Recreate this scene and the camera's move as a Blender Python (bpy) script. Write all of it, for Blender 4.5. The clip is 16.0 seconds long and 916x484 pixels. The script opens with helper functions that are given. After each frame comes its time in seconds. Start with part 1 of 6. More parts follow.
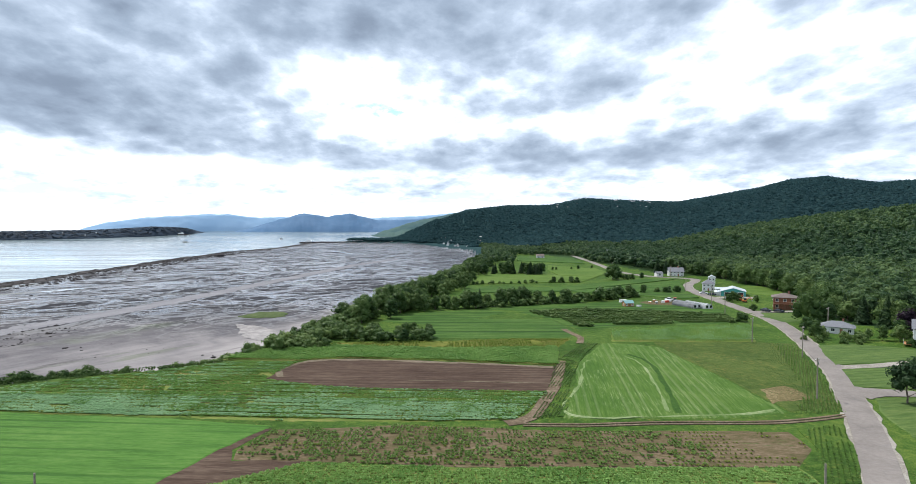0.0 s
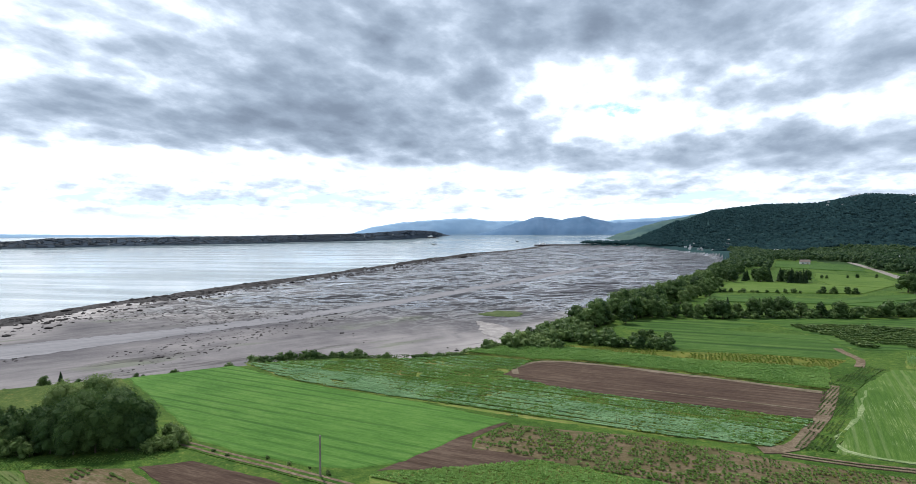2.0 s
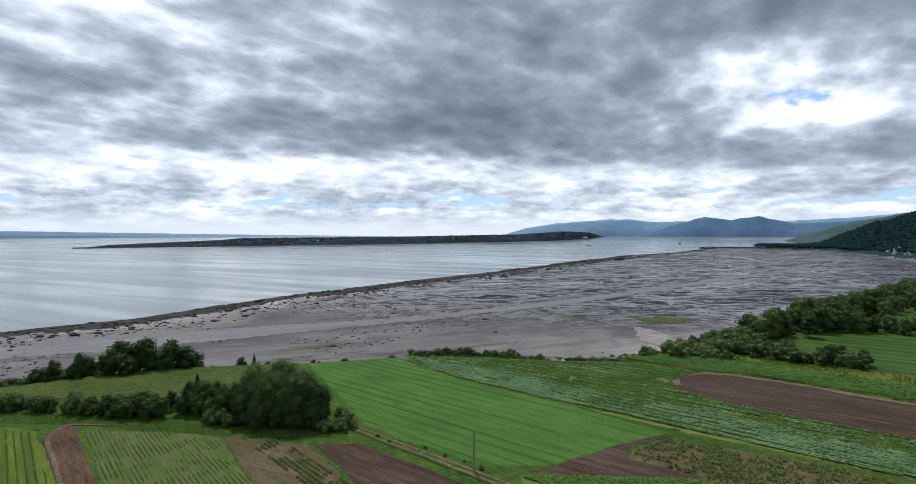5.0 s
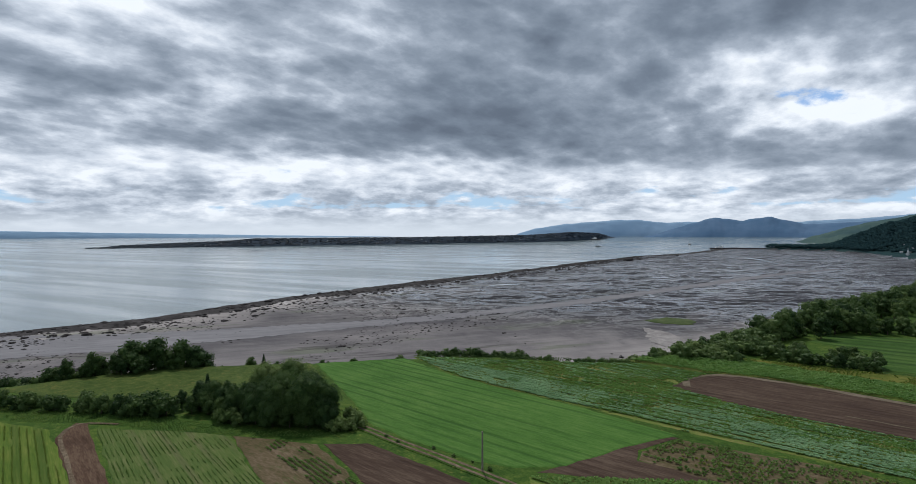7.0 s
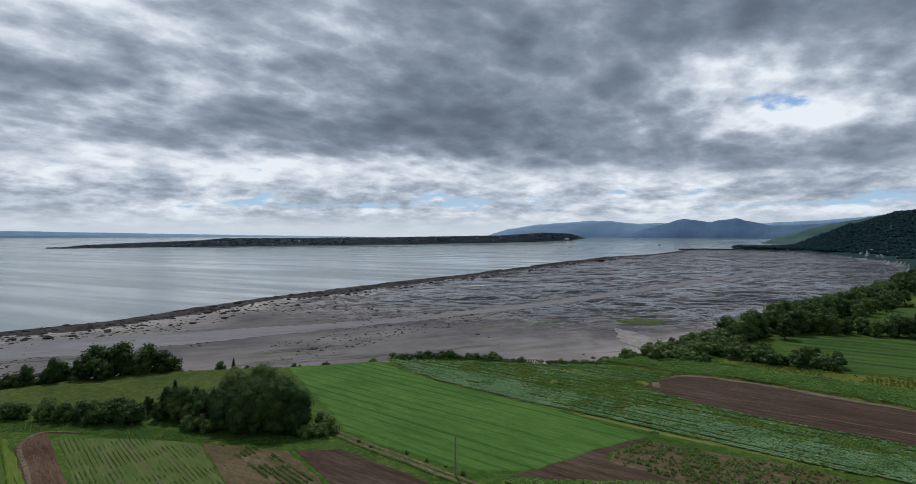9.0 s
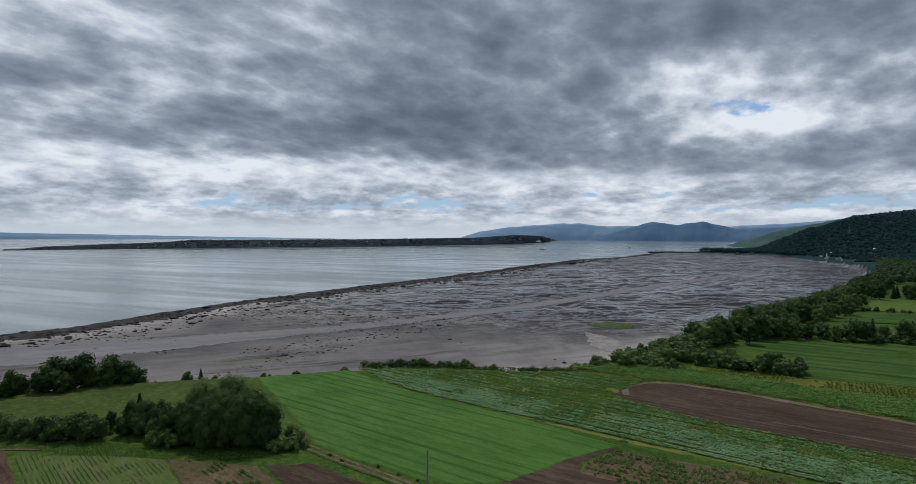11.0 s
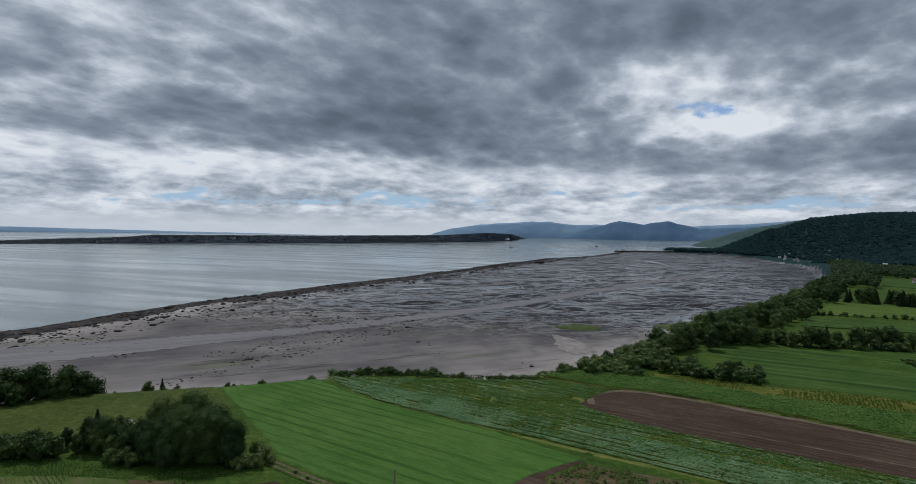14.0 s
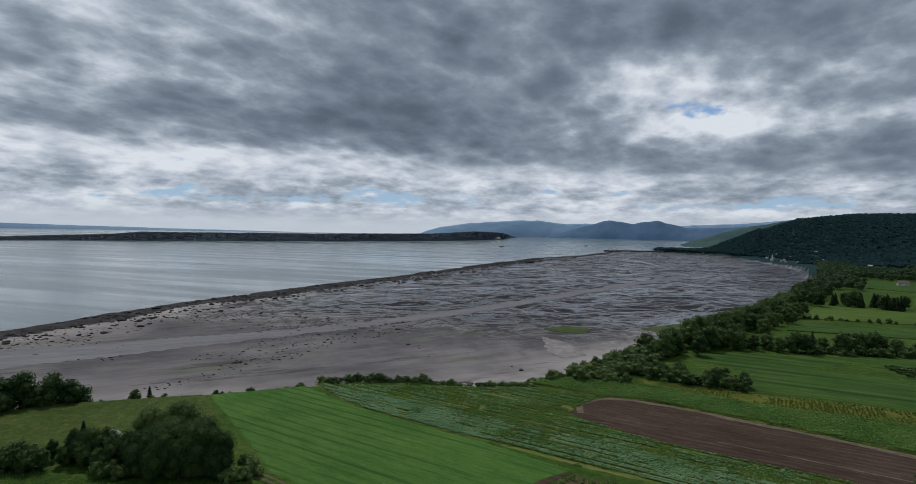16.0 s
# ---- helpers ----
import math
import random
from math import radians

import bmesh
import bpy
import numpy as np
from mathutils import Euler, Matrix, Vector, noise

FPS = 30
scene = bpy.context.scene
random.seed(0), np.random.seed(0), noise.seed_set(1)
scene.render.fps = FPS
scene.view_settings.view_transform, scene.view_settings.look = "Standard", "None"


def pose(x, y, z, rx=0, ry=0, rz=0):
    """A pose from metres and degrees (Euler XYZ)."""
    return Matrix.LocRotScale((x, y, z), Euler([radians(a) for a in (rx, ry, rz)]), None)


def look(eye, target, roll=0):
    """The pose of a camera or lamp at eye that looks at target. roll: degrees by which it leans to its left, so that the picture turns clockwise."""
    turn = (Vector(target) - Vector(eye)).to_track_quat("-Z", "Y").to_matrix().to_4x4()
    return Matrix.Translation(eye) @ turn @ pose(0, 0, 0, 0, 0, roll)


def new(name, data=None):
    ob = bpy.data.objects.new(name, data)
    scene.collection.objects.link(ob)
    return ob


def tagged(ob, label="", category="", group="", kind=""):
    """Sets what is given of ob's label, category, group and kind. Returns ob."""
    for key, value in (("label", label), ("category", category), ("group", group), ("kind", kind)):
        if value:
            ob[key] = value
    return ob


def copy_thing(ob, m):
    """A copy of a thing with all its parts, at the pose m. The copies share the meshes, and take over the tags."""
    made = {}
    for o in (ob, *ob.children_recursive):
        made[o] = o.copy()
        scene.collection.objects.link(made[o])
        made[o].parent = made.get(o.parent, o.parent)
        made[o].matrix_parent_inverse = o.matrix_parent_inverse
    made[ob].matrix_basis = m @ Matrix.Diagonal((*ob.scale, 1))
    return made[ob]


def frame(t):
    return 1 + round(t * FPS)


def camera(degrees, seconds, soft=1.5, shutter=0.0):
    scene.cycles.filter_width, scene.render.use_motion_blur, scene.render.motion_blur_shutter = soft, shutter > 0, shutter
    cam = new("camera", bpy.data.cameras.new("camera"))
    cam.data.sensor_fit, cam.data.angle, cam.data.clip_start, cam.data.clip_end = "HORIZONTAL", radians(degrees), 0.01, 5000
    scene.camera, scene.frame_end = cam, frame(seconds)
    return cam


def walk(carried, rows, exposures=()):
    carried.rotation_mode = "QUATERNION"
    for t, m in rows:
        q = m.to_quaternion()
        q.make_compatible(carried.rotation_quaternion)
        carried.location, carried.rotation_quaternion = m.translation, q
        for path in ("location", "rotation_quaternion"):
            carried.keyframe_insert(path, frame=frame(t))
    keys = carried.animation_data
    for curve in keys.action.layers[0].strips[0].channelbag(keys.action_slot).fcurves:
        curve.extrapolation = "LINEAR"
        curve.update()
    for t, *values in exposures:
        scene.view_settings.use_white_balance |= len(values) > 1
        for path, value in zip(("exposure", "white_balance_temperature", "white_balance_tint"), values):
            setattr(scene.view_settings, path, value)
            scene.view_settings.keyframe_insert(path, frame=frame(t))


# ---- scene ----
# camera: it hangs over the fields, turns to the left, then climbs
cam = camera(77.07, 16.0, soft=0.6)
PATH = [  # seconds, height, yaw, pitch, roll
    (0, 36.80, 0.00, -1.39, -0.04),
    (0.5, 36.80, 2.74, -1.36, -0.15),
    (1, 36.80, 8.10, -1.27, -0.33),
    (1.5, 36.80, 16.13, -1.12, -0.54),
    (2, 36.80, 22.98, -1.04, -0.32),
    (2.5, 36.80, 26.96, -0.99, -0.32),
    (3, 36.80, 30.63, -0.93, -0.32),
    (3.5, 36.80, 34.08, -0.92, -0.25),
    (4, 36.80, 36.00, -0.92, -0.20),
    (6.5, 36.80, 39.29, -0.79, -0.17),
    (7, 36.80, 39.05, -0.81, -0.14),
    (7.5, 36.80, 38.48, -0.74, -0.20),
    (8, 36.85, 37.84, -0.77, -0.08),
    (8.5, 37.10, 37.14, -0.78, -0.06),
    (9, 37.50, 36.42, -0.79, 0.02),
    (11.5, 39.80, 33.00, -0.58, 0.26),
    (12, 40.40, 32.34, -0.61, 0.35),
    (12.5, 41.00, 31.81, -0.67, 0.39),
    (13, 41.50, 31.34, -0.74, 0.59),
    (13.5, 42.10, 30.93, -0.79, 0.55),
    (14, 42.70, 30.64, -0.89, 0.75),
    (14.5, 43.30, 30.29, -0.90, 0.72),
    (15, 43.95, 30.07, -0.99, 0.97),
    (15.5, 44.65, 29.86, -0.98, 0.95),
    (16, 45.40, 29.68, -1.07, 1.05),
]
walk(cam, [(t, pose(0, 0, h, 90, 0, yaw) @ pose(0, 0, 0, pitch, 0, 0) @ pose(0, 0, 0, 0, 0, roll)) for t, h, yaw, pitch, roll in PATH],
     exposures=[(0, 1.2), (1, 1.14), (2, 1.0), (3, 0.74), (4, 0.52), (6.5, 0.16), (9, -0.08), (12, -0.2), (16, -0.3)])
# ---- light ----
SUN_AZ, SUN_EL = -48.0, 56.0   # degrees: from +y to the right, and up

sun = new("sun", bpy.data.lights.new("sun", "SUN"))
sun.data.energy, sun.data.angle, sun.data.color = 2.3, radians(2.0), (1.0, 0.965, 0.90)
sun.matrix_world = look((0, 0, 0), (-math.sin(radians(SUN_AZ)) * math.cos(radians(SUN_EL)), -math.cos(radians(SUN_AZ)) * math.cos(radians(SUN_EL)), -math.sin(radians(SUN_EL))))


class Nodes:
    """Short hand for building node trees."""

    def __init__(self, tree):
        self.tree = tree
        tree.nodes.clear()

    def add(self, kind, inputs=None):
        n = self.tree.nodes.new(kind)
        for k, v in (inputs or {}).items():
            self.put(n.inputs[k], v)
        return n

    def put(self, socket, v):
        if isinstance(v, bpy.types.NodeSocket):
            self.tree.links.new(v, socket)
        else:
            socket.default_value = v

    def m(self, op, a, b=0.0, c=0.0, clamp=False):
        n = self.add("ShaderNodeMath")
        n.operation, n.use_clamp = op, clamp
        for i, v in enumerate((a, b, c)):
            self.put(n.inputs[i], v)
        return n.outputs[0]

    def v(self, op, a, b=(0, 0, 0)):
        n = self.add("ShaderNodeVectorMath")
        n.operation = op
        self.put(n.inputs[0], a)
        self.put(n.inputs[1], b)
        return n.outputs[0]

    def noise(self, vec, scale, detail=4.0, rough=0.55, distortion=0.0, w=None):
        n = self.add("ShaderNodeTexNoise", {"Scale": scale, "Detail": detail, "Roughness": rough, "Distortion": distortion})
        self.put(n.inputs["Vector"], vec)
        return n.outputs["Fac"]

    def ramp(self, fac, stops, interp="LINEAR"):
        n = self.add("ShaderNodeValToRGB")
        n.color_ramp.interpolation = interp
        els = n.color_ramp.elements
        while len(els) < len(stops):
            els.new(0.5)
        for e, (p, c) in zip(els, stops):
            e.position = p
            e.color = (*c, 1) if len(c) == 3 else c
        self.put(n.inputs[0], fac)
        return n.outputs[0]

    def mix(self, fac, a, b, blend="MIX"):
        n = self.add("ShaderNodeMix")
        n.data_type, n.blend_type = "RGBA", blend
        self.put(n.inputs[0], fac)
        for i, v in ((6, a), (7, b)):
            self.put(n.inputs[i], (*v, 1) if isinstance(v, tuple) and len(v) == 3 else v)
        return n.outputs[2]

    def span(self, x, a, b, lo=0.0, hi=1.0, smooth=True):
        n = self.add("ShaderNodeMapRange", {"From Min": a, "From Max": b, "To Min": lo, "To Max": hi})
        n.clamp, n.interpolation_type = True, "SMOOTHSTEP" if smooth else "LINEAR"
        self.put(n.inputs["Value"], x)
        return n.outputs[0]


world = bpy.data.worlds.new("cloudy_sky")
scene.world = world
world.use_nodes = True


def build_sky(tree):
    q = Nodes(tree)
    way = q.add("ShaderNodeTexCoord").outputs["Generated"]
    sep = q.add("ShaderNodeSeparateXYZ", {0: way})
    x, y, z = sep.outputs
    up = q.m("MAXIMUM", z, 0.0)
    k = q.m("DIVIDE", 1.0, q.m("ADD", up, 0.26))
    # the cover seen from below, drawn out along the wind
    flat = q.add("ShaderNodeCombineXYZ", {0: q.m("MULTIPLY", x, k), 1: q.m("MULTIPLY", q.m("MULTIPLY", y, k), 0.75), 2: q.m("MULTIPLY", up, 1.5)}).outputs[0]
    az = q.m("MULTIPLY", q.m("ARCTAN2", x, y), 57.29578)
    el = q.m("MULTIPLY", q.m("ARCSINE", up), 57.29578)
    # ragged edges for the large masses
    wa = q.noise(flat, 0.9, 4, 0.55)
    wb = q.noise(q.v("ADD", flat, (7.3, 2.1, 4.0)), 1.1, 5, 0.55)
    az2 = q.m("MULTIPLY_ADD", q.m("SUBTRACT", wa, 0.5), 13.0, az)
    el2 = q.m("MULTIPLY_ADD", q.m("SUBTRACT", wb, 0.5), 5.0, el)
    # heavy and thin parts of the cloud cover: az, el, width, height, weight
    MASSES = (
        (-32, 12.5, 13, 4.2, 0.22), (-21, 12.8, 5, 2.6, 0.04), (-9, 18.5, 10, 2.4, 0.08), (-71, 19, 8, 4, -0.09), (-45, 10.0, 14, 2.6, 0.10), (-8, 21.5, 30, 4.2, 0.13), (-32, 19, 30, 6.0, 0.06),
        (14, 7.2, 26, 1.9, 0.17), (-12, 7.6, 12, 1.4, 0.08), (12, 13.0, 7, 1.9, 0.10), (30, 10.8, 8, 1.6, 0.06), (-62, 11.5, 14, 3.0, 0.07),
        (-7, 12.5, 9, 3.4, -0.17), (22, 12.0, 12, 1.6, -0.10), (30, 15.5, 12, 3.0, -0.13), (-66, 18, 13, 4.0, -0.05), (-66, 6.0, 16, 1.6, -0.06),
        (-46, 6.1, 22, 1.3, -0.15), (-15, 5.2, 18, 1.2, -0.07), (5, 10.2, 16, 1.3, -0.08), (0, 60, 200, 24, 0.10),
    )
    total = 0.0
    for a, e, wide, he, amp in MASSES:
        da = q.m("DIVIDE", q.m("SUBTRACT", az2, a), wide)
        de = q.m("DIVIDE", q.m("SUBTRACT", el2, e), he)
        g = q.m("POWER", 2.71828, q.m("MULTIPLY", q.m("MULTIPLY_ADD", da, da, q.m("MULTIPLY", de, de)), -1.0))
        total = q.m("MULTIPLY_ADD", g, amp, total)

    def cells(vec, size, drift):
        """Round lumps with bright seams between them."""
        wob = q.add("ShaderNodeTexNoise", {"Scale": size * 0.9, "Detail": 5.0, "Roughness": 0.6}).outputs["Color"]
        q.put(wob.node.inputs["Vector"], vec)
        moved = q.v("SCALE", wob)
        moved.node.inputs[3].default_value = drift / size
        vor = q.add("ShaderNodeTexVoronoi", {"Scale": size})
        vor.feature = "SMOOTH_F1"
        vor.inputs["Smoothness"].default_value = 0.22
        q.put(vor.inputs["Vector"], q.v("ADD", vec, moved))
        return q.m("SUBTRACT", 0.42, vor.outputs["Distance"])

    def puffs(vec):
        n1 = q.noise(vec, 3.0, 9, 0.56, 0.25)
        n2 = q.noise(q.v("ADD", vec, (3.7, 9.1, 1.0)), 15.0, 6, 0.62, 0.2)
        both = q.m("ADD", q.m("MULTIPLY", q.m("SUBTRACT", n1, 0.5), 0.52), q.m("MULTIPLY", q.m("SUBTRACT", n2, 0.5), 0.20))
        return q.m("ADD", both, q.m("ADD", q.m("MULTIPLY", cells(vec, 5.0, 1.3), 0.22), q.m("MULTIPLY", cells(vec, 11.0, 1.0), 0.15)))

    def rows_low(rise):
        e_ = q.m("ADD", el, rise)
        vec = q.add("ShaderNodeCombineXYZ", {0: q.m("MULTIPLY", az, 0.17), 1: q.m("MULTIPLY", q.m("POWER", q.m("MAXIMUM", e_, 0.01), 0.8), 0.85), 2: 3.0}).outputs[0]
        n1 = q.noise(vec, 1.5, 9, 0.62, 0.1)
        n2 = q.noise(q.v("ADD", vec, (5.0, 2.0, 1.0)), 0.5, 3, 0.5)
        both = q.m("ADD", q.m("MULTIPLY", q.m("SUBTRACT", n1, 0.5), 0.62), q.m("MULTIPLY", q.m("SUBTRACT", n2, 0.5), 0.30))
        return q.m("ADD", both, q.m("ADD", q.m("MULTIPLY", cells(vec, 1.5, 1.4), 0.13), q.m("MULTIPLY", cells(vec, 3.4, 1.2), 0.07)))

    high = q.span(el, 4.0, 8.0)
    nearer = q.v("SCALE", flat)
    nearer.node.inputs[3].default_value = 0.968

    def blend(a, b):
        return q.m("ADD", q.m("MULTIPLY", a, high), q.m("MULTIPLY", b, q.m("SUBTRACT", 1.0, high)))

    here = blend(puffs(flat), rows_low(0.0))
    above = blend(puffs(nearer), rows_low(0.4))
    base = q.span(el, 2.0, 9.0, 0.41, 0.50)
    d = q.m("ADD", q.m("ADD", base, here), total)
    # tops of the puffs face the light, their bases stay grey
    d2 = q.m("MULTIPLY_ADD", q.m("SUBTRACT", above, here), 1.05, d)
    cloud = q.ramp(d2, [(0.16, (0.830, 0.895, 0.980)), (0.27, (0.849, 0.905, 0.980)), (0.37, (0.579, 0.647, 0.745)), (0.46, (0.367, 0.428, 0.517)), (0.55, (0.253, 0.306, 0.383)), (0.66, (0.179, 0.224, 0.290)), (0.80, (0.127, 0.161, 0.215)), (1.00, (0.101, 0.129, 0.176))], "LINEAR")
    # gaps low down, where the far clouds stand apart
    gaps = q.m("MULTIPLY", q.span(el, 1.6, 2.8), q.span(el, 3.4, 5.2, 1, 0))
    gaps = q.m("MULTIPLY", gaps, q.span(q.noise(q.add("ShaderNodeCombineXYZ", {0: q.m("MULTIPLY", az, 0.06), 1: q.m("MULTIPLY", el, 0.5), 2: 0.0}).outputs[0], 1.0, 2), 0.36, 0.56))
    thin = q.span(q.m("MULTIPLY_ADD", gaps, -0.26, d), 0.08, 0.20)
    # one small hole in the cover
    rag = q.m("MULTIPLY", q.m("SUBTRACT", q.noise(flat, 11.0, 6, 0.6), 0.5), 4.5)
    ga = q.m("DIVIDE", q.m("ADD", az, 7.6), 2.6)
    ge = q.m("DIVIDE", q.m("SUBTRACT", q.m("MULTIPLY_ADD", ga, 0.25, el), 11.5), 0.75)
    hole = q.span(q.m("ADD", rag, q.m("MULTIPLY_ADD", ga, ga, q.m("MULTIPLY", ge, ge))), 0.1, 1.3, 1, 0)
    thin = q.m("MULTIPLY", thin, q.m("SUBTRACT", 1.0, q.m("MULTIPLY", hole, 0.92)))
    sky = q.add("ShaderNodeTexSky")
    sky.sky_type, sky.sun_disc, sky.sun_elevation, sky.sun_rotation = "NISHITA", False, radians(SUN_EL), radians(SUN_AZ)
    sky.ozone_density = 2.0
    blue = q.v("SCALE", sky.outputs[0])
    blue.node.inputs[3].default_value = 0.085
    blue = q.mix(q.span(el, 1.0, 9.0, 0.95, 0.5), blue, q.mix(q.span(el, 2.0, 10.0), (0.40, 0.60, 0.82), (0.17, 0.42, 0.90)))
    # cloud cover pales towards the skyline
    low = q.span(el, 0.2, 2.6, 1.0, 0.0)
    cloud = q.mix(q.m("MULTIPLY", low, 0.92), cloud, (0.62, 0.69, 0.775))
    col = q.mix(thin, blue, cloud)
    bg = q.add("ShaderNodeBackground", {"Color": col, "Strength": 1.0})
    out = q.add("ShaderNodeOutputWorld")
    tree.links.new(bg.outputs[0], out.inputs[0])


build_sky(world.node_tree)

# ---- materials ----


def material(name, build):
    mat = bpy.data.materials.new(name)
    mat.use_nodes = True
    q = Nodes(mat.node_tree)
    out = q.add("ShaderNodeOutputMaterial")
    mat.node_tree.links.new(build(q), out.inputs[0])
    return mat


def surface(q, color, rough=0.8, metal=0.0, bump=None, strength=0.5, distance=0.1, spec=0.5, alpha=None):
    p = q.add("ShaderNodeBsdfPrincipled")
    for k, v in (("Base Color", color), ("Roughness", rough), ("Metallic", metal), ("Specular IOR Level", spec)):
        q.put(p.inputs[k], (*v, 1) if isinstance(v, tuple) and len(v) == 3 else v)
    if bump is not None:
        b = q.add("ShaderNodeBump", {"Strength": strength, "Distance": distance, "Height": bump})
        q.put(p.inputs["Normal"], b.outputs[0])
    return p.outputs[0]


def place(q):
    return q.add("ShaderNodeNewGeometry").outputs["Position"]


def turned(q, deg, sx=1.0, sy=1.0):
    """Ground coordinates turned by deg, so that x runs along the rows, and scaled."""
    mp = q.add("ShaderNodeMapping", {"Vector": place(q)})
    mp.vector_type = "TEXTURE"
    mp.inputs["Rotation"].default_value = (0, 0, radians(deg))
    mp.inputs["Scale"].default_value = (sx, sy, 1)
    return mp.outputs[0]


def plain(name, color, rough=0.7, vary=0.25, scale=3.0, metal=0.0, bump=0.2, spec=0.5):
    """A painted or natural surface with grain and stains at two scales."""
    def build(q):
        tc = q.add("ShaderNodeTexCoord").outputs["Object"]
        a, b = q.noise(tc, scale, 6, 0.6), q.noise(tc, scale * 7, 4, 0.6)
        f = q.m("ADD", q.m("MULTIPLY", a, 0.65), q.m("MULTIPLY", b, 0.35))
        k = q.span(f, 0.3, 0.7, 1 - vary, 1 + vary)
        c = q.v("SCALE", color)
        q.put(c.node.inputs[3], k)
        return surface(q, c, rough, metal, b, bump, 0.02, spec)
    return material(name, build)


def ground_cover(name, dark, mid, light, deg=0.0, stretch=1.0, big=0.03, fine=0.8, bump=0.6, depth=0.25, spec=0.04, rows=0.0, row_mix=0.0, row_color=(0.1, 0.07, 0.05), thin_rows=-0.3, flecks=0.0, fleck_color=(0.3, 0.35, 0.15)):
    """Grass, weeds or soil, in patches and blades, with optional rows."""
    def build(q):
        p = turned(q, deg, stretch, 1.0)
        pp = place(q)
        a, b, c = q.noise(pp, big, 5, 0.6), q.noise(p, fine, 5, 0.65), q.noise(p, fine * 6, 3, 0.6)
        f = q.m("ADD", q.m("ADD", q.m("MULTIPLY", a, 0.30), q.m("MULTIPLY", b, 0.36)), q.m("MULTIPLY", c, 0.34))
        col = q.ramp(f, [(0.40, dark), (0.5, mid), (0.60, light)])
        hgt = q.m("ADD", b, q.m("MULTIPLY", c, 0.5))
        if rows:
            s = q.add("ShaderNodeSeparateXYZ", {0: turned(q, deg)}).outputs[1]
            wob = q.m("MULTIPLY", q.noise(p, 0.25, 3), 0.9)
            wv = q.m("SINE", q.m("MULTIPLY", q.m("ADD", s, wob), 6.28318 / rows))
            wv = q.m("MULTIPLY", q.span(wv, thin_rows, 0.95), q.span(q.noise(p, 0.12, 5, 0.65), 0.40, 0.58))
            col = q.mix(q.m("MULTIPLY", wv, row_mix), col, row_color)
            hgt = q.m("SUBTRACT", hgt, q.m("MULTIPLY", wv, 0.6))
        if flecks:
            fl = q.m("MULTIPLY", q.span(q.noise(p, fine * 1.7, 5, 0.7), 0.52, 0.68), q.span(q.noise(pp, big * 2.5, 4), 0.42, 0.6))
            col = q.mix(q.m("MULTIPLY", fl, flecks), col, fleck_color)
        return surface(q, col, 0.85, 0, hgt, bump, depth, spec)
    return material(name, build)


M = {}
M["meadow"] = ground_cover("meadow_grass", (0.017, 0.041, 0.007), (0.038, 0.081, 0.014), (0.090, 0.128, 0.025), big=0.045, fine=0.55, flecks=0.6, fleck_color=(0.174, 0.176, 0.046))
M["rough"] = ground_cover("rough_meadow", (0.028, 0.052, 0.011), (0.052, 0.080, 0.019), (0.092, 0.111, 0.030), big=0.05, fine=0.5, flecks=0.6, fleck_color=(0.175, 0.129, 0.042))
M["forest_floor"] = ground_cover("forest_floor", (0.012, 0.026, 0.010), (0.022, 0.046, 0.015), (0.036, 0.068, 0.020), big=0.012, fine=0.15)
M["oats"] = ground_cover("young_grain", (0.038, 0.098, 0.018), (0.06, 0.135, 0.027), (0.09, 0.165, 0.04), deg=-4, stretch=9, big=0.05, fine=1.0, rows=3.2, row_mix=0.7, thin_rows=0.45, row_color=(0.024, 0.07, 0.014))
M["hay"] = ground_cover("cut_hay_field", (0.033, 0.079, 0.013), (0.056, 0.110, 0.020), (0.095, 0.147, 0.037), deg=82, stretch=26, big=0.05, fine=3.2, flecks=0.9, fleck_color=(0.223, 0.267, 0.125), rows=2.0, row_mix=0.4, row_color=(0.15, 0.19, 0.085), thin_rows=0.2)
M["soil"] = ground_cover("bare_brown_soil", (0.040, 0.025, 0.020), (0.063, 0.042, 0.031), (0.098, 0.070, 0.053), deg=-2, stretch=7, big=0.04, fine=0.6, rows=2.2, row_mix=0.35, row_color=(0.029, 0.019, 0.014))
M["soil_green"] = ground_cover("weedy_soil", (0.052, 0.055, 0.020), (0.096, 0.073, 0.041), (0.156, 0.117, 0.080), deg=-2, stretch=4, big=0.08, fine=0.8, flecks=0.6, fleck_color=(0.039, 0.094, 0.015))
M["crop_soil"] = ground_cover("soil_between_rows", (0.059, 0.109, 0.019), (0.105, 0.144, 0.033), (0.191, 0.177, 0.061), deg=-4, stretch=6, big=0.06, fine=0.8, rows=1.6, row_mix=0.35, row_color=(0.124, 0.082, 0.042))
M["yellow_weeds"] = ground_cover("flowering_weeds", (0.049, 0.073, 0.012), (0.089, 0.106, 0.020), (0.164, 0.149, 0.038), deg=0, stretch=5, big=0.06, fine=0.6, flecks=0.6, fleck_color=(0.235, 0.180, 0.059))
M["green_strip"] = ground_cover("green_crop_strips", (0.024, 0.060, 0.012), (0.044, 0.091, 0.019), (0.076, 0.122, 0.031), deg=0, stretch=12, big=0.05, fine=0.4, rows=6.5, row_mix=0.85, row_color=(0.018, 0.044, 0.011))
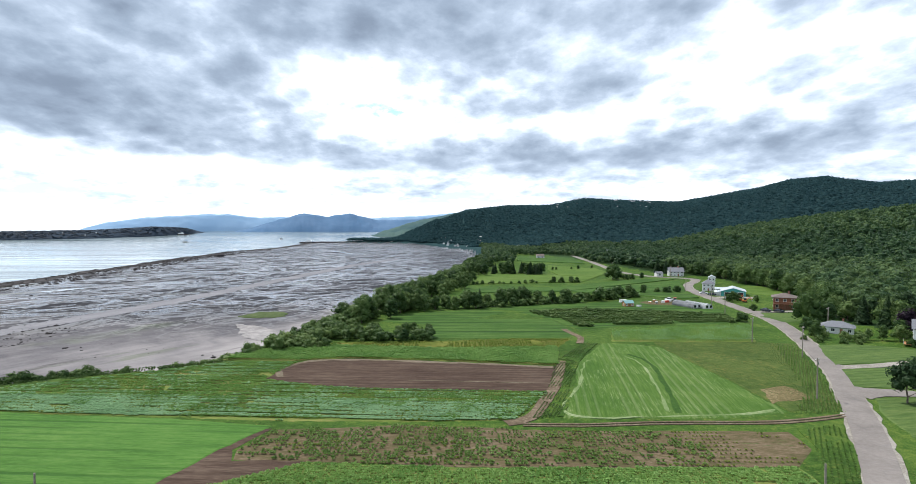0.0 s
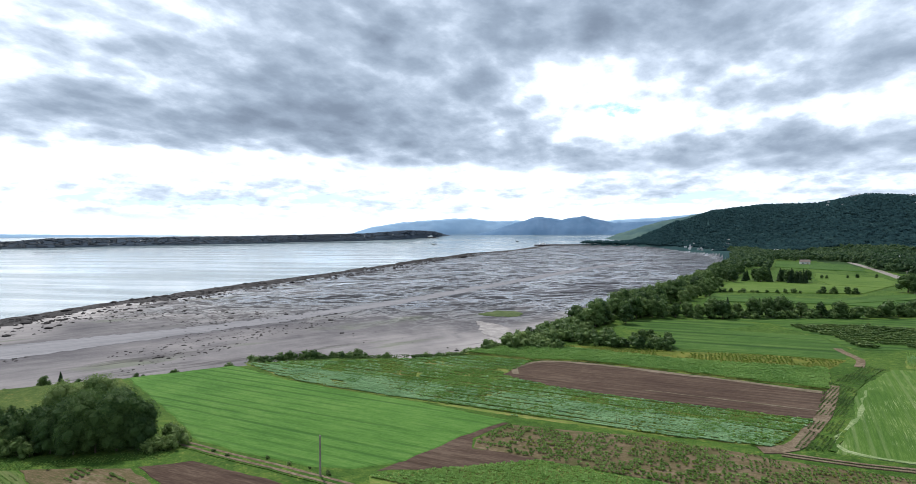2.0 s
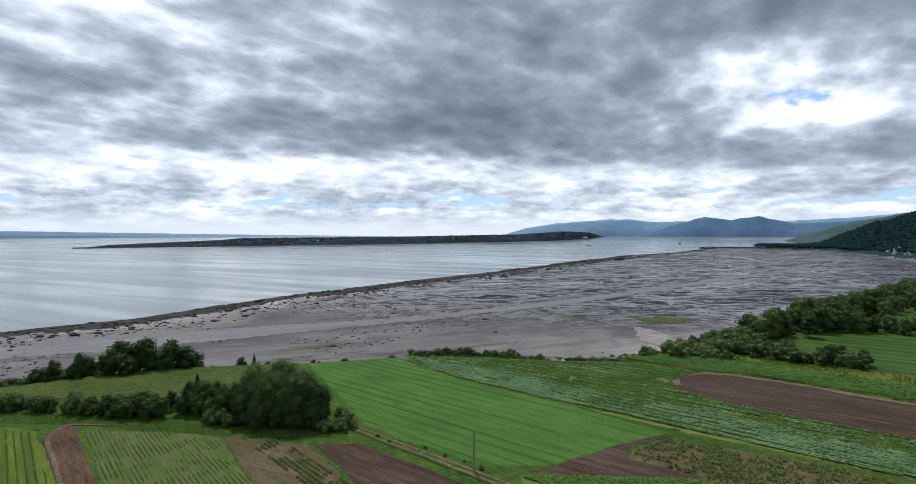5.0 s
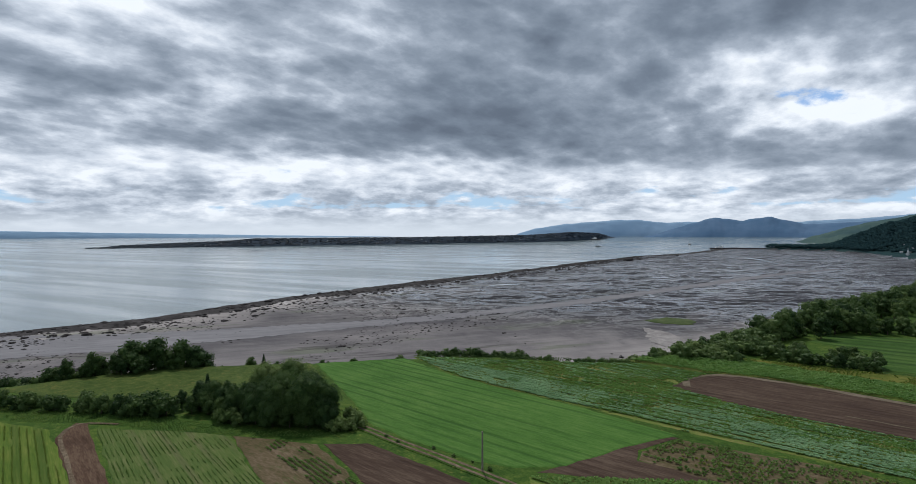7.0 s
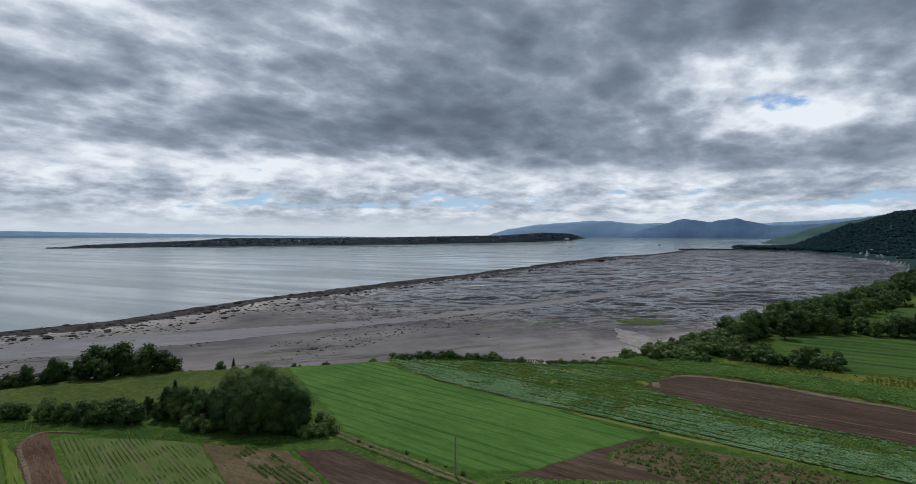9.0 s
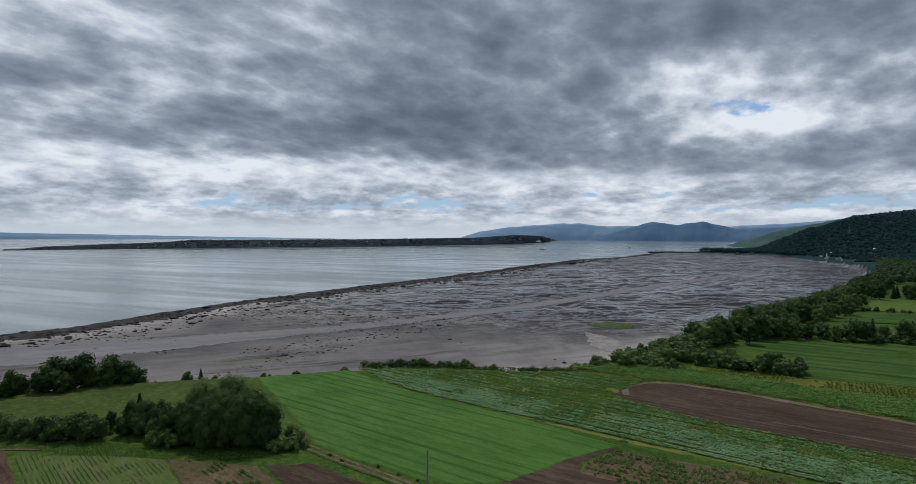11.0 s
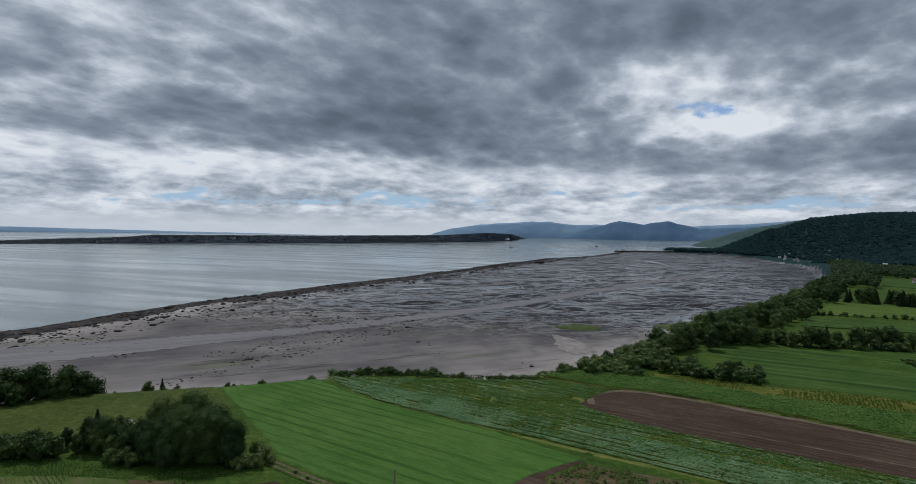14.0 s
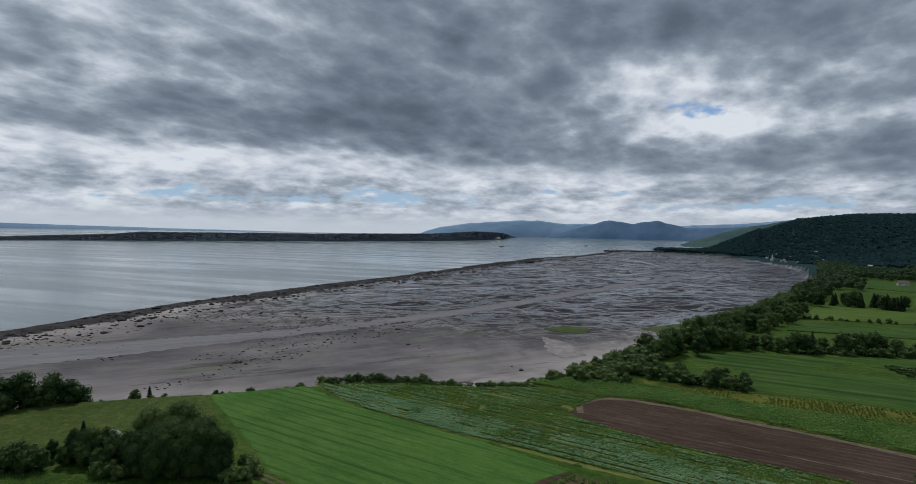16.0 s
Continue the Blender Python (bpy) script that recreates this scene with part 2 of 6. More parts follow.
M["lime_field"] = ground_cover("bright_meadow", (0.041, 0.081, 0.014), (0.068, 0.115, 0.023), (0.099, 0.145, 0.035), deg=4, stretch=5, big=0.02, fine=0.25)
M["bed_green"] = ground_cover("green_vegetable_beds", (0.05, 0.088, 0.022), (0.08, 0.115, 0.032), (0.125, 0.138, 0.058), deg=-13, stretch=12, big=0.06, fine=1.1, rows=4.2, row_mix=0.35, row_color=(0.132, 0.109, 0.069), thin_rows=0.5)
M["bed_yellow"] = ground_cover("yellow_green_beds", (0.050, 0.095, 0.014), (0.085, 0.130, 0.022), (0.140, 0.165, 0.040), deg=-13, stretch=14, big=0.05, fine=0.8, rows=3.4, row_mix=0.5, row_color=(0.032, 0.062, 0.014))
M["dry_hay"] = ground_cover("pale_cut_hay", (0.085, 0.14, 0.045), (0.15, 0.20, 0.085), (0.26, 0.30, 0.17), fine=1.4, big=0.1)
M["ditch"] = ground_cover("dark_tall_grass", (0.016, 0.044, 0.009), (0.028, 0.066, 0.013), (0.046, 0.092, 0.020), fine=0.9)
M["soil_pale"] = ground_cover("dry_pale_soil", (0.080, 0.072, 0.042), (0.122, 0.098, 0.070), (0.175, 0.142, 0.108), fine=0.8, big=0.12)
M["dry_straw"] = ground_cover("dry_straw", (0.07, 0.065, 0.026), (0.14, 0.11, 0.055), (0.26, 0.21, 0.12), fine=1.2)
M["dirt"] = ground_cover("dirt_track", (0.072, 0.052, 0.034), (0.123, 0.093, 0.064), (0.196, 0.156, 0.110), stretch=1, big=0.15, fine=1.2)
M["red_dirt"] = ground_cover("red_dirt", (0.048, 0.028, 0.019), (0.079, 0.048, 0.033), (0.125, 0.084, 0.058), deg=-11, stretch=7, big=0.1, fine=0.9)


def asphalt(q):
    p = place(q)
    a, b, c = q.noise(p, 0.12, 5, 0.6), q.noise(p, 1.4, 5, 0.65), q.noise(p, 14, 3, 0.6)
    f = q.m("ADD", q.m("ADD", q.m("MULTIPLY", a, 0.5), q.m("MULTIPLY", b, 0.3)), q.m("MULTIPLY", c, 0.2))
    col = q.ramp(f, [(0.38, (0.112, 0.096, 0.086)), (0.5, (0.155, 0.134, 0.120)), (0.62, (0.205, 0.180, 0.162))])
    vor = q.add("ShaderNodeTexVoronoi", {"Vector": p, "Scale": 0.22})
    vor.feature = "DISTANCE_TO_EDGE"
    crack = q.m("MULTIPLY", q.span(vor.outputs[0], 0.012, 0.03, 1, 0), q.span(q.noise(p, 0.3, 3), 0.45, 0.6))
    col = q.mix(q.m("MULTIPLY", crack, 0.25), col, (0.09, 0.086, 0.09))
    return surface(q, col, 0.85, 0, c, 0.3, 0.02)


M["asphalt"] = material("worn_asphalt", asphalt)
M["gravel"] = ground_cover("gravel", (0.16, 0.14, 0.12), (0.24, 0.22, 0.19), (0.34, 0.32, 0.29), big=0.2, fine=2.0)


def mud(q):
    p = place(q)
    xyz = q.add("ShaderNodeSeparateXYZ", {0: p}).outputs
    z = xyz[2]
    wild = q.span(q.m("MULTIPLY_ADD", xyz[0], -0.25, xyz[1]), 300, 480)
    a, b, c = q.noise(p, 0.012, 6, 0.6, 0.6), q.noise(turned(q, 62, 5, 1), 0.10, 6, 0.65, 0.4), q.noise(p, 0.9, 5, 0.65)
    f = q.m("ADD", q.m("ADD", q.m("MULTIPLY", a, 0.45), q.m("MULTIPLY", b, 0.35)), q.m("MULTIPLY", c, 0.2))
    col = q.ramp(f, [(0.38, (0.060, 0.057, 0.063)), (0.46, (0.090, 0.084, 0.091)), (0.54, (0.118, 0.110, 0.116)), (0.64, (0.158, 0.147, 0.150))])
    high = q.span(q.m("MULTIPLY_ADD", a, 0.8, z), -20.3, -19.2)
    high = q.m("MULTIPLY", high, q.span(xyz[1], 560, 340))
    col = q.mix(q.m("MULTIPLY", wild, 0.70), col, (0.042, 0.045, 0.056))
    col = q.mix(high, col, q.mix(b, (0.21, 0.193, 0.19), (0.42, 0.39, 0.375)))
    alg = q.m("MULTIPLY", q.span(q.noise(turned(q, 62, 4, 1), 0.035, 5, 0.6), 0.56, 0.66), q.span(a, 0.42, 0.55))
    col = q.mix(q.m("MULTIPLY", alg, 0.45), col, (0.075, 0.10, 0.045))
    weed = q.m("MULTIPLY", q.span(q.noise(turned(q, 50, 2.0, 1), 0.022, 8, 0.72, 0.8), 0.42, 0.52), wild)
    col = q.mix(q.m("MULTIPLY", weed, 0.9), col, (0.018, 0.018, 0.022))
    streak = q.span(q.noise(turned(q, 60, 6, 1), 0.05, 7, 0.7), 0.55, 0.66)
    col = q.mix(q.m("MULTIPLY", streak, 0.7), col, (0.040, 0.036, 0.037))
    # a film of water in the runnels
    thread = q.noise(turned(q, 55, 1.5, 1), 0.016, 6, 0.60, 1.0)
    film = q.m("MULTIPLY", q.span(q.m("ABSOLUTE", q.m("SUBTRACT", thread, 0.5)), 0.0, 0.040, 1, 0), q.m("MULTIPLY_ADD", wild, 0.95, 0.05))
    fine_t = q.noise(turned(q, 20, 1.3, 1), 0.036, 6, 0.6, 1.0)
    film = q.m("MAXIMUM", film, q.m("MULTIPLY", q.span(q.m("ABSOLUTE", q.m("SUBTRACT", fine_t, 0.5)), 0.0, 0.034, 1, 0), wild))
    tiny = q.noise(turned(q, 48, 1.8, 1), 0.075, 5, 0.6, 0.8)
    film = q.m("MAXIMUM", film, q.m("MULTIPLY", q.span(q.m("ABSOLUTE", q.m("SUBTRACT", tiny, 0.5)), 0.0, 0.046, 1, 0), q.m("MULTIPLY", wild, q.span(a, 0.42, 0.54))))
    film = q.m("MAXIMUM", film, q.m("MULTIPLY", q.span(q.m("MULTIPLY_ADD", b, 0.7, z), -20.30, -20.52), 0.5))
    rough = q.m("MULTIPLY_ADD", film, -0.70, 0.85)
    spec = q.m("MULTIPLY_ADD", film, 0.75, 0.05)
    bump = q.add("ShaderNodeBump", {"Strength": q.m("MULTIPLY_ADD", film, -0.35, 0.36), "Distance": 0.25, "Height": q.m("ADD", b, q.m("MULTIPLY", c, 0.4))})
    s_ = q.add("ShaderNodeBsdfPrincipled", {"Base Color": col, "Roughness": rough, "Specular IOR Level": spec, "Normal": bump.outputs[0]})
    return s_.outputs[0]


M["mud"] = material("wet_tidal_mud", mud)


def kelp(q):
    p = place(q)
    a, b = q.noise(p, 0.08, 6, 0.7), q.noise(p, 1.2, 5, 0.65)
    col = q.ramp(q.m("MULTIPLY_ADD", b, 0.5, q.m("MULTIPLY", a, 0.5)), [(0.38, (0.010, 0.009, 0.010)), (0.5, (0.026, 0.023, 0.023)), (0.62, (0.085, 0.077, 0.078))])
    return surface(q, col, 0.85, 0, b, 0.8, 0.3, 0.08)


M["weedy_rock"] = material("seaweed_covered_rock", kelp)


def sea(q):
    p = place(q)
    near = q.noise(turned(q, 20, 3, 1), 0.35, 5, 0.6)
    far = q.noise(turned(q, 8, 9, 1), 0.02, 6, 0.6)
    rough = q.span(far, 0.35, 0.65, 0.10, 0.26)
    h = q.m("MULTIPLY_ADD", far, 0.6, near)
    col = q.mix(q.span(far, 0.4, 0.6), (0.105, 0.145, 0.152), (0.135, 0.175, 0.182))
    return surface(q, col, rough, 0, h, 0.09, 0.4, 0.5)


M["sea"] = material("grey_green_river_water", sea)


def leaves(name, dark, mid, light, shine=0.12, through_=0.36):
    def build(q):
        g = q.add("ShaderNodeNewGeometry")
        o = q.add("ShaderNodeObjectInfo").outputs["Random"]
        f = q.m("ADD", q.m("MULTIPLY", g.outputs["Random Per Island"], 0.6), q.m("MULTIPLY", o, 0.4))
        big = q.noise(g.outputs["Position"], 0.09, 4, 0.55)
        f = q.m("MULTIPLY_ADD", q.m("SUBTRACT", big, 0.5), 1.5, f)
        col = q.ramp(f, [(0.1, dark), (0.5, mid), (0.95, light)])
        s = surface(q, col, 0.55, 0, None, spec=shine)
        t = q.add("ShaderNodeBsdfTranslucent", {"Color": col})
        mx = q.add("ShaderNodeMixShader", {0: through_})
        q.tree.links.new(s, mx.inputs[1])
        q.tree.links.new(t.outputs[0], mx.inputs[2])
        return mx.outputs[0]
    return material(name, build)


M["leaf"] = leaves("broad_leaves", (0.046, 0.086, 0.026), (0.084, 0.140, 0.042), (0.145, 0.205, 0.068))
M["leaf_dark"] = leaves("dark_leaves", (0.024, 0.054, 0.018), (0.046, 0.088, 0.026), (0.080, 0.132, 0.038))
M["leaf_pale"] = leaves("willow_leaves", (0.069, 0.115, 0.034), (0.114, 0.173, 0.052), (0.183, 0.244, 0.082))
# ridge trees: the blue of aerial haze is put into the leaf colour
M["leaf_far_haze"] = leaves("hazy_far_woodland", (0.024, 0.055, 0.062), (0.033, 0.070, 0.077), (0.046, 0.092, 0.092), 0.0, 0.5)
M["needle"] = leaves("needles", (0.016, 0.038, 0.016), (0.030, 0.060, 0.022), (0.048, 0.085, 0.030))
M["purple_leaf"] = leaves("purple_leaves", (0.016, 0.010, 0.016), (0.030, 0.018, 0.030), (0.05, 0.032, 0.045))
M["leaf_hill"] = leaves("hillside_leaves", (0.024, 0.053, 0.024), (0.043, 0.085, 0.035), (0.086, 0.136, 0.048))
# floor of the far woods, with the same haze blue in its colour
M["far_floor_haze"] = ground_cover("hazy_wood_floor", (0.016, 0.036, 0.04), (0.024, 0.048, 0.052), (0.034, 0.064, 0.062), big=0.006, fine=0.035, depth=4.0, bump=0.6, spec=0.0)
M["sand"] = ground_cover("pale_wet_sand", (0.16, 0.148, 0.145), (0.23, 0.215, 0.21), (0.31, 0.29, 0.28), big=0.05, fine=0.2)
M["eelgrass"] = ground_cover("green_shore_grass", (0.040, 0.060, 0.022), (0.062, 0.085, 0.032), (0.10, 0.12, 0.055), big=0.08, fine=0.3)
M["crop_leaf"] = leaves("potato_leaves", (0.088, 0.161, 0.038), (0.134, 0.222, 0.057), (0.196, 0.284, 0.084), 0.12, 0.42)
M["crop_yellow"] = leaves("yellowing_leaves", (0.107, 0.157, 0.027), (0.152, 0.217, 0.039), (0.233, 0.270, 0.066), 0.12, 0.42)
M["cabbage_leaf"] = leaves("cabbage_leaves", (0.167, 0.298, 0.142), (0.244, 0.402, 0.205), (0.360, 0.521, 0.301), 0.22, 0.40)
M["corn_leaf"] = leaves("corn_leaves", (0.113, 0.226, 0.053), (0.172, 0.309, 0.078), (0.251, 0.382, 0.113), 0.14, 0.45)
M["bark"] = plain("bark", (0.09, 0.07, 0.055), 0.9, 0.4, 4)
# ---- the lie of the land ----
def smooth(a, b, x):
    t = np.clip((np.asarray(x, float) - a) / (b - a), 0, 1)
    return t * t * (3 - 2 * t)


def value_noise(x, y, seed=0):
    xi, yi = np.floor(x), np.floor(y)
    u, v = x - xi, y - yi
    u, v = u * u * (3 - 2 * u), v * v * (3 - 2 * v)

    def h(a, b):
        s = np.sin(a * 127.1 + b * 311.7 + seed * 74.7) * 43758.5453
        return s - np.floor(s)
    return (h(xi, yi) * (1 - u) + h(xi + 1, yi) * u) * (1 - v) + (h(xi, yi + 1) * (1 - u) + h(xi + 1, yi + 1) * u) * v


def fbm(x, y, size, octaves=4, seed=0):
    x, y = np.asarray(x, float) / size, np.asarray(y, float) / size
    total, amp, norm = 0.0, 1.0, 0.0
    for k in range(octaves):
        total = total + amp * value_noise(x + 17.3 * k, y - 9.1 * k, seed + k)
        norm, amp = norm + amp, amp * 0.5
        x, y = x * 2.03 * 0.8 - y * 2.03 * 0.6, x * 2.03 * 0.6 + y * 2.03 * 0.8
    return total / norm - 0.5


# top of the low bluff above the beach, from the south-west round the bay to the wharf
BLUFF = [(-300, -900), (-215, -200), (-195, -40), (-181, 30), (-164, 72), (-138, 103), (-112, 136), (-66, 160), (-54, 186), (-49, 215), (-38, 258),
         (-21, 330), (-1, 452), (25, 658), (42, 1000), (38, 1300), (14, 1450), (-42, 1640), (-110, 1880), (-200, 2085), (-425, 2200), (-440, 2300), (-230, 2480), (-330, 3300), (-600, 4100), (-640, 6500)]
FOOT = [(330, -900), (230, 0), (168, 150), (160, 195), (150, 215), (152, 232), (178, 290), (186, 345), (190, 425), (165, 480), (150, 640), (110, 860)]
CHANNEL = [(-335, 120), (-300, 195), (-262, 290), (-232, 400), (-212, 520), (-196, 640), (-160, 880), (-110, 1080), (-170, 1300)]
CREEK = [(-395, 500), (-330, 640), (-300, 800), (-225, 960), (-200, 1180), (-330, 1500)]
SEA_LEVEL = -21.0


def beside(path, x, y):
    """Distance from a polyline, positive to its right."""
    x, y = np.asarray(x, float), np.asarray(y, float)
    best, side = np.full(x.shape, 1e12), np.zeros(x.shape)
    for (ax, ay), (bx, by) in zip(path, path[1:]):
        dx, dy = bx - ax, by - ay
        t = np.clip(((x - ax) * dx + (y - ay) * dy) / (dx * dx + dy * dy), 0, 1)
        px, py = x - ax - t * dx, y - ay - t * dy
        d = px * px + py * py
        s = dy * (x - ax) - dx * (y - ay)
        near = d < best
        best, side = np.where(near, d, best), np.where(near, np.sign(s), side)
    return np.sqrt(best) * side


def water_edge(y):
    return np.interp(y, [-900, 91, 180, 247, 388, 614, 733, 1100, 1432, 1685, 2608, 3200], [-440, -418, -414, -435, -457, -480, -488, -535, -559, -525, -594, -470])


def lift(r):
    """The far water lies higher, as the land and the river are drawn together beyond two kilometres."""
    return 34.0 * smooth(1700, 5100, r)


RIDGE_AZ = [-6.5, -4, -2.6, 0.9, 5.0, 9.0, 12.4, 15.1, 17.8, 20.9, 24.4, 27.7, 29.9, 32.5, 34.1, 36.1, 38.5, 50, 90]
RIDGE_EL = [-0.8, 0.1, 0.78, 2.0, 2.42, 2.42, 3.05, 2.85, 2.72, 2.6, 3.15, 3.68, 4.25, 4.4, 4.1, 3.75, 3.85, 4.5, 3.0]


def ridge(az):
    """Elevation, in degrees, of the long wooded ridge over the village."""
    return np.interp(az, RIDGE_AZ, RIDGE_EL)


def height(x, y):
    x, y = np.asarray(x, float), np.asarray(y, float)
    r, az = np.hypot(x, y), np.degrees(np.arctan2(x, y))
    s = beside(BLUFF, x, y) + 5 * fbm(x, y, 35, 3, 5)
    # tidal flats
    w = x - water_edge(y) + 26 * fbm(x, y, 70, 4, 11)
    dry = smooth(-100, -8, s) * smooth(520, 330, y)
    flat = SEA_LEVEL + 0.56 + 1.3 * dry + 0.46 * fbm(x, y, 60, 5, 3) * (1 - 0.4 * dry) + 0.22 * fbm(x, y, 11, 3, 8)
    flat = flat + 0.5 * np.exp(-((w - 25) / 30) ** 2)
    for path, wide, deep in ((CHANNEL, 15, 0.30), (CREEK, 8, 0.6)):
        c = np.abs(beside(path, x, y) + 22 * fbm(x, y, 90, 3, 21))
        flat = flat - deep * np.exp(-(c / wide) ** 2)
    wild = smooth(250, 420, y - 0.25 * x)
    for size, sd_, deep in ((85, 101, 0.42), (38, 103, 0.30)):
        th = fbm(x + 40 * fbm(x, y, 120, 3, 7), y, size, 4, sd_)
        flat = flat + wild * (0.03 - deep * np.exp(-(th / 0.016) ** 2))
    flat = np.where(y > 1750, flat + 0.15, flat)
    flat = flat - 4.0 * smooth(10, -60, w) - 3 * smooth(2250, 2500, y) * smooth(60, -40, s)
    flat = flat + lift(r)
    # plateau and hills
    land = smooth(-17, 4, s)
    hills = np.zeros_like(x)
    d = beside(FOOT, x, y) + 8 * fbm(x, y, 60, 3, 31)
    top = np.interp(az, [8, 19, 25, 32, 36, 38.5, 60, 180], [0, 4, 27, 45, 50, 54, 80, 95])
    hills = np.maximum(hills, top * smooth(-30, 430, d) ** 0.85)
    near = np.interp(az, [-7, -2, 4, 10, 16, 24, 40, 90], [2150, 1750, 1300, 1000, 1050, 950, 800, 800])
    far_r = np.interp(az, [-7, 0, 10, 30, 90], [2500, 2400, 2300, 2300, 2300])
    crest = 36.8 + far_r * np.tan(np.radians(ridge(az)))
    rise = smooth(near, far_r, r) ** 0.9 * smooth(-7.2, -4.5, az) * smooth(110, 80, az)
    hills = np.maximum(hills, crest * rise + rise * (1 - rise) * 46 * fbm(x, y, 320, 4, 41))
    plain_ = 0.9 * fbm(x, y, 160, 2, 51) * smooth(330, 480, r)
    shelf = -15.5 * smooth(1050, 1650, y)
    z = flat * (1 - land) + (plain_ + shelf + lift(r) * 0.6) * land + hills * land
    return z


def obj(name, verts, faces, mats, index=None, soft=False):
    me = bpy.data.meshes.new(name)
    me.from_pydata(verts, [], faces)
    for m in mats if isinstance(mats, (list, tuple)) else [mats]:
        me.materials.append(m)
    if index is not None:
        me.polygons.foreach_set("material_index", np.asarray(index, np.int32))
    if soft:
        me.polygons.foreach_set("use_smooth", np.ones(len(me.polygons), bool))
    me.update()
    return new(name, me)


def polar_sheet(az, rr, zfun):
    A, R = np.meshgrid(np.radians(az), rr)
    X, Y = R * np.sin(A), R * np.cos(A)
    Z = zfun(X, Y)
    n, m = len(rr), len(az)
    v = np.stack([X, Y, Z], -1).reshape(-1, 3)
    i = np.arange(n - 1)[:, None] * m + np.arange(m - 1)[None, :]
    f = np.stack([i, i + 1, i + m + 1, i + m], -1).reshape(-1, 4)[:, ::-1]
    return v, f


az_fine = np.concatenate([np.arange(-180, -84, 4.0), np.arange(-84, 2, 0.25), np.arange(2, 46, 0.5), np.arange(46, 181, 4.0)])
az_fine[-1] = 180.0
rings = np.concatenate([[-0.2, 2.5], 6.0 * 1.0135 ** np.arange(0, 521)])
gv, gf = polar_sheet(az_fine, rings, height)
mid = gv[gf].mean(1)
sd, fd = beside(BLUFF, mid[:, 0], mid[:, 1]), beside(FOOT, mid[:, 0], mid[:, 1])
we = mid[:, 0] - water_edge(mid[:, 1]) + 40 * fbm(mid[:, 0], mid[:, 1], 60, 4, 61)
which = np.zeros(len(gf), int)
which[(sd < -7)] = 1
which[(sd < -7) & (we < 30) & (mid[:, 1] < 2200)] = 2
rad = np.hypot(mid[:, 0], mid[:, 1])
which[(sd > 0) & ((fd > -4) | (rad > 1150))] = 3
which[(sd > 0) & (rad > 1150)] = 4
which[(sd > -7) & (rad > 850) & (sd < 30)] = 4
ground = obj("ground", gv.tolist(), gf.tolist(), [M["meadow"], M["mud"], M["weedy_rock"], M["forest_floor"], M["far_floor_haze"]], which, True)
tagged(ground, "green coastal plain, grey tidal mud flats and wooded hill slopes", "ground", kind="structure")

wv_, wf_ = polar_sheet(np.concatenate([np.arange(-180, 181, 3.0)]), 60 * 1.06 ** np.arange(0, 82), lambda x, y: SEA_LEVEL + lift(np.hypot(x, y)))
water = obj("water", wv_.tolist(), wf_.tolist(), M["sea"], soft=True)
tagged(water, "calm grey-green tidal river with wind streaks", "water", kind="structure")


# ---- distance: far shore, blue mountains, island ----
def far_ridge(name, label, az, el, r, depth, mat, rough, foot_el=-0.6):
    """A range of hills: a strip of ground that rises from its foot to a crest and falls behind it."""
    a = np.linspace(az[0], az[-1], 260)
    e = np.interp(a, az, el)
    crest = 36.8 + r * np.tan(np.radians(e)) + rough * fbm(a * 40, a * 0, 30, 4, 71)
    v, rows_ = [], 9
    for k in range(rows_):
        t = k / (rows_ - 2)
        rr = r - depth + depth * t
        base = SEA_LEVEL + lift(r - depth) - 2
        zz = base + np.maximum(crest - base, 0.5) * min(t, 1.0) ** 0.75 if k < rows_ - 1 else np.full_like(a, base - 30)
        if 0 < k < rows_ - 2:
            zz = zz + rough * 2.0 * fbm(a * 60, np.full_like(a, 40.0 * k), 40, 3, 72 + k) * np.clip((crest - base) / 40, 0, 1)
        v.append(np.stack([rr * np.sin(np.radians(a)), rr * np.cos(np.radians(a)), zz], -1))
    v = np.concatenate(v)
    m = len(a)
    i = np.arange(rows_ - 1)[:, None] * m + np.arange(m - 1)[None, :]
    f = np.stack([i, i + 1, i + m + 1, i + m], -1).reshape(-1, 4)[:, ::-1]
    o = obj(name, v.tolist(), f.tolist(), mat, soft=True)
    return tagged(o, label, "hills", kind="structure")


# far land whose two tones already hold the aerial haze
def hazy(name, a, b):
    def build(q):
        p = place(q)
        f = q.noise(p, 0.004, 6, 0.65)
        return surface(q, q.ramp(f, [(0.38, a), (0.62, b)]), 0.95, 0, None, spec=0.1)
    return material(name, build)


# wooded land painted bluer and paler with distance, in place of haze
M["blue_far"] = hazy("haze_blue_land", (0.20, 0.31, 0.44), (0.23, 0.35, 0.48))
M["blue_mid"] = hazy("haze_blue_mountain", (0.17, 0.275, 0.40), (0.20, 0.305, 0.43))
M["blue_near"] = hazy("dark_haze_blue_mountain", (0.062, 0.125, 0.215), (0.088, 0.152, 0.245))
M["green_far"] = hazy("hazy_green_slope", (0.03, 0.066, 0.072), (0.055, 0.095, 0.085))
far_ridge("backdrop", "low haze-blue far shore across the river", [-125, -78, -72, -63, -55, -46, -40], [0.5, 0.32, 0.20, 0.02, -0.12, -0.25, -0.5], 4980, 60, M["blue_far"], 4)
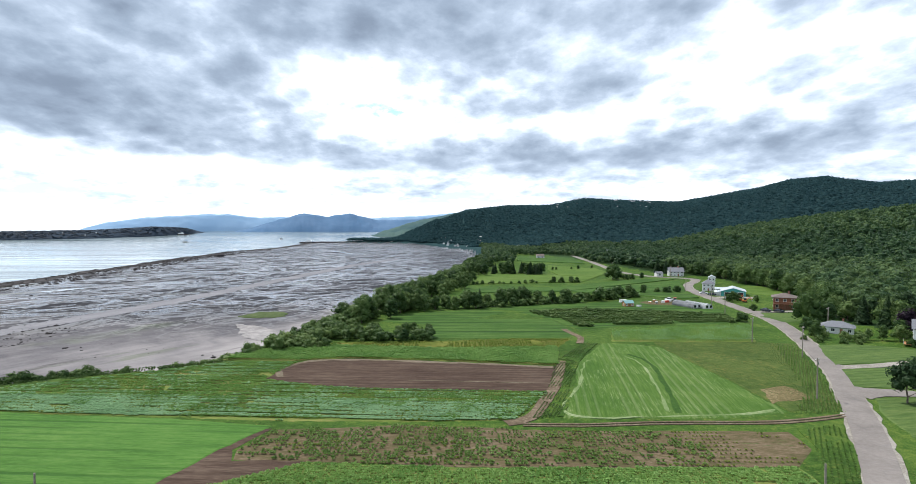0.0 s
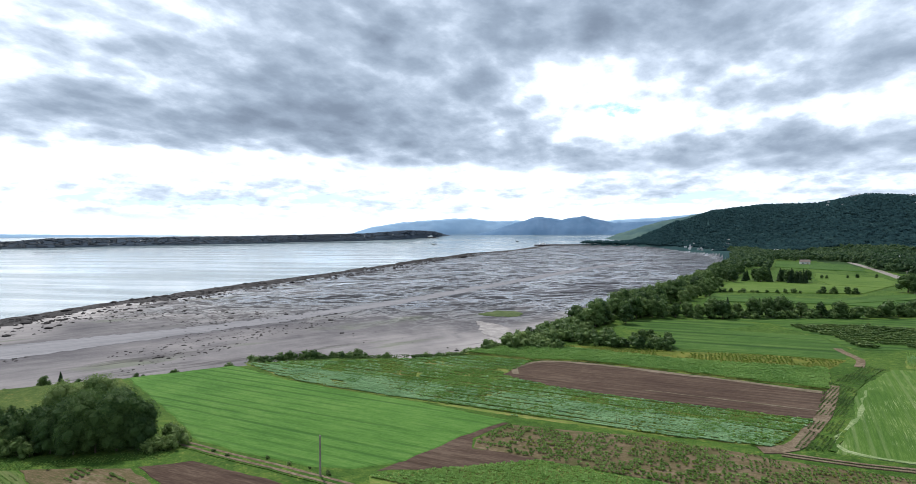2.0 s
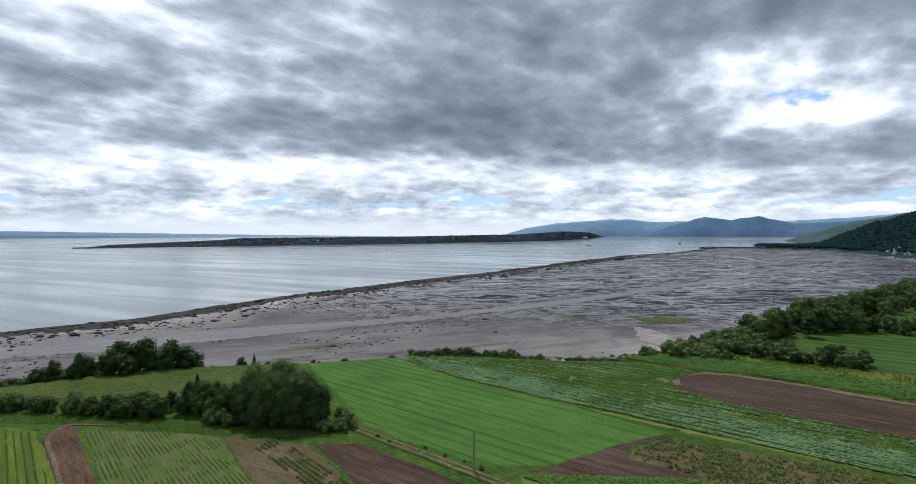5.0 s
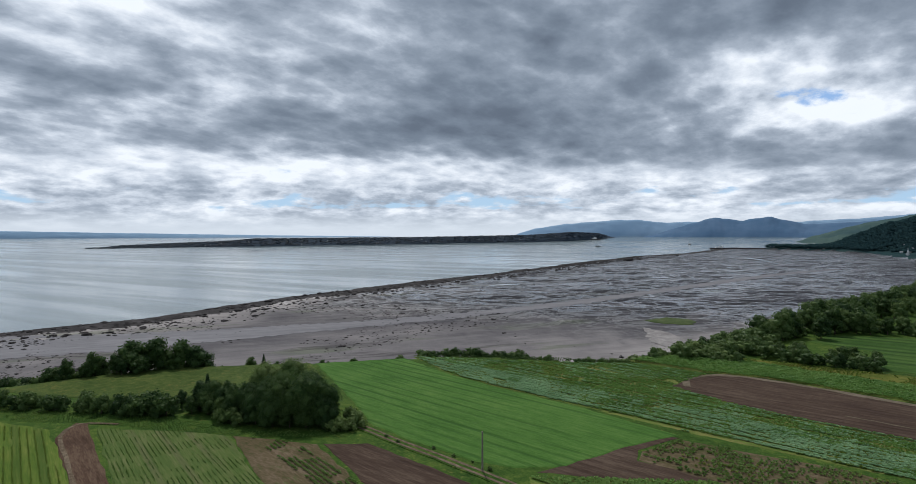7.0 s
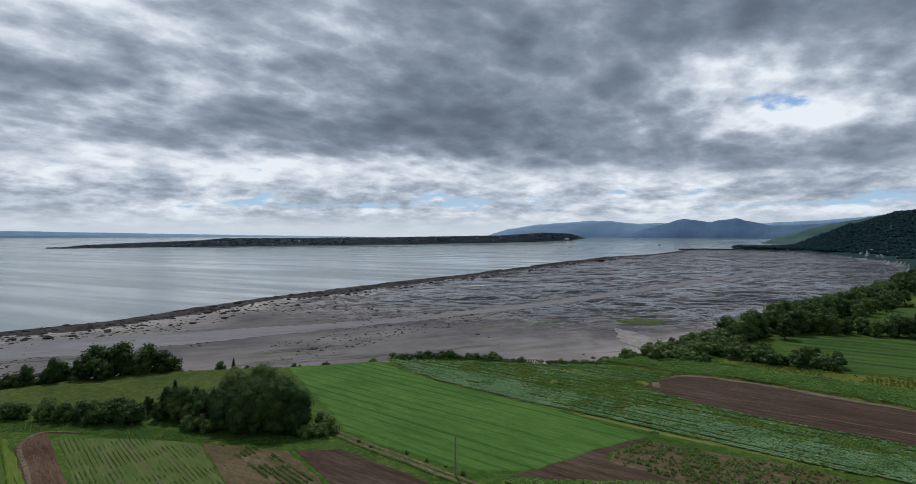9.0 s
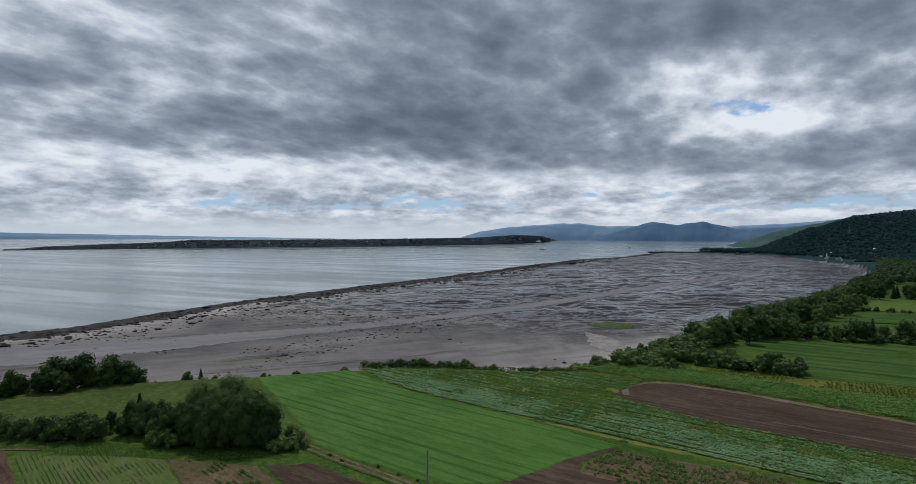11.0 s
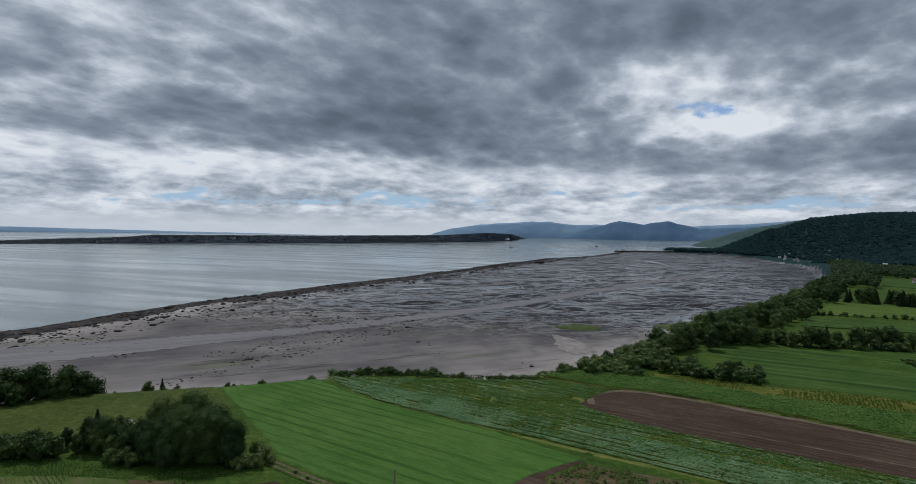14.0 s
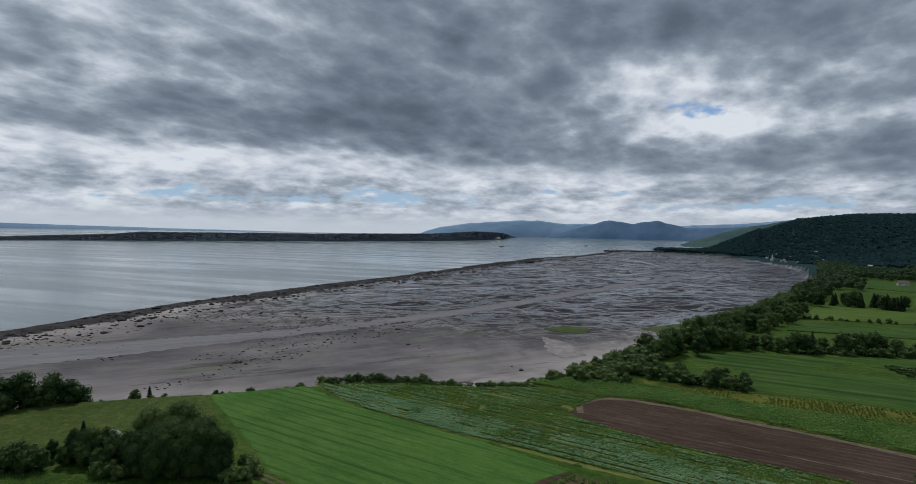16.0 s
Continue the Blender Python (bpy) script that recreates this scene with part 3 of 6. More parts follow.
far_ridge("backdrop", "pale haze-blue mountain range across the river", [-34, -33, -31.5, -28.5, -23.8, -21.8, -19, -15, -10, -4, 2], [-0.4, 0.02, 0.5, 0.94, 1.28, 1.30, 1.0, 1.1, 0.9, 1.2, 1.7], 4900, 160, M["blue_mid"], 9)
far_ridge("backdrop", "dark haze-blue wooded mountains at the river's mouth", [-22, -19.8, -17.1, -15, -12.8, -10.6, -7.7, -5, -1], [-0.5, 0.05, 0.85, 1.47, 1.12, 1.42, 0.75, 0.85, 1.2], 4600, 260, M["blue_near"], 11)
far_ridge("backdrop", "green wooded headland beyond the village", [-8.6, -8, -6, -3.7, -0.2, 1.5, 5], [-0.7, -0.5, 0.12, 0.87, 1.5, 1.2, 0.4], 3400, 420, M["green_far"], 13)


def island(az, waterline, crest_el):
    """A long low wooded island, a closed ridge lying in the river."""
    a = np.linspace(az[0], az[-1], 420)
    rr = np.interp(a, az, waterline)
    el = np.interp(a, az, crest_el)
    base = SEA_LEVEL + lift(rr) - 0.6
    v = []
    for k, (t, h) in enumerate(((0, 0), (0.02, 0.10), (0.25, 0.45), (0.6, 0.9), (1.0, 1.0), (1.4, 0))):
        d = rr + t * 170
        top = 36.8 + (rr + 170) * np.tan(np.radians(el)) + 3.0 * fbm(a * 55, a * 0, 9, 4, 81)
        zz = base + np.maximum(top - base, 1.2) * h + (1.5 * fbm(a * 70, a * 0 + 30 * k, 12, 3, 83) if 0 < k < 5 else 0)
        if k == 5:
            zz = SEA_LEVEL + lift(d) - 2
        v.append(np.stack([d * np.sin(np.radians(a)), d * np.cos(np.radians(a)), zz], -1))
    v = np.concatenate(v)
    m = len(a)
    i = np.arange(5)[:, None] * m + np.arange(m - 1)[None, :]
    f = np.stack([i, i + 1, i + m + 1, i + m], -1).reshape(-1, 4)[:, ::-1]
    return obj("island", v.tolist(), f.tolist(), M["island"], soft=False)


# the island's dark blue is distance haze mixed into its colour
M["island"] = hazy("hazy_blue_island", (0.016, 0.027, 0.043), (0.026, 0.042, 0.062))
ISLE_AZ = [-88, -78, -71, -69.5, -60.5, -58.5, -44, -32, -28, -25.5, -24.2, -23.6]
ISLE_R = [2350, 2420, 2520, 2540, 2600, 2610, 2780, 3080, 3320, 3650, 4050, 4300]
ISLE_EL = [-1.3, -1.28, -1.12, -0.95, -0.58, -0.40, -0.33, -0.13, 0.14, 0.05, -0.28, -0.45]
isle = tagged(island(ISLE_AZ, ISLE_R, ISLE_EL), "long low dark wooded island in the river", "island", kind="structure")
# ---- building helpers ----
def part(name, bm, mat, parent, label=""):
    me = bpy.data.meshes.new(name)
    bm.to_mesh(me)
    bm.free()
    me.materials.append(mat)
    o = new(name, me)
    o.parent = parent
    return tagged(o, label)


def raw_part(name, verts, faces, mat, parent, label=""):
    o = obj(name, verts, faces, mat)
    o.parent = parent
    return tagged(o, label)


def thing(name, label, category, m=None, group="", kind=""):
    o = new(name)
    o.empty_display_size = 0.2
    if m is not None:
        o.matrix_basis = m
    return tagged(o, label, category, group, kind)


def box(bm, c, s, rz=0.0):
    m = Matrix.Translation(c) @ Matrix.Rotation(rz, 4, "Z") @ Matrix.Diagonal((*s, 1))
    return bmesh.ops.create_cube(bm, size=1.0, matrix=m)["verts"]


def rod(bm, a, b, r1, r2=None, n=8):
    a, b = Vector(a), Vector(b)
    m = Matrix.Translation((a + b) / 2) @ (b - a).to_track_quat("Z", "Y").to_matrix().to_4x4()
    return bmesh.ops.create_cone(bm, cap_ends=True, segments=n, radius1=r1, radius2=r1 if r2 is None else r2, depth=(b - a).length, matrix=m)["verts"]


def poly(bm, pts):
    return bm.faces.new([bm.verts.new(p) for p in pts])


def z_at(x, y):
    return float(height(np.array([x]), np.array([y]))[0])


# ---- plants ----
ICO_V = np.array([(0, 0, 1)] + [(0.894 * math.cos(a), 0.894 * math.sin(a), 0.447) for a in np.arange(5) * 1.2566] + [(0.894 * math.cos(a), 0.894 * math.sin(a), -0.447) for a in np.arange(5) * 1.2566 + 0.6283] + [(0, 0, -1)])
ICO_F = np.array([(0, 1 + i, 1 + (i + 1) % 5) for i in range(5)] + [(1 + i, 6 + i, 1 + (i + 1) % 5) for i in range(5)] + [(1 + (i + 1) % 5, 6 + i, 6 + (i + 1) % 5) for i in range(5)] + [(11, 6 + (i + 1) % 5, 6 + i) for i in range(5)])


def quads_at(centres, normals, sizes, rng, long=1.25):
    """Leaf clumps: one bent four-cornered blade at each centre."""
    n = normals / np.linalg.norm(normals, axis=1, keepdims=True)
    t = np.cross(n, rng.normal(size=n.shape))
    t /= np.linalg.norm(t, axis=1, keepdims=True) + 1e-9
    b = np.cross(n, t)
    s = sizes[:, None]
    v = np.stack([centres - t * s * 0.5 * long, centres - b * s * 0.42 + n * s * 0.12, centres + t * s * 0.5 * long - n * s * 0.10, centres + b * s * 0.42 + n * s * 0.06], 1)
    return v.reshape(-1, 3), (np.arange(len(centres))[:, None] * 4 + np.arange(4)[None, :])


def crown_mesh(lobes, count, size, rng, core=0.78, up=0.25):
    """Foliage: leaf clumps over a group of round lobes with a dense core in each."""
    lobes = np.array(lobes, float)          # x, y, z, rx, rz
    wgt = lobes[:, 3] ** 2
    pick = rng.choice(len(lobes), count, p=wgt / wgt.sum())
    u = rng.normal(size=(count, 3))
    u[:, 2] = u[:, 2] + up
    u /= np.linalg.norm(u, axis=1, keepdims=True)
    L = lobes[pick]
    rad = np.stack([L[:, 3], L[:, 3], L[:, 4]], 1)
    c = L[:, :3] + u * rad * rng.uniform(0.74, 1.2, (count, 1))
    v, f = quads_at(c, u + rng.normal(size=u.shape) * 0.38, size * rng.uniform(0.6, 1.35, count), rng)
    V, F = [v], f.tolist()
    off = len(v)
    for lb in lobes:
        w = ICO_V * np.array([lb[3], lb[3], lb[4]]) * core * rng.uniform(0.85, 1.1, (12, 1)) + lb[:3]
        V.append(w)
        F += (ICO_F + off).tolist()
        off += 12
    return np.concatenate(V), F


def broad_lobes(rng, h, wide, low, n):
    out = [(0, 0, low + (h - low) * 0.5, wide * 0.62, (h - low) * 0.42)]
    for k in range(n):
        t = (k + 0.5) / n
        a = 2.4 * k + rng.uniform(-0.4, 0.4)
        z = low + (h - low) * (0.16 + 0.68 * t)
        ring = wide * 0.62 * math.sin(math.pi * min(0.95, 0.28 + 0.62 * t)) * rng.uniform(0.8, 1.15)
        r = wide * rng.uniform(0.34, 0.50)
        out.append((ring * math.cos(a), ring * math.sin(a), z, r, r * rng.uniform(0.8, 1.05)))
    return out


def trunk_mesh(h, r, rng, limbs):
    bm = bmesh.new()
    prev, rad = Vector((0, 0, -0.4)), r
    for k in range(1, 5):
        nxt = Vector((rng.uniform(-0.12, 0.12) * k, rng.uniform(-0.12, 0.12) * k, h * k / 4))
        rod(bm, prev, nxt, rad, rad * 0.78, 6)
        for _ in range(limbs):
            a, ln = rng.uniform(0, 6.28), h * rng.uniform(0.22, 0.34)
            rod(bm, nxt, nxt + Vector((math.cos(a) * ln, math.sin(a) * ln, ln * 0.75)), rad * 0.4, rad * 0.12, 4)
        prev, rad = nxt, rad * 0.78
    return bm


PROTO = {}


def proto_tree(kind, name, seed, leaf, h, wide, low, lobes, count, size, label, category="tree"):
    rng = np.random.default_rng(seed)
    o = thing(name, label, category)
    if kind.startswith("conifer"):
        part("trunk", trunk_mesh(h * 0.9, 0.16, rng, 0), M["bark"], o)
        c, nrm, s = [], [], []
        for k in range(count):
            t = k / count
            z = low + (h - low) * t
            a, rr = k * 2.39996, wide * (1 - t) ** 0.85 * rng.uniform(0.55, 1.08) + 0.06
            c.append((rr * math.cos(a), rr * math.sin(a), z - 0.15 * rr))
            nrm.append((math.cos(a) * 0.7, math.sin(a) * 0.7, 0.75))
            s.append(size * (1.15 - 0.7 * t))
        v, f = quads_at(np.array(c), np.array(nrm) + rng.normal(size=(count, 3)) * 0.25, np.array(s), rng, 1.7)
        cone = [(0, 0, h)] + [(wide * 0.62 * math.cos(a), wide * 0.62 * math.sin(a), low) for a in np.arange(8) * 0.7854]
        F = f.tolist() + [(len(v), len(v) + 1 + i, len(v) + 1 + (i + 1) % 8) for i in range(8)]
        raw_part("crown", np.concatenate([v, np.array(cone)]).tolist(), F, M[leaf], o)
    else:
        part("trunk" if category == "tree" else "stem", trunk_mesh(max(low + (h - low) * 0.55, 0.8), 0.022 * h + 0.04, rng, 1), M["bark"], o)
        v, f = crown_mesh(broad_lobes(rng, h, wide, low, lobes), count, size, rng)
        raw_part("crown" if category == "tree" else "foliage", v.tolist(), f, M[leaf], o)
    PROTO[kind] = [o, h, False, random.Random(seed)]


proto_tree("broad_a", "broadleaf_tree", 1, "leaf", 10, 4.2, 0.25, 9, 1050, 0.56, "full green broadleaf tree standing in rough grass")
proto_tree("broad_b", "broadleaf_tree", 2, "leaf", 10, 3.4, 0.6, 8, 900, 0.54, "upright green broadleaf tree with a dense crown")
proto_tree("broad_c", "broadleaf_tree", 3, "leaf_dark", 10, 4.6, 0.25, 10, 1150, 0.54, "broad dark green tree with foliage down to the grass")
proto_tree("broad_d", "broadleaf_tree", 4, "leaf_dark", 10, 3.6, 0.25, 8, 950, 0.54, "dark green broadleaf tree in a close stand")
proto_tree("stand_a", "broadleaf_tree", 14, "leaf_dark", 10, 4.6, 0.1, 20, 8000, 0.25, "broad dark green tree in a dense stand between fields")
proto_tree("stand_b", "broadleaf_tree", 15, "leaf_dark", 10, 4.0, 0.1, 18, 7000, 0.25, "dense dark green tree at the edge of a stand")
proto_tree("willow", "willow_tree", 5, "leaf_pale", 10, 4.4, 0.25, 14, 4200, 0.27, "pale grey-green willow with a rounded crown", "tree")
proto_tree("conifer_a", "spruce_tree", 6, "needle", 10, 2.3, 0.5, 0, 330, 1.0, "dark green pointed spruce among other trees")
proto_tree("conifer_b", "fir_tree", 7, "needle", 10, 1.8, 0.8, 0, 280, 0.9, "slim dark green fir among taller trees")
proto_tree("pine", "pine_tree", 8, "needle", 10, 4.0, 3.2, 8, 460, 0.8, "spreading dark pine with bare lower trunks", "tree")
proto_tree("purple", "purple_tree", 9, "purple_leaf", 8, 3.4, 1.2, 8, 480, 0.7, "dark purple-leaved tree in a garden")
proto_tree("bush_a", "bush", 10, "leaf", 3, 1.9, 0.0, 6, 420, 0.36, "green wild bush at the edge of the bluff", "bush")
proto_tree("bush_b", "bush", 11, "leaf_dark", 3, 2.2, 0.0, 6, 420, 0.36, "dark green shrub in the field hedge", "bush")
proto_tree("bush_c", "bush", 12, "leaf_pale", 3, 1.8, 0.0, 6, 420, 0.34, "silvery grey-green shrub beside taller trees", "bush")


for k_, src in (("broad_a_far", 1), ("broad_b_far", 2), ("broad_c_far", 3), ("broad_d_far", 4)):
    proto_tree(k_, "broadleaf_tree", src + 40, "leaf" if src < 3 else "leaf_dark", 10, (4.2, 3.6, 4.6, 3.8)[src - 1], 0.3, 9, 640, 0.60, ("full green broadleaf tree in the distance", "upright green broadleaf tree among others", "broad dark green tree in a distant wood", "dark green broadleaf tree in a close wood")[src - 1])


def plant(kind, x, y, h, group="", label="", squash=None, rng=random.Random(5)):
    kind = kind + "_far" if kind.startswith("broad") and math.hypot(x, y) > 225 else kind
    o, h0, used, _ = PROTO[kind]
    k = h / h0
    w = k * (rng.uniform(0.88, 1.16) if squash is None else squash)
    m = Matrix.LocRotScale((x, y, z_at(x, y) - 0.05), Euler((rng.uniform(-0.04, 0.04), rng.uniform(-0.04, 0.04), rng.uniform(0, 6.28))), (w, w * rng.uniform(0.92, 1.08), k))
    if used:
        o = copy_thing(o, m @ Matrix.Diagonal((1 / o.scale.x, 1 / o.scale.y, 1 / o.scale.z, 1)))
    else:
        o.matrix_basis = m
        PROTO[kind][2] = True
    tagged(o, label, "", group)
    return o


def inside(pts, x, y):
    x, y = np.asarray(x, float), np.asarray(y, float)
    hit = np.zeros(x.shape, bool)
    for (ax, ay), (bx, by) in zip(pts, pts[1:] + pts[:1]):
        hit ^= ((ay > y) != (by > y)) & (x < (bx - ax) * (y - ay) / (by - ay + 1e-12) + ax)
    return hit


def scatter_mesh(name, templates, pos, scale, turn, which_t, mat, label, category, tilt=None):
    """Many small plants or trees joined into one piece of stuff."""
    V, F, off = [], [], 0
    for ti, (tv, tf) in enumerate(templates):
        sel = np.nonzero(which_t == ti)[0]
        if not len(sel):
            continue
        c, s = np.cos(turn[sel])[:, None], np.sin(turn[sel])[:, None]
        sc = scale[sel]
        x = tv[None, :, 0] * sc[:, 0:1]
        y = tv[None, :, 1] * sc[:, 0:1]
        z = tv[None, :, 2] * sc[:, 1:2]
        v = np.stack([x * c - y * s, x * s + y * c, z], -1) + pos[sel][:, None, :]
        V.append(v.reshape(-1, 3))
        base = (np.arange(len(sel)) * len(tv) + off)
        for f in tf:
            F.append((base[:, None] + np.array(f)[None, :]).tolist())
        off += len(sel) * len(tv)
    faces = [q for block in F for q in block]
    o = obj(name, np.concatenate(V).tolist(), faces, mat)
    return tagged(o, label, category, kind="stuff")


# ---- fields ----
def ragged(pts, rng, step=2.5, amp=0.35):
    out = []
    for (ax, ay), (bx, by) in zip(pts, pts[1:] + pts[:1]):
        n = max(1, int(math.hypot(bx - ax, by - ay) / step))
        for k in range(n):
            t = k / n
            out.append((ax + (bx - ax) * t + rng.uniform(-amp, amp) * (k > 0), ay + (by - ay) * t + rng.uniform(-amp, amp) * (k > 0)))
    return out


def field(name, label, pts, mat, z=0.06, amp=0.35, category="field", follow=False):
    """A field lying on the plain: a low slab with an uneven edge."""
    rng = random.Random(len(pts) * 31 + int(abs(pts[0][0])))
    ring = ragged(pts, rng, 2.5, amp)
    bm = bmesh.new()
    zs = [z_at(*p) if follow else 0.0 for p in ring]
    top = [bm.verts.new((x, y, zz + z)) for (x, y), zz in zip(ring, zs)]
    mx, my = sum(p[0] for p in ring) / len(ring), sum(p[1] for p in ring) / len(ring)
    out_ = [(p[0] - mx, p[1] - my) for p in ring]
    low = [bm.verts.new((x + a / math.hypot(a, b) * 0.7, y + b / math.hypot(a, b) * 0.7, zz - 0.1)) for (x, y), zz, (a, b) in zip(ring, zs, out_)]
    f = bm.faces.new(top)
    n = len(top)
    for i in range(n):
        bm.faces.new((top[i], low[i], low[(i + 1) % n], top[(i + 1) % n]))
    bmesh.ops.triangulate(bm, faces=[f])
    bmesh.ops.recalc_face_normals(bm, faces=bm.faces[:])
    me = bpy.data.meshes.new(name)
    bm.to_mesh(me)
    bm.free()
    me.materials.append(mat)
    return tagged(new(name, me), label, category, kind="structure")


def ribbon(name, label, pts, width, mat, z=0.1, category="track", follow=False, wobble=0.12, kind="structure"):
    """A track or road: a smooth strip with thickness along a line of points."""
    pts = [Vector((*p, 0)) for p in pts]
    line = []
    for i in range(len(pts) - 1):
        p0, p1, p2, p3 = pts[max(i - 1, 0)], pts[i], pts[i + 1], pts[min(i + 2, len(pts) - 1)]
        n = max(2, int((p2 - p1).length / 3))
        for k in range(n):
            t = k / n
            line.append(0.5 * ((2 * p1) + (p2 - p0) * t + (2 * p0 - 5 * p1 + 4 * p2 - p3) * t * t + (3 * p1 - p0 - 3 * p2 + p3) * t ** 3))
    line.append(pts[-1])
    rng = random.Random(3)
    bm = bmesh.new()
    prev = None
    for i, p in enumerate(line):
        d = (line[min(i + 1, len(line) - 1)] - line[max(i - 1, 0)]).normalized()
        side = Vector((d.y, -d.x, 0))
        w = width(i / (len(line) - 1)) if callable(width) else width
        a, b = p - side * (w / 2 + rng.uniform(-wobble, wobble)), p + side * (w / 2 + rng.uniform(-wobble, wobble))
        za, zb = (z_at(a.x, a.y), z_at(b.x, b.y)) if follow else (0, 0)
        row = [bm.verts.new((a.x, a.y, za - 0.35)), bm.verts.new((a.x, a.y, za + z)), bm.verts.new((p.x, p.y, (za + zb) / 2 + z + 0.03)), bm.verts.new((b.x, b.y, zb + z)), bm.verts.new((b.x, b.y, zb - 0.35))]
        if prev:
            for k in range(4):
                bm.faces.new((prev[k], row[k], row[k + 1], prev[k + 1]))
        prev = row
    bmesh.ops.recalc_face_normals(bm, faces=bm.faces[:])
    me = bpy.data.meshes.new(name)
    bm.to_mesh(me)
    bm.free()
    me.materials.append(mat)
    return tagged(new(name, me), label, category, kind=kind)


GRAIN = [(-35, 106), (-40.8, 92), (-44, 81), (-50, 75.5), (-57, 73.6), (-71, 74.2), (-82, 75.5), (-106, 88), (-134, 101), (-119, 121.5), (-97, 115), (-79, 112), (-55, 110)]
BRASSICA = [(-118, 125), (-97, 116), (-79, 113.3), (-55, 111.4), (-34, 109), (-9, 108.5), (11, 109.5), (20, 127.5), (-16, 130.5), (-30, 132), (-47, 139), (-44, 156), (-63, 157), (-84, 143), (-106, 131)]
BROWN = [(-47, 139.5), (-31, 132.6), (-16, 131.2), (20.5, 128.2), (26.5, 151.5), (-2, 157), (-31, 160.5), (-43.5, 157)]
CORN = [(-66, 160), (-44, 158.5), (-31, 161.8), (-2, 158.2), (26.8, 152.8), (30.5, 176), (-2, 173.5), (-21, 176), (-53, 180)]
WEEDS = [(-53, 181), (-21, 177), (-2, 174.5), (30.8, 177), (37, 190), (20, 190), (-6, 186), (-34, 184)]
HAY = [(46, 182), (55, 181), (62, 175.5), (64.6, 136), (65.5, 113.5), (52, 110.6), (20.5, 110.5), (33.5, 157)]
POTATO = [(-33.5, 104), (-9, 106.6), (16, 103.4), (59.3, 102.8), (58.4, 94.5), (52.4, 87.8), (1.4, 87.6), (-24, 90), (-35.5, 90.5), (-36.5, 94.5)]
GREENCROP = [(-24, 89.2), (1.4, 86.8), (52, 87), (51, 70), (-40, 66), (-46, 74)]
CORN2 = [(50, 185), (95.5, 184.5), (108, 212), (54, 201)]
WEEDY = [(63, 172.5), (65.8, 136), (66.5, 114.5), (78, 116), (90, 144), (107, 181), (97, 183.6), (63, 183.6)]
STRAW = [(68.5, 129.5), (75.8, 132.5), (76.5, 123), (66, 119.5), (67, 124)]
field("field", "even bright green field of young grain", GRAIN, M["oats"], 0.13, 0.3)
field("field", "vegetable field with soil between the rows", BRASSICA, M["crop_soil"], 0.06)
field("field", "freshly worked bare brown field", BROWN, M["soil"], 0.09)
field("field", "corn strip on green soil", CORN, M["crop_soil"], 0.05)
field("field", "strip of yellow-green flowering weeds", WEEDS, M["yellow_weeds"], 0.12)
field("field", "pale mown hay field with streaks of cut grass", HAY, M["hay"], 0.12)
field("field", "weedy brown potato field", POTATO, M["soil_green"], 0.05)
field("field", "dark soil under a low green crop", GREENCROP, M["crop_soil"], 0.07)
field("field", "soil under a block of corn beside the road", CORN2, M["crop_soil"], 0.06)
field("field", "rough olive-green fallow field beside the road", WEEDY, M["rough"], 0.12)
field("field", "patch of dry straw in the fallow field", STRAW, M["dry_straw"], 0.15, 1.1)
field("field", "bare brown headland beside the grain", [(-34, 104.5), (-37.5, 94.5), (-36, 90), (-24.5, 91.5), (-24, 88), (-46, 76), (-44.5, 80), (-41.3, 91.5), (-36, 104.5)], M["soil"], 0.04)
# beyond the weeds, up to the line of trees
field("field", "long green crop strips", [(-14, 191), (20, 191.5), (37, 192), (41, 207), (37, 230), (8, 232), (-12, 214)], M["green_strip"], 0.10)
field("field", "green strips running to the tree line", [(-30, 226), (-6, 217), (8, 233.5), (22, 252), (8, 258), (-26, 244)], M["green_strip"], 0.08)
field("field", "dark green rows of berry bushes", [(44, 207), (60, 214), (110, 222), (114, 243), (88, 254), (56, 262), (26, 251), (38, 231)], M["green_strip"], 0.08)
field("field", "green strips beyond the tree line", [(2, 322), (60, 330), (150, 404), (158, 415), (118, 402), (60, 352), (4, 356)], M["green_strip"], 0.5, follow=True)
field("field", "bright yellow-green meadow", [(8, 374), (84, 389), (104, 430), (70, 446), (20, 455), (12, 400)], M["lime_field"], 0.5, follow=True)
field("field", "pale green meadow along the road", [(78, 446), (104, 432), (124, 470), (124, 520), (88, 560), (78, 500)], M["lime_field"], 0.5, follow=True)
field("field", "distant green meadow", [(66, 640), (130, 590), (140, 700), (80, 760)], M["green_strip"], 0.6, follow=True)
field("field", "green strips around the wooden shed", [(10, 261), (30, 253), (57, 263.5), (90, 255.5), (114, 245), (118, 258), (104, 273), (92, 275), (88, 292), (60, 280), (34, 276)], M["green_strip"], 0.05)
field("field", "meadow strips below the road bend", [(97, 312), (112, 296), (126, 300), (130, 330), (140, 356), (152, 396), (118, 372), (62, 330)], M["green_strip"], 0.5, follow=True)
# south-west corner, towards the hedge
field("field", "narrow beds of yellow-green crop", [(-141, 30.5), (-128, 35), (-97, 29.5), (-60, 22), (-60, 2), (-100, 8), (-140, 18)], M["bed_yellow"], 0.06)
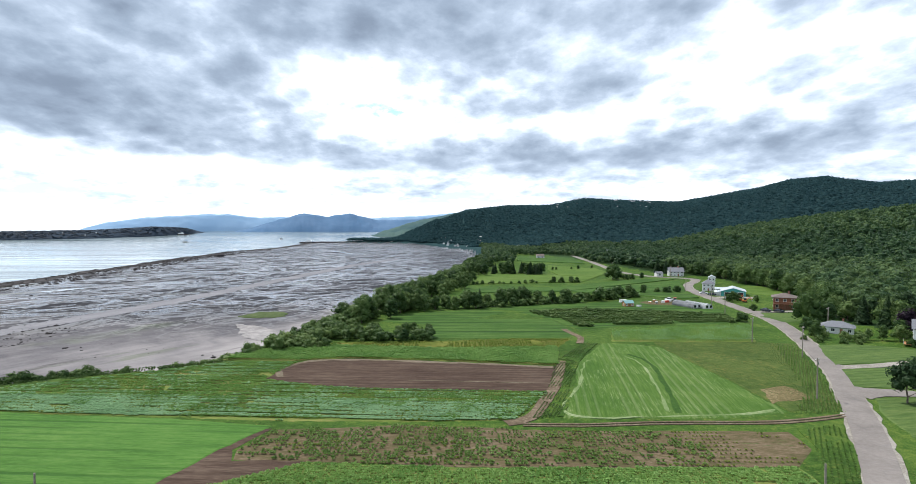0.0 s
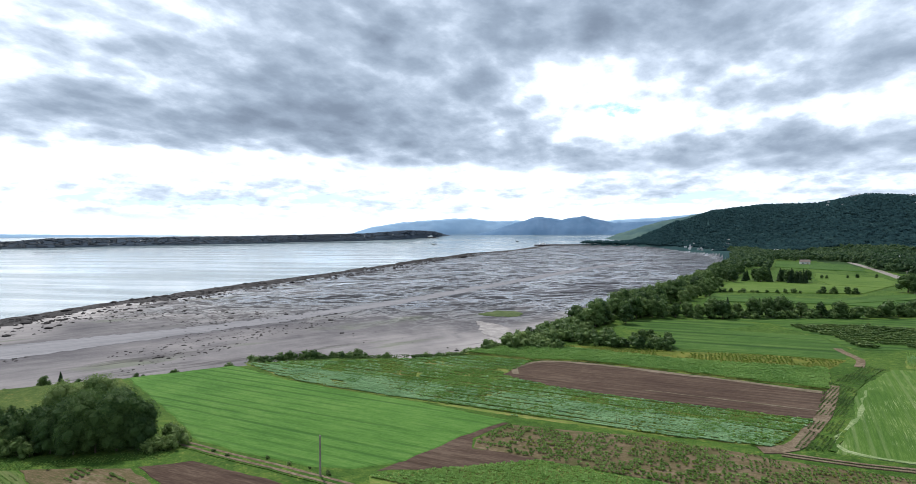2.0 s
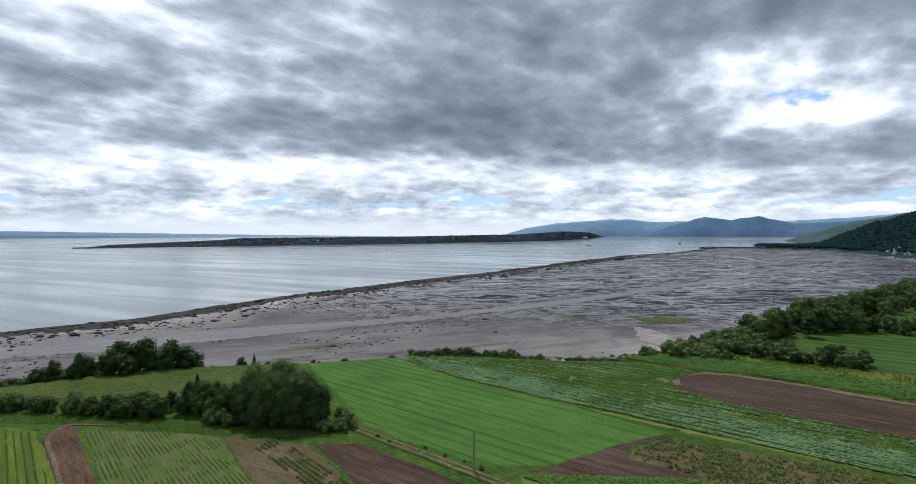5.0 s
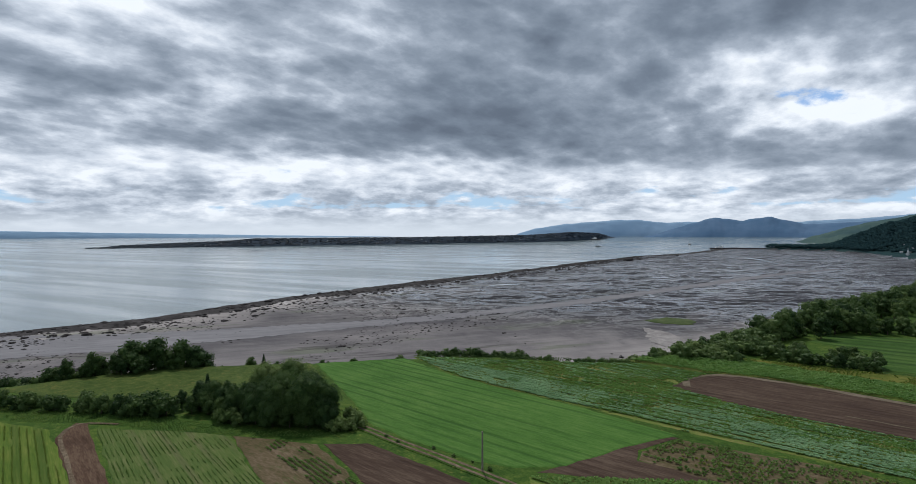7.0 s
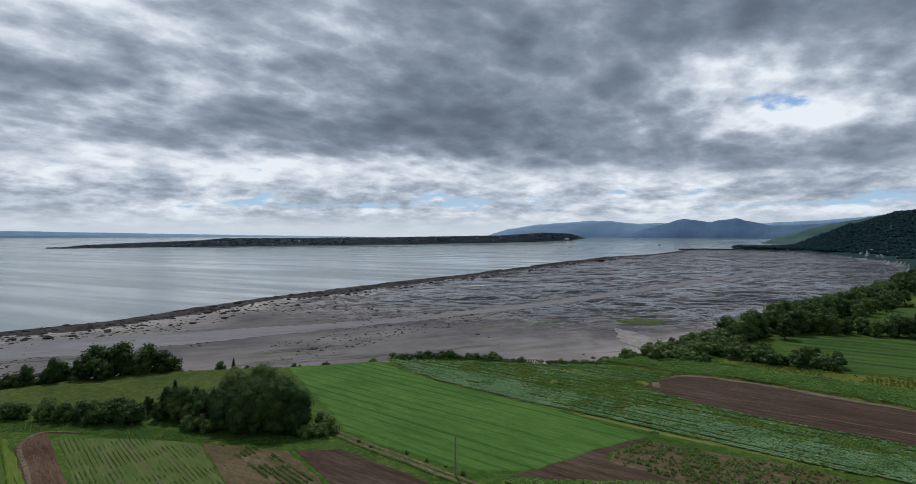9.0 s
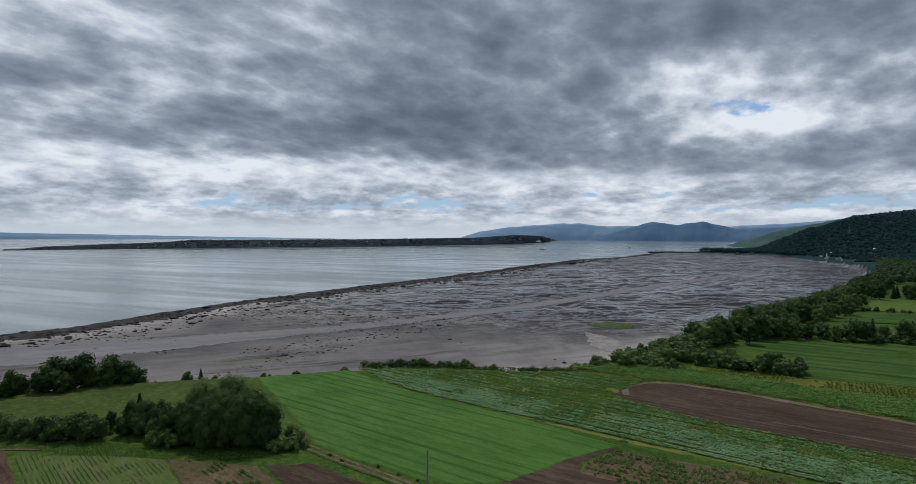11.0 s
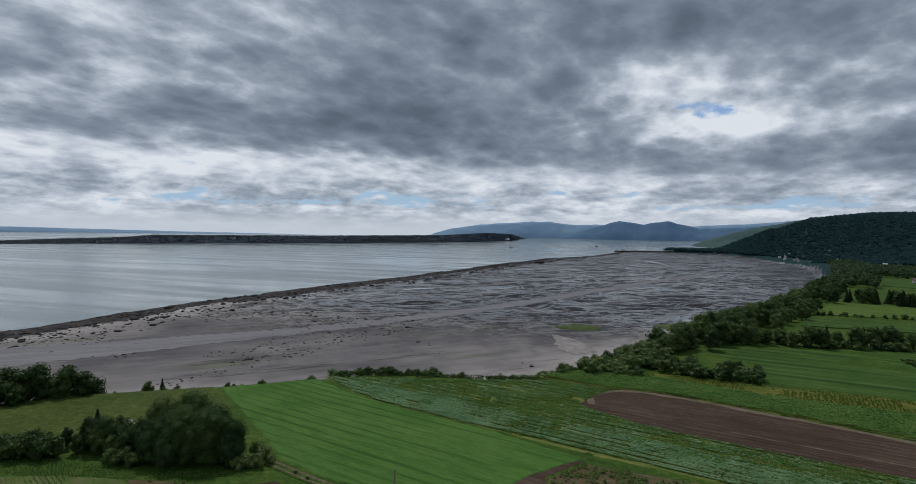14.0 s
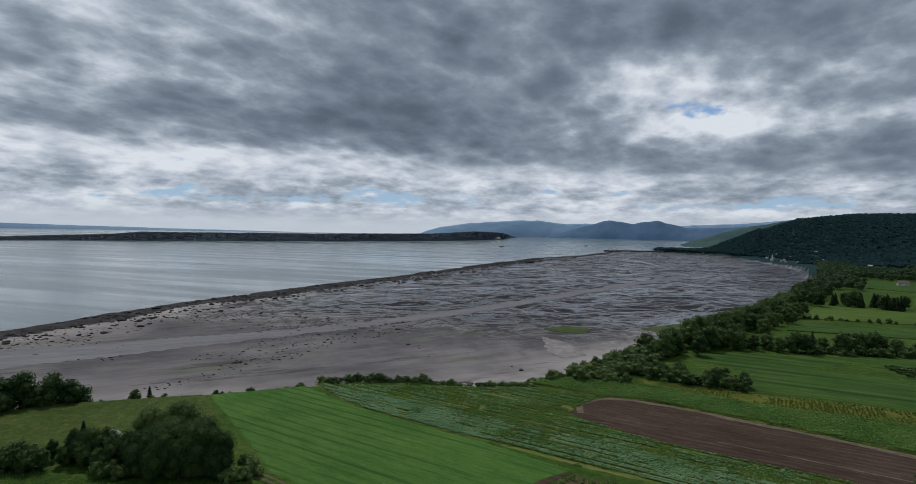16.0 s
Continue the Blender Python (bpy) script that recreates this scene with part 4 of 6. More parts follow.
field("field", "strip of bare reddish soil", [(-121.6, 34.4), (-125, 36.6), (-128.2, 39.7), (-126.4, 41.1), (-122.5, 40), (-118, 38.8), (-94, 32.9), (-60, 26), (-60, 21.5), (-98, 29.4)], M["red_dirt"], 0.10)
LEFTCROP = [(-121.5, 41.2), (-106, 51), (-98, 54.5), (-78, 47.5), (-50, 42), (-50, 24.5), (-93, 33.6), (-117, 39.6)]
field("field", "vegetable beds with thin green rows", LEFTCROP, M["bed_green"], 0.07)
LEFTSOIL = [(-97.5, 55), (-90, 59), (-82, 62), (-65, 56), (-45, 52), (-45, 43), (-77.5, 48.2)]
field("field", "brown soil with a few rows of plants", LEFTSOIL, M["soil_green"], 0.07)
field("field", "bare brown soil beside the farm track", [(-81.5, 63), (-75.5, 68), (-55, 66.5), (-40, 66), (-40, 53.5), (-64.5, 57)], M["soil"], 0.08)
field("field", "dry meadow at the edge of the bluff", [(-172, 36), (-155, 42), (-124, 62), (-112, 84), (-120, 92), (-136, 100), (-158, 76), (-166, 60)], M["rough"], 0.10)

ribbon("wheel_rut", "pale sandy rut along the reddish strip", [(-121, 44.6), (-126, 41.4), (-126.6, 38.8), (-122, 35.2), (-110, 32.5), (-98.5, 29.9), (-80, 25.9)], 0.7, M["dirt"], 0.16, wobble=0.1)
ribbon("farm_track", "two-wheeled grassy dirt track beside the grain", [(-84, 73.2), (-69, 71.6), (-62, 71.2), (-48, 69.8), (-30, 68)], 2.6, M["meadow"], 0.11)
for off in (-0.65, 0.65):
    ribbon("wheel_rut", "pale sandy wheel rut of the farm track", [(-84, 73.2 + off), (-69, 71.6 + off), (-62, 71.2 + off), (-48, 69.8 + off), (-30, 68 + off)], 0.55, M["dirt"], 0.16, wobble=0.08)
ribbon("farm_track", "brown dirt path climbing past the fields", [(9, 107.4), (14, 110.5), (19.5, 124), (23.5, 136), (26, 146), (28.6, 158)], lambda t: 3.0 - 1.0 * t, M["dirt"], 0.13)
ribbon("farm_track", "dirt path bending into the meadows", [(38.5, 182), (41, 192), (39, 203), (38.5, 208)], 2.2, M["dirt"], 0.13)
for off in (-0.6, 0.6):
    ribbon("wheel_rut", "pale wheel rut below the hay field", [(12, 106.6 + off), (23, 106.2 + off), (40, 107.5 + off), (60, 107.8 + off), (76, 111.6 + off)], 0.6, M["dirt"], 0.16, wobble=0.08)
ribbon("ditch_verge", "dark weedy ditch beside the hay field", [(20, 111), (27, 134), (32.5, 157), (44, 183)], 1.1, M["meadow"], 0.15, wobble=0.3)
ribbon("windrow", "dark unmown furrow in the hay", [(49.4, 166), (51.6, 160), (51.8, 152.6), (48.8, 135.6), (43.8, 113)], 1.1, M["ditch"], 0.16, wobble=0.3)
ribbon("windrow", "pale line of cut hay beside the furrow", [(47.6, 164), (49.4, 155), (46.6, 136), (42.0, 114)], 0.5, M["dry_hay"], 0.15, wobble=0.3)
ribbon("windrow", "pale line of cut hay along the field edge", [(34.6, 156), (28, 133), (22.2, 112), (52, 112), (64, 115)], 0.6, M["dry_hay"], 0.15, wobble=0.5)
ribbon("field_edge", "pale dry soil along the worked field", [(-44, 141), (-46, 148), (-43, 156), (-31, 159.6), (-2, 156), (25, 150.8)], 1.8, M["soil_pale"], 0.13, wobble=0.5)
ribbon("field_edge", "pale furrow in the worked field", [(-12, 138), (6, 136.4), (22, 135)], 0.5, M["soil_pale"], 0.13, wobble=0.2)

# ---- crops ----
rng_c = np.random.default_rng(77)


def plant_template(leaves_, spread, tall, rng, width=0.45):
    """A low plant: leaves that rise from the middle and bend outwards."""
    V, F = [], []
    for k in range(leaves_):
        a = 6.2832 * k / leaves_ + rng.uniform(-0.4, 0.4)
        ca, sa = math.cos(a), math.sin(a)
        r, h = spread * rng.uniform(0.8, 1.15), tall * rng.uniform(0.75, 1.15)
        w = width * spread
        i = len(V)
        V += [(0, 0, 0), (ca * r * 0.55 - sa * w, sa * r * 0.55 + ca * w, h), (ca * r, sa * r, h * 0.72), (ca * r * 0.55 + sa * w, sa * r * 0.55 - ca * w, h)]
        F.append((i, i + 1, i + 2, i + 3))
    return np.array(V), F


def corn_template(rng):
    V, F = [], []
    for k in range(5):
        a, h, r = 2.4 * k, 0.35 + 0.33 * k, 0.42 - 0.04 * k
        ca, sa = math.cos(a), math.sin(a)
        i = len(V)
        V += [(0, 0, h - 0.4), (ca * r * 0.6 - sa * 0.07, sa * r * 0.6 + ca * 0.07, h + 0.15), (ca * r, sa * r, h), (ca * r * 0.6 + sa * 0.07, sa * r * 0.6 - ca * 0.07, h + 0.15)]
        F.append((i, i + 1, i + 2, i + 3))
    return np.array(V), F


def crop(name, label, pts, deg, row, step, size, mat, templates, z=0.08, gaps=0.0, gap_size=6.0, seed=1, keep=None):
    pts_ = pts
    a = radians(deg)
    P = np.array(pts_)
    U, W = P[:, 0] * math.cos(a) + P[:, 1] * math.sin(a), -P[:, 0] * math.sin(a) + P[:, 1] * math.cos(a)
    u, w = np.meshgrid(np.arange(U.min(), U.max(), step), np.arange(W.min(), W.max(), row))
    u, w = u.ravel() + rng_c.uniform(-0.3, 0.3, u.size) * step, w.ravel() + rng_c.uniform(-0.10, 0.10, u.size) * row
    x, y = u * math.cos(a) - w * math.sin(a), u * math.sin(a) + w * math.cos(a)
    ok = inside(pts_, x, y) & (fbm(x, y, gap_size, 3, seed) > gaps - 0.5)
    if keep is not None:
        ok &= keep(x, y)
    x, y = x[ok], y[ok]
    n = len(x)
    sc = size * rng_c.uniform(0.7, 1.3, n) * (1 + 0.5 * fbm(x, y, 9, 3, seed + 5))
    pos = np.stack([x, y, np.full(n, z)], 1)
    return scatter_mesh(name, templates, pos, np.stack([sc, sc], 1), rng_c.uniform(0, 6.28, n), rng_c.integers(0, len(templates), n), mat, label, "crop")


T_LOW = [plant_template(8, 0.36, 0.36, rng_c, 0.5) for _ in range(3)]
T_CAB = [plant_template(9, 0.38, 0.30, rng_c, 0.6) for _ in range(3)]
T_CORN = [corn_template(rng_c) for _ in range(3)]
band = lambda x, y: y + 0.06 * x      # noqa: E731  across the rows
bed = lambda x, y, w, gap: np.mod(band(x, y) + 0.5 * fbm(x, y, 30, 2, 44), w) > gap      # noqa: E731
crop("cabbage_rows", "blue-green cabbages in close rows", BRASSICA, -4, 0.75, 0.45, 0.85, M["cabbage_leaf"], T_CAB, 0.08, 0.28, 9, 3, lambda x, y: (band(x, y) < 121 + 3 * fbm(x, y, 12, 2, 8)) & (band(x, y) > 108.2) & bed(x, y, 2.3, 0.45))
crop("vegetable_rows", "green vegetable rows in strips", BRASSICA, -4, 0.85, 0.5, 0.85, M["corn_leaf"], T_LOW, 0.08, 0.22, 6, 4, lambda x, y: bed(x, y, 2.9, 0.6) & ((band(x, y) >= 120) | (fbm(x, y, 8, 2, 9) > 0.05)))
crop("cabbage_rows", "pale cabbages scattered in green beds", BRASSICA, -4, 1.0, 0.6, 0.85, M["cabbage_leaf"], T_CAB, 0.08, 0.42, 7, 23, lambda x, y: bed(x, y, 2.9, 0.9))
crop("yellowing_rows", "yellow-green plants among the vegetable rows", BRASSICA, -4, 1.7, 0.8, 0.75, M["crop_yellow"], T_LOW, 0.09, 0.48, 7, 6)
crop("potato_rows", "patchy rows of green potato plants", POTATO, -2, 1.0, 0.65, 0.88, M["crop_leaf"], T_LOW, 0.07, 0.44, 1.6, 7, lambda x, y: fbm(x, y, 22, 2, 71) > -0.16 + 0.0022 * x)
crop("potato_rows", "yellowing potato plants and weeds", POTATO, -2, 1.6, 0.8, 0.7, M["crop_yellow"], T_LOW, 0.07, 0.56, 5, 8)
crop("low_crop_rows", "dense low green crop", GREENCROP, -2, 0.75, 0.5, 0.95, M["corn_leaf"], T_LOW, 0.08, 0.22, 5, 9, lambda x, y: y > 73)
crop("corn_rows", "tall blue-green corn in a strip", CORN, -3, 1.0, 0.5, 1.25, M["corn_leaf"], T_LOW, 0.3, 0.10, 8, 10)
crop("corn_rows", "block of tall pale-tasselled corn", CORN2, 8, 0.9, 0.45, 0.95, M["corn_leaf"], T_CORN, -0.25, 0.2, 8, 11)
crop("corn_tassels", "pale tassels over the corn block", CORN2, 8, 0.9, 0.6, 0.6, M["cabbage_leaf"], T_LOW, 0.8, 0.40, 3, 19)
crop("vegetable_rows", "thin rows of small green plants", LEFTCROP, -13, 0.7, 0.4, 0.32, M["crop_leaf"], T_LOW, 0.08, 0.47, 2.5, 12)
crop("vegetable_rows", "two bands of green plants on brown soil", LEFTSOIL, -11, 0.9, 0.45, 0.75, M["crop_leaf"], T_LOW, 0.08, 0.36, 4, 13, lambda x, y: np.abs(y + 0.2 * x - 40.5) < 2.6)
crop("vegetable_rows", "yellow-green bed rows", [(-141, 29), (-128, 34), (-97, 28.5), (-62, 21), (-62, 10), (-100, 14)], -13, 1.1, 0.4, 0.36, M["crop_yellow"], T_LOW, 0.08, 0.26, 9, 14)
BERRY = [(46, 209), (60, 215.5), (109, 223), (112.5, 241), (88, 252), (56, 260), (30, 250), (39, 232)]
crop("berry_rows", "rows of dark green berry bushes", BERRY, 2, 4.2, 0.6, 2.3, M["leaf"], T_LOW, 0.1, 0.30, 14, 15)
crop("weed_tufts", "tufts of tall weeds in fallow ground", WEEDY, 20, 1.1, 0.9, 0.36, M["leaf"], T_LOW, 0.1, 0.46, 4, 16)
crop("weed_tufts", "yellow flowering weed tufts", WEEDS, 0, 1.2, 0.9, 0.9, M["crop_yellow"], T_LOW, 0.1, 0.36, 5, 17)
crop("weed_tufts", "green tufts along the shore strip", [(-120, 124), (-106, 133), (-84, 145), (-63, 159), (-66, 163), (-112, 137)], 25, 0.8, 0.7, 0.7, M["leaf"], T_LOW, 0.05, 0.35, 5, 18, lambda x, y: beside(BLUFF, x, y) > 0.8)
ROADSIDE = [(67, 113), (77, 113.5), (84, 128), (93, 148), (106, 180), (100, 182), (88, 152), (78, 128)]
crop("weed_tufts", "leafy green weeds beside the road", ROADSIDE, 60, 0.7, 0.6, 0.65, M["crop_leaf"], T_LOW, 0.1, 0.34, 5, 25)
crop("weed_tufts", "green weeds on the verge above the road", [(50, 68), (57, 80), (65, 93), (72, 106), (63, 104), (59, 94), (53, 82), (47, 69)], 60, 0.8, 0.7, 0.6, M["crop_leaf"], T_LOW, 0.1, 0.30, 5, 26)
crop("weed_tufts", "tall grass along the hay field and ditch", [(14, 110), (20, 111), (33, 157), (45, 183), (40, 184), (27, 158), (20, 128)], 70, 0.7, 0.6, 0.6, M["leaf"], T_LOW, 0.05, 0.34, 5, 27)
crop("weed_tufts", "green tufts along the hedge", [(-152, 33), (-118, 53), (-98, 58), (-84, 70), (-80, 68), (-96, 56), (-122, 43), (-140, 32)], 30, 0.7, 0.6, 0.45, M["crop_leaf"], T_LOW, 0.02, 0.36, 5, 28)
M["channel_mud"] = ground_cover("smooth_channel_mud", (0.105, 0.102, 0.112), (0.140, 0.136, 0.148), (0.185, 0.180, 0.192), deg=60, stretch=6, big=0.01, fine=0.08, bump=0.2, spec=0.35)
ribbon("mud_channel", "smooth pale grey drainage channel across the flats", [(-400, 0), (-385, 40), (-362, 80)] + CHANNEL[:8], lambda t: 24 - 8 * t + 60 * max(0.0, 1 - t * 4), M["channel_mud"], 0.10, "mud", True, 2.5)
field("sand_spit", "pale sand spit beside the bluff", [(-100, 288), (-92, 300), (-104, 322), (-118, 336), (-132, 340), (-122, 322), (-112, 300)], M["sand"], 0.25, 1.5, "sand", True)
field("shore_grass", "green grassy patch on the mud flat", [(-142, 370), (-126, 366), (-112, 372), (-118, 388), (-136, 392)], M["eelgrass"], 0.35, 2.0, "grass", True)
field("shore_grass", "green grass at the foot of the bluff", [(-72, 400), (-60, 420), (-46, 470), (-66, 450), (-86, 412)], M["eelgrass"], 0.35, 2.0, "grass", True)
# ---- trees and bushes ----
rt = random.Random(21)
BROADS, DARKS = ("broad_a", "broad_b", "broad_d"), ("broad_c", "broad_d", "broad_c")


THICKET = {"bush_a": [], "bush_b": [], "bush_c": []}


def along(path, step, spread, kinds, h0, h1, group, keep=1.0, label=""):
    """Trees or bushes in an uneven line."""
    for (ax, ay), (bx, by) in zip(path, path[1:]):
        n = max(1, int(math.hypot(bx - ax, by - ay) / step))
        for k in range(n):
            if rt.random() > keep:
                continue
            t = (k + rt.uniform(0.1, 0.9)) / n
            kind_, px_, py_, h_ = rt.choice(kinds), ax + (bx - ax) * t + rt.uniform(-spread, spread), ay + (by - ay) * t + rt.uniform(-spread, spread), rt.uniform(h0, h1)
            if kind_.startswith("bush") and math.hypot(px_, py_) > 172:
                THICKET[kind_].append((px_, py_, h_))
            else:
                plant(kind_, px_, py_, h_, group, label)


# the stand of trees in the fields
STAND = "stand of trees between the fields"
for x, y, h, k, w in ((-104, 62.6, 7.4, "stand_b", 0.95), (-100.5, 64.6, 9.0, "stand_a", 0.95), (-97, 65.5, 10.2, "stand_b", 1.0), (-93, 67, 10.3, "stand_a", 0.95), (-89.8, 69.6, 8.9, "stand_b", 0.95), (-96.5, 62.6, 7.8, "stand_a", 0.9),
                      (-91.2, 66.4, 8.0, "stand_b", 0.95), (-88.2, 68.2, 6.6, "stand_a", 0.8), (-101, 68.5, 9.4, "stand_b", 1.0), (-96, 71, 9.6, "stand_a", 0.9), (-93.6, 64.4, 7.0, "stand_b", 0.9), (-100.5, 61.4, 6.4, "stand_a", 0.9)):
    plant(k, x, y, h, STAND, "", w)
for x, y, h in ((-112.5, 71, 9.0), (-108, 75.2, 9.6), (-110.5, 76, 9.0)):
    plant("willow", x, y, h, STAND)
for x, y, h, k in ((-117.4, 59.5, 6.6, "broad_d"), (-116.2, 60, 7.6, "conifer_a"), (-115, 60.4, 6.8, "stand_b"), (-121, 57, 4.4, "broad_d"), (-119, 58.8, 5.0, "conifer_b"), (-111, 60.4, 6.2, "broad_d"), (-108.5, 61.2, 6.7, "broad_b"),
                   (-105.6, 62.2, 7.6, "broad_d"), (-113.4, 58.6, 5.0, "broad_a"), (-109.5, 58.8, 4.6, "broad_b"), (-116.5, 56.8, 4.0, "broad_a"), (-113.5, 63, 6.4, "broad_d"), (-119.5, 61, 4.6, "broad_d"), (-106.5, 60, 5.4, "stand_b")):
    plant(k, x, y, h, STAND)
for x, y, h in ((-106.5, 57.8, 3.0), (-104.5, 58.6, 3.2), (-102.4, 59.2, 2.6), (-84.6, 69.4, 2.6), (-83.2, 70.4, 2.2), (-85.6, 68.0, 2.2), (-84, 72.4, 3.2), (-85.8, 73.2, 3.6)):
    plant("bush_c", x, y, h, STAND)


def boulder(x, y, size):
    rng = np.random.default_rng(17)
    bm = bmesh.new()
    bmesh.ops.create_icosphere(bm, subdivisions=3, radius=size)
    for v in bm.verts:
        k = 1 + 0.22 * float(fbm(v.co.x * 3 + 9, v.co.y * 3 + v.co.z * 2, 2.0, 3, 5)) + rng.uniform(-0.02, 0.02)
        v.co = Vector((v.co.x * k * 1.2, v.co.y * k, v.co.z * k * 0.85 + size * 0.45))
    me = bpy.data.meshes.new("boulder")
    bm.to_mesh(me)
    bm.free()
    me.materials.append(M["pale_rock"])
    o = new("boulder", me)
    o.location = (x, y, z_at(x, y))
    tagged(o, "pale grey weathered boulder behind the stand of trees", "boulder")


M["pale_rock"] = plain("pale_weathered_rock", (0.27, 0.265, 0.26), 0.9, 0.3, 1.2, bump=0.6)
boulder(-122, 69, 1.7)
along([(-78, 72.9), (-70, 71.6)], 4, 0.4, ("bush_a",), 0.4, 0.7, "weeds along the track", 1.0, "small green weed tuft beside the track")
along([(-66, 73.2), (-50, 72.2)], 2.6, 0.5, ("bush_a",), 0.4, 0.9, "weeds along the track", 0.8, "small green weed tuft beside the track")
# hedge and bluff to the south-west
along([(-186, 22), (-166, 27), (-152, 34.5), (-131, 46.5), (-118, 54)], 2.6, 1.3, ("bush_a", "bush_b", "bush_b", "bush_a"), 2.6, 4.4, "hedge beside the fields")
along([(-128, 47.5), (-118, 53.5)], 1.6, 1.0, ("bush_b", "bush_a"), 3.0, 4.4, "hedge beside the fields")
along([(-140, 46), (-128, 50)], 3.5, 1.5, ("bush_a",), 2.0, 3.2, "hedge beside the fields")
along([(-190, 26), (-176, 46), (-170, 60)], 4.0, 3.0, DARKS, 6.0, 8.0, "trees on the bluff")
along([(-184, 40), (-172, 62)], 3.0, 2.5, ("bush_a", "bush_b"), 2.5, 4.0, "bushes along the bluff")
along([(-188, 28), (-176, 46), (-168, 62), (-157, 80)], 1.8, 1.8, ("bush_b", "bush_a", "bush_b"), 3.2, 5.2, "bushes along the bluff")
for x, y, h in ((-166, 65, 9.5), (-163.5, 70, 10), (-160, 75, 9.4), (-158, 79, 8.4), (-170.5, 58, 7)):
    plant("broad_c", x, y, h, "trees on the bluff")
for x, y, h, k in ((-149.5, 90, 4.6, "broad_b"), (-147.5, 93, 5.2, "conifer_b"), (-150.5, 92, 3.2, "broad_a"), (-154, 84, 2.4, "bush_a")):
    plant(k, x, y, h, "trees on the bluff")
along([(-186, 34), (-172, 50), (-160, 66)], 3.2, 1.4, DARKS, 4.0, 6.2, "trees on the bluff")
SHORE = "bushes along the bluff"
along([(-152, 86), (-139, 103), (-113, 135)], 1.9, 1.2, ("bush_a", "bush_a", "bush_b"), 1.0, 2.4, SHORE)
along([(-118, 128), (-110, 137)], 1.9, 1.0, ("bush_b", "bush_a"), 2.6, 3.6, SHORE)
along([(-112, 136.5), (-67, 160.5)], 1.25, 1.2, ("bush_a", "bush_a", "bush_b"), 1.9, 3.6, SHORE)
along([(-108, 139), (-66, 163)], 5, 1.0, ("broad_b", "conifer_b", "broad_a"), 3.2, 4.6, SHORE, 0.7, "young tree among the shore bushes")
along([(-67, 161), (-56, 184)], 1.7, 1.5, ("bush_a", "bush_b"), 3.0, 4.6, SHORE)
along([(-58, 180), (-50, 214), (-40, 250)], 1.9, 3.5, ("bush_a", "bush_a", "bush_c", "bush_b"), 3.2, 5.2, SHORE)
along([(-40, 192), (-8, 187)], 2.2, 1.5, ("bush_b", "bush_a"), 2.6, 3.8, SHORE)
along([(-46, 200), (-36, 240), (-26, 262), (2, 262)], 2.6, 4.0, ("bush_a", "bush_b", "bush_a"), 3.0, 5.0, SHORE)
along([(4, 262), (58, 283), (96, 308)], 2.6, 2.2, ("bush_b", "bush_a"), 3.0, 4.6, "undergrowth of the tree line")
for path_, step_, spread_, lo_, hi_ in (([(-66, 163), (-60, 174), (-57, 190), (-55, 214), (-46, 244)], 1.5, 2.2, 3.0, 5.0), ([(-56, 172), (-50, 190), (-47, 214), (-40, 238)], 1.6, 2.6, 3.6, 5.6),
                                         ([(-48, 176), (-42, 190), (-40, 214)], 1.7, 2.4, 3.0, 4.8), ([(-54, 174), (-40, 176)], 2.0, 1.0, 2.4, 3.6)):
    along(path_, step_, spread_, ("bush_a", "bush_a", "bush_c", "bush_a"), lo_, hi_, SHORE, 1.0, "tall pale green willow bush above the beach")
# wood along the bluff
WOOD = "wood along the bluff"
along([(-57, 178), (-54, 196), (-50, 214)], 6.5, 3.0, ("broad_a", "broad_b", "broad_d"), 5.0, 7.5, WOOD)
along([(-48, 190), (-44, 214), (-36, 240)], 6.5, 4.0, ("broad_a", "broad_b", "broad_d"), 4.5, 7.0, WOOD)
along([(-38, 188), (-22, 187), (-8, 190)], 2.6, 2.0, ("broad_a", "broad_d", "bush_a", "bush_b"), 3.6, 5.4, "thicket between the fields")
along([(-34, 191), (-10, 194)], 3.2, 1.6, ("broad_a", "broad_b"), 4.4, 5.6, "thicket between the fields")
along([(-49, 214), (-36, 258), (-20, 330), (0, 452)], 3.6, 8.0, ("broad_a", "broad_b", "broad_d", "broad_a"), 8.0, 11.5, WOOD)
along([(-34, 228), (-22, 262), (-6, 330), (8, 400)], 4.5, 6.0, ("broad_a", "broad_b", "broad_d"), 7.0, 10.5, WOOD)
along([(-20, 250), (-4, 262), (10, 268)], 4.2, 3.5, ("broad_a", "broad_d", "broad_b"), 6.5, 9.0, WOOD)
along([(0, 452), (24, 658)], 5.4, 8.0, ("broad_d", "broad_b", "broad_c"), 8.0, 11.0, WOOD)
along([(14, 440), (30, 560)], 7.5, 7.0, ("broad_d", "broad_c"), 8.0, 11.0, WOOD)
TREELINE = "line of trees across the fields"
along([(2, 263), (33, 279), (58, 284)], 3.0, 2.6, ("broad_a", "broad_b", "broad_d", "conifer_b"), 6.5, 9.4, TREELINE)
along([(58, 284), (74, 292), (96, 309)], 4.2, 2.4, ("broad_d", "broad_b", "bush_b"), 4.5, 7.5, TREELINE)
along([(8, 372), (84, 388)], 3.4, 1.0, ("bush_b", "bush_a"), 1.8, 3.4, "hedge between meadows", 0.8)
along([(62, 384), (84, 389)], 5, 1.4, ("broad_b", "broad_d"), 3.5, 4.8, "hedge between meadows")
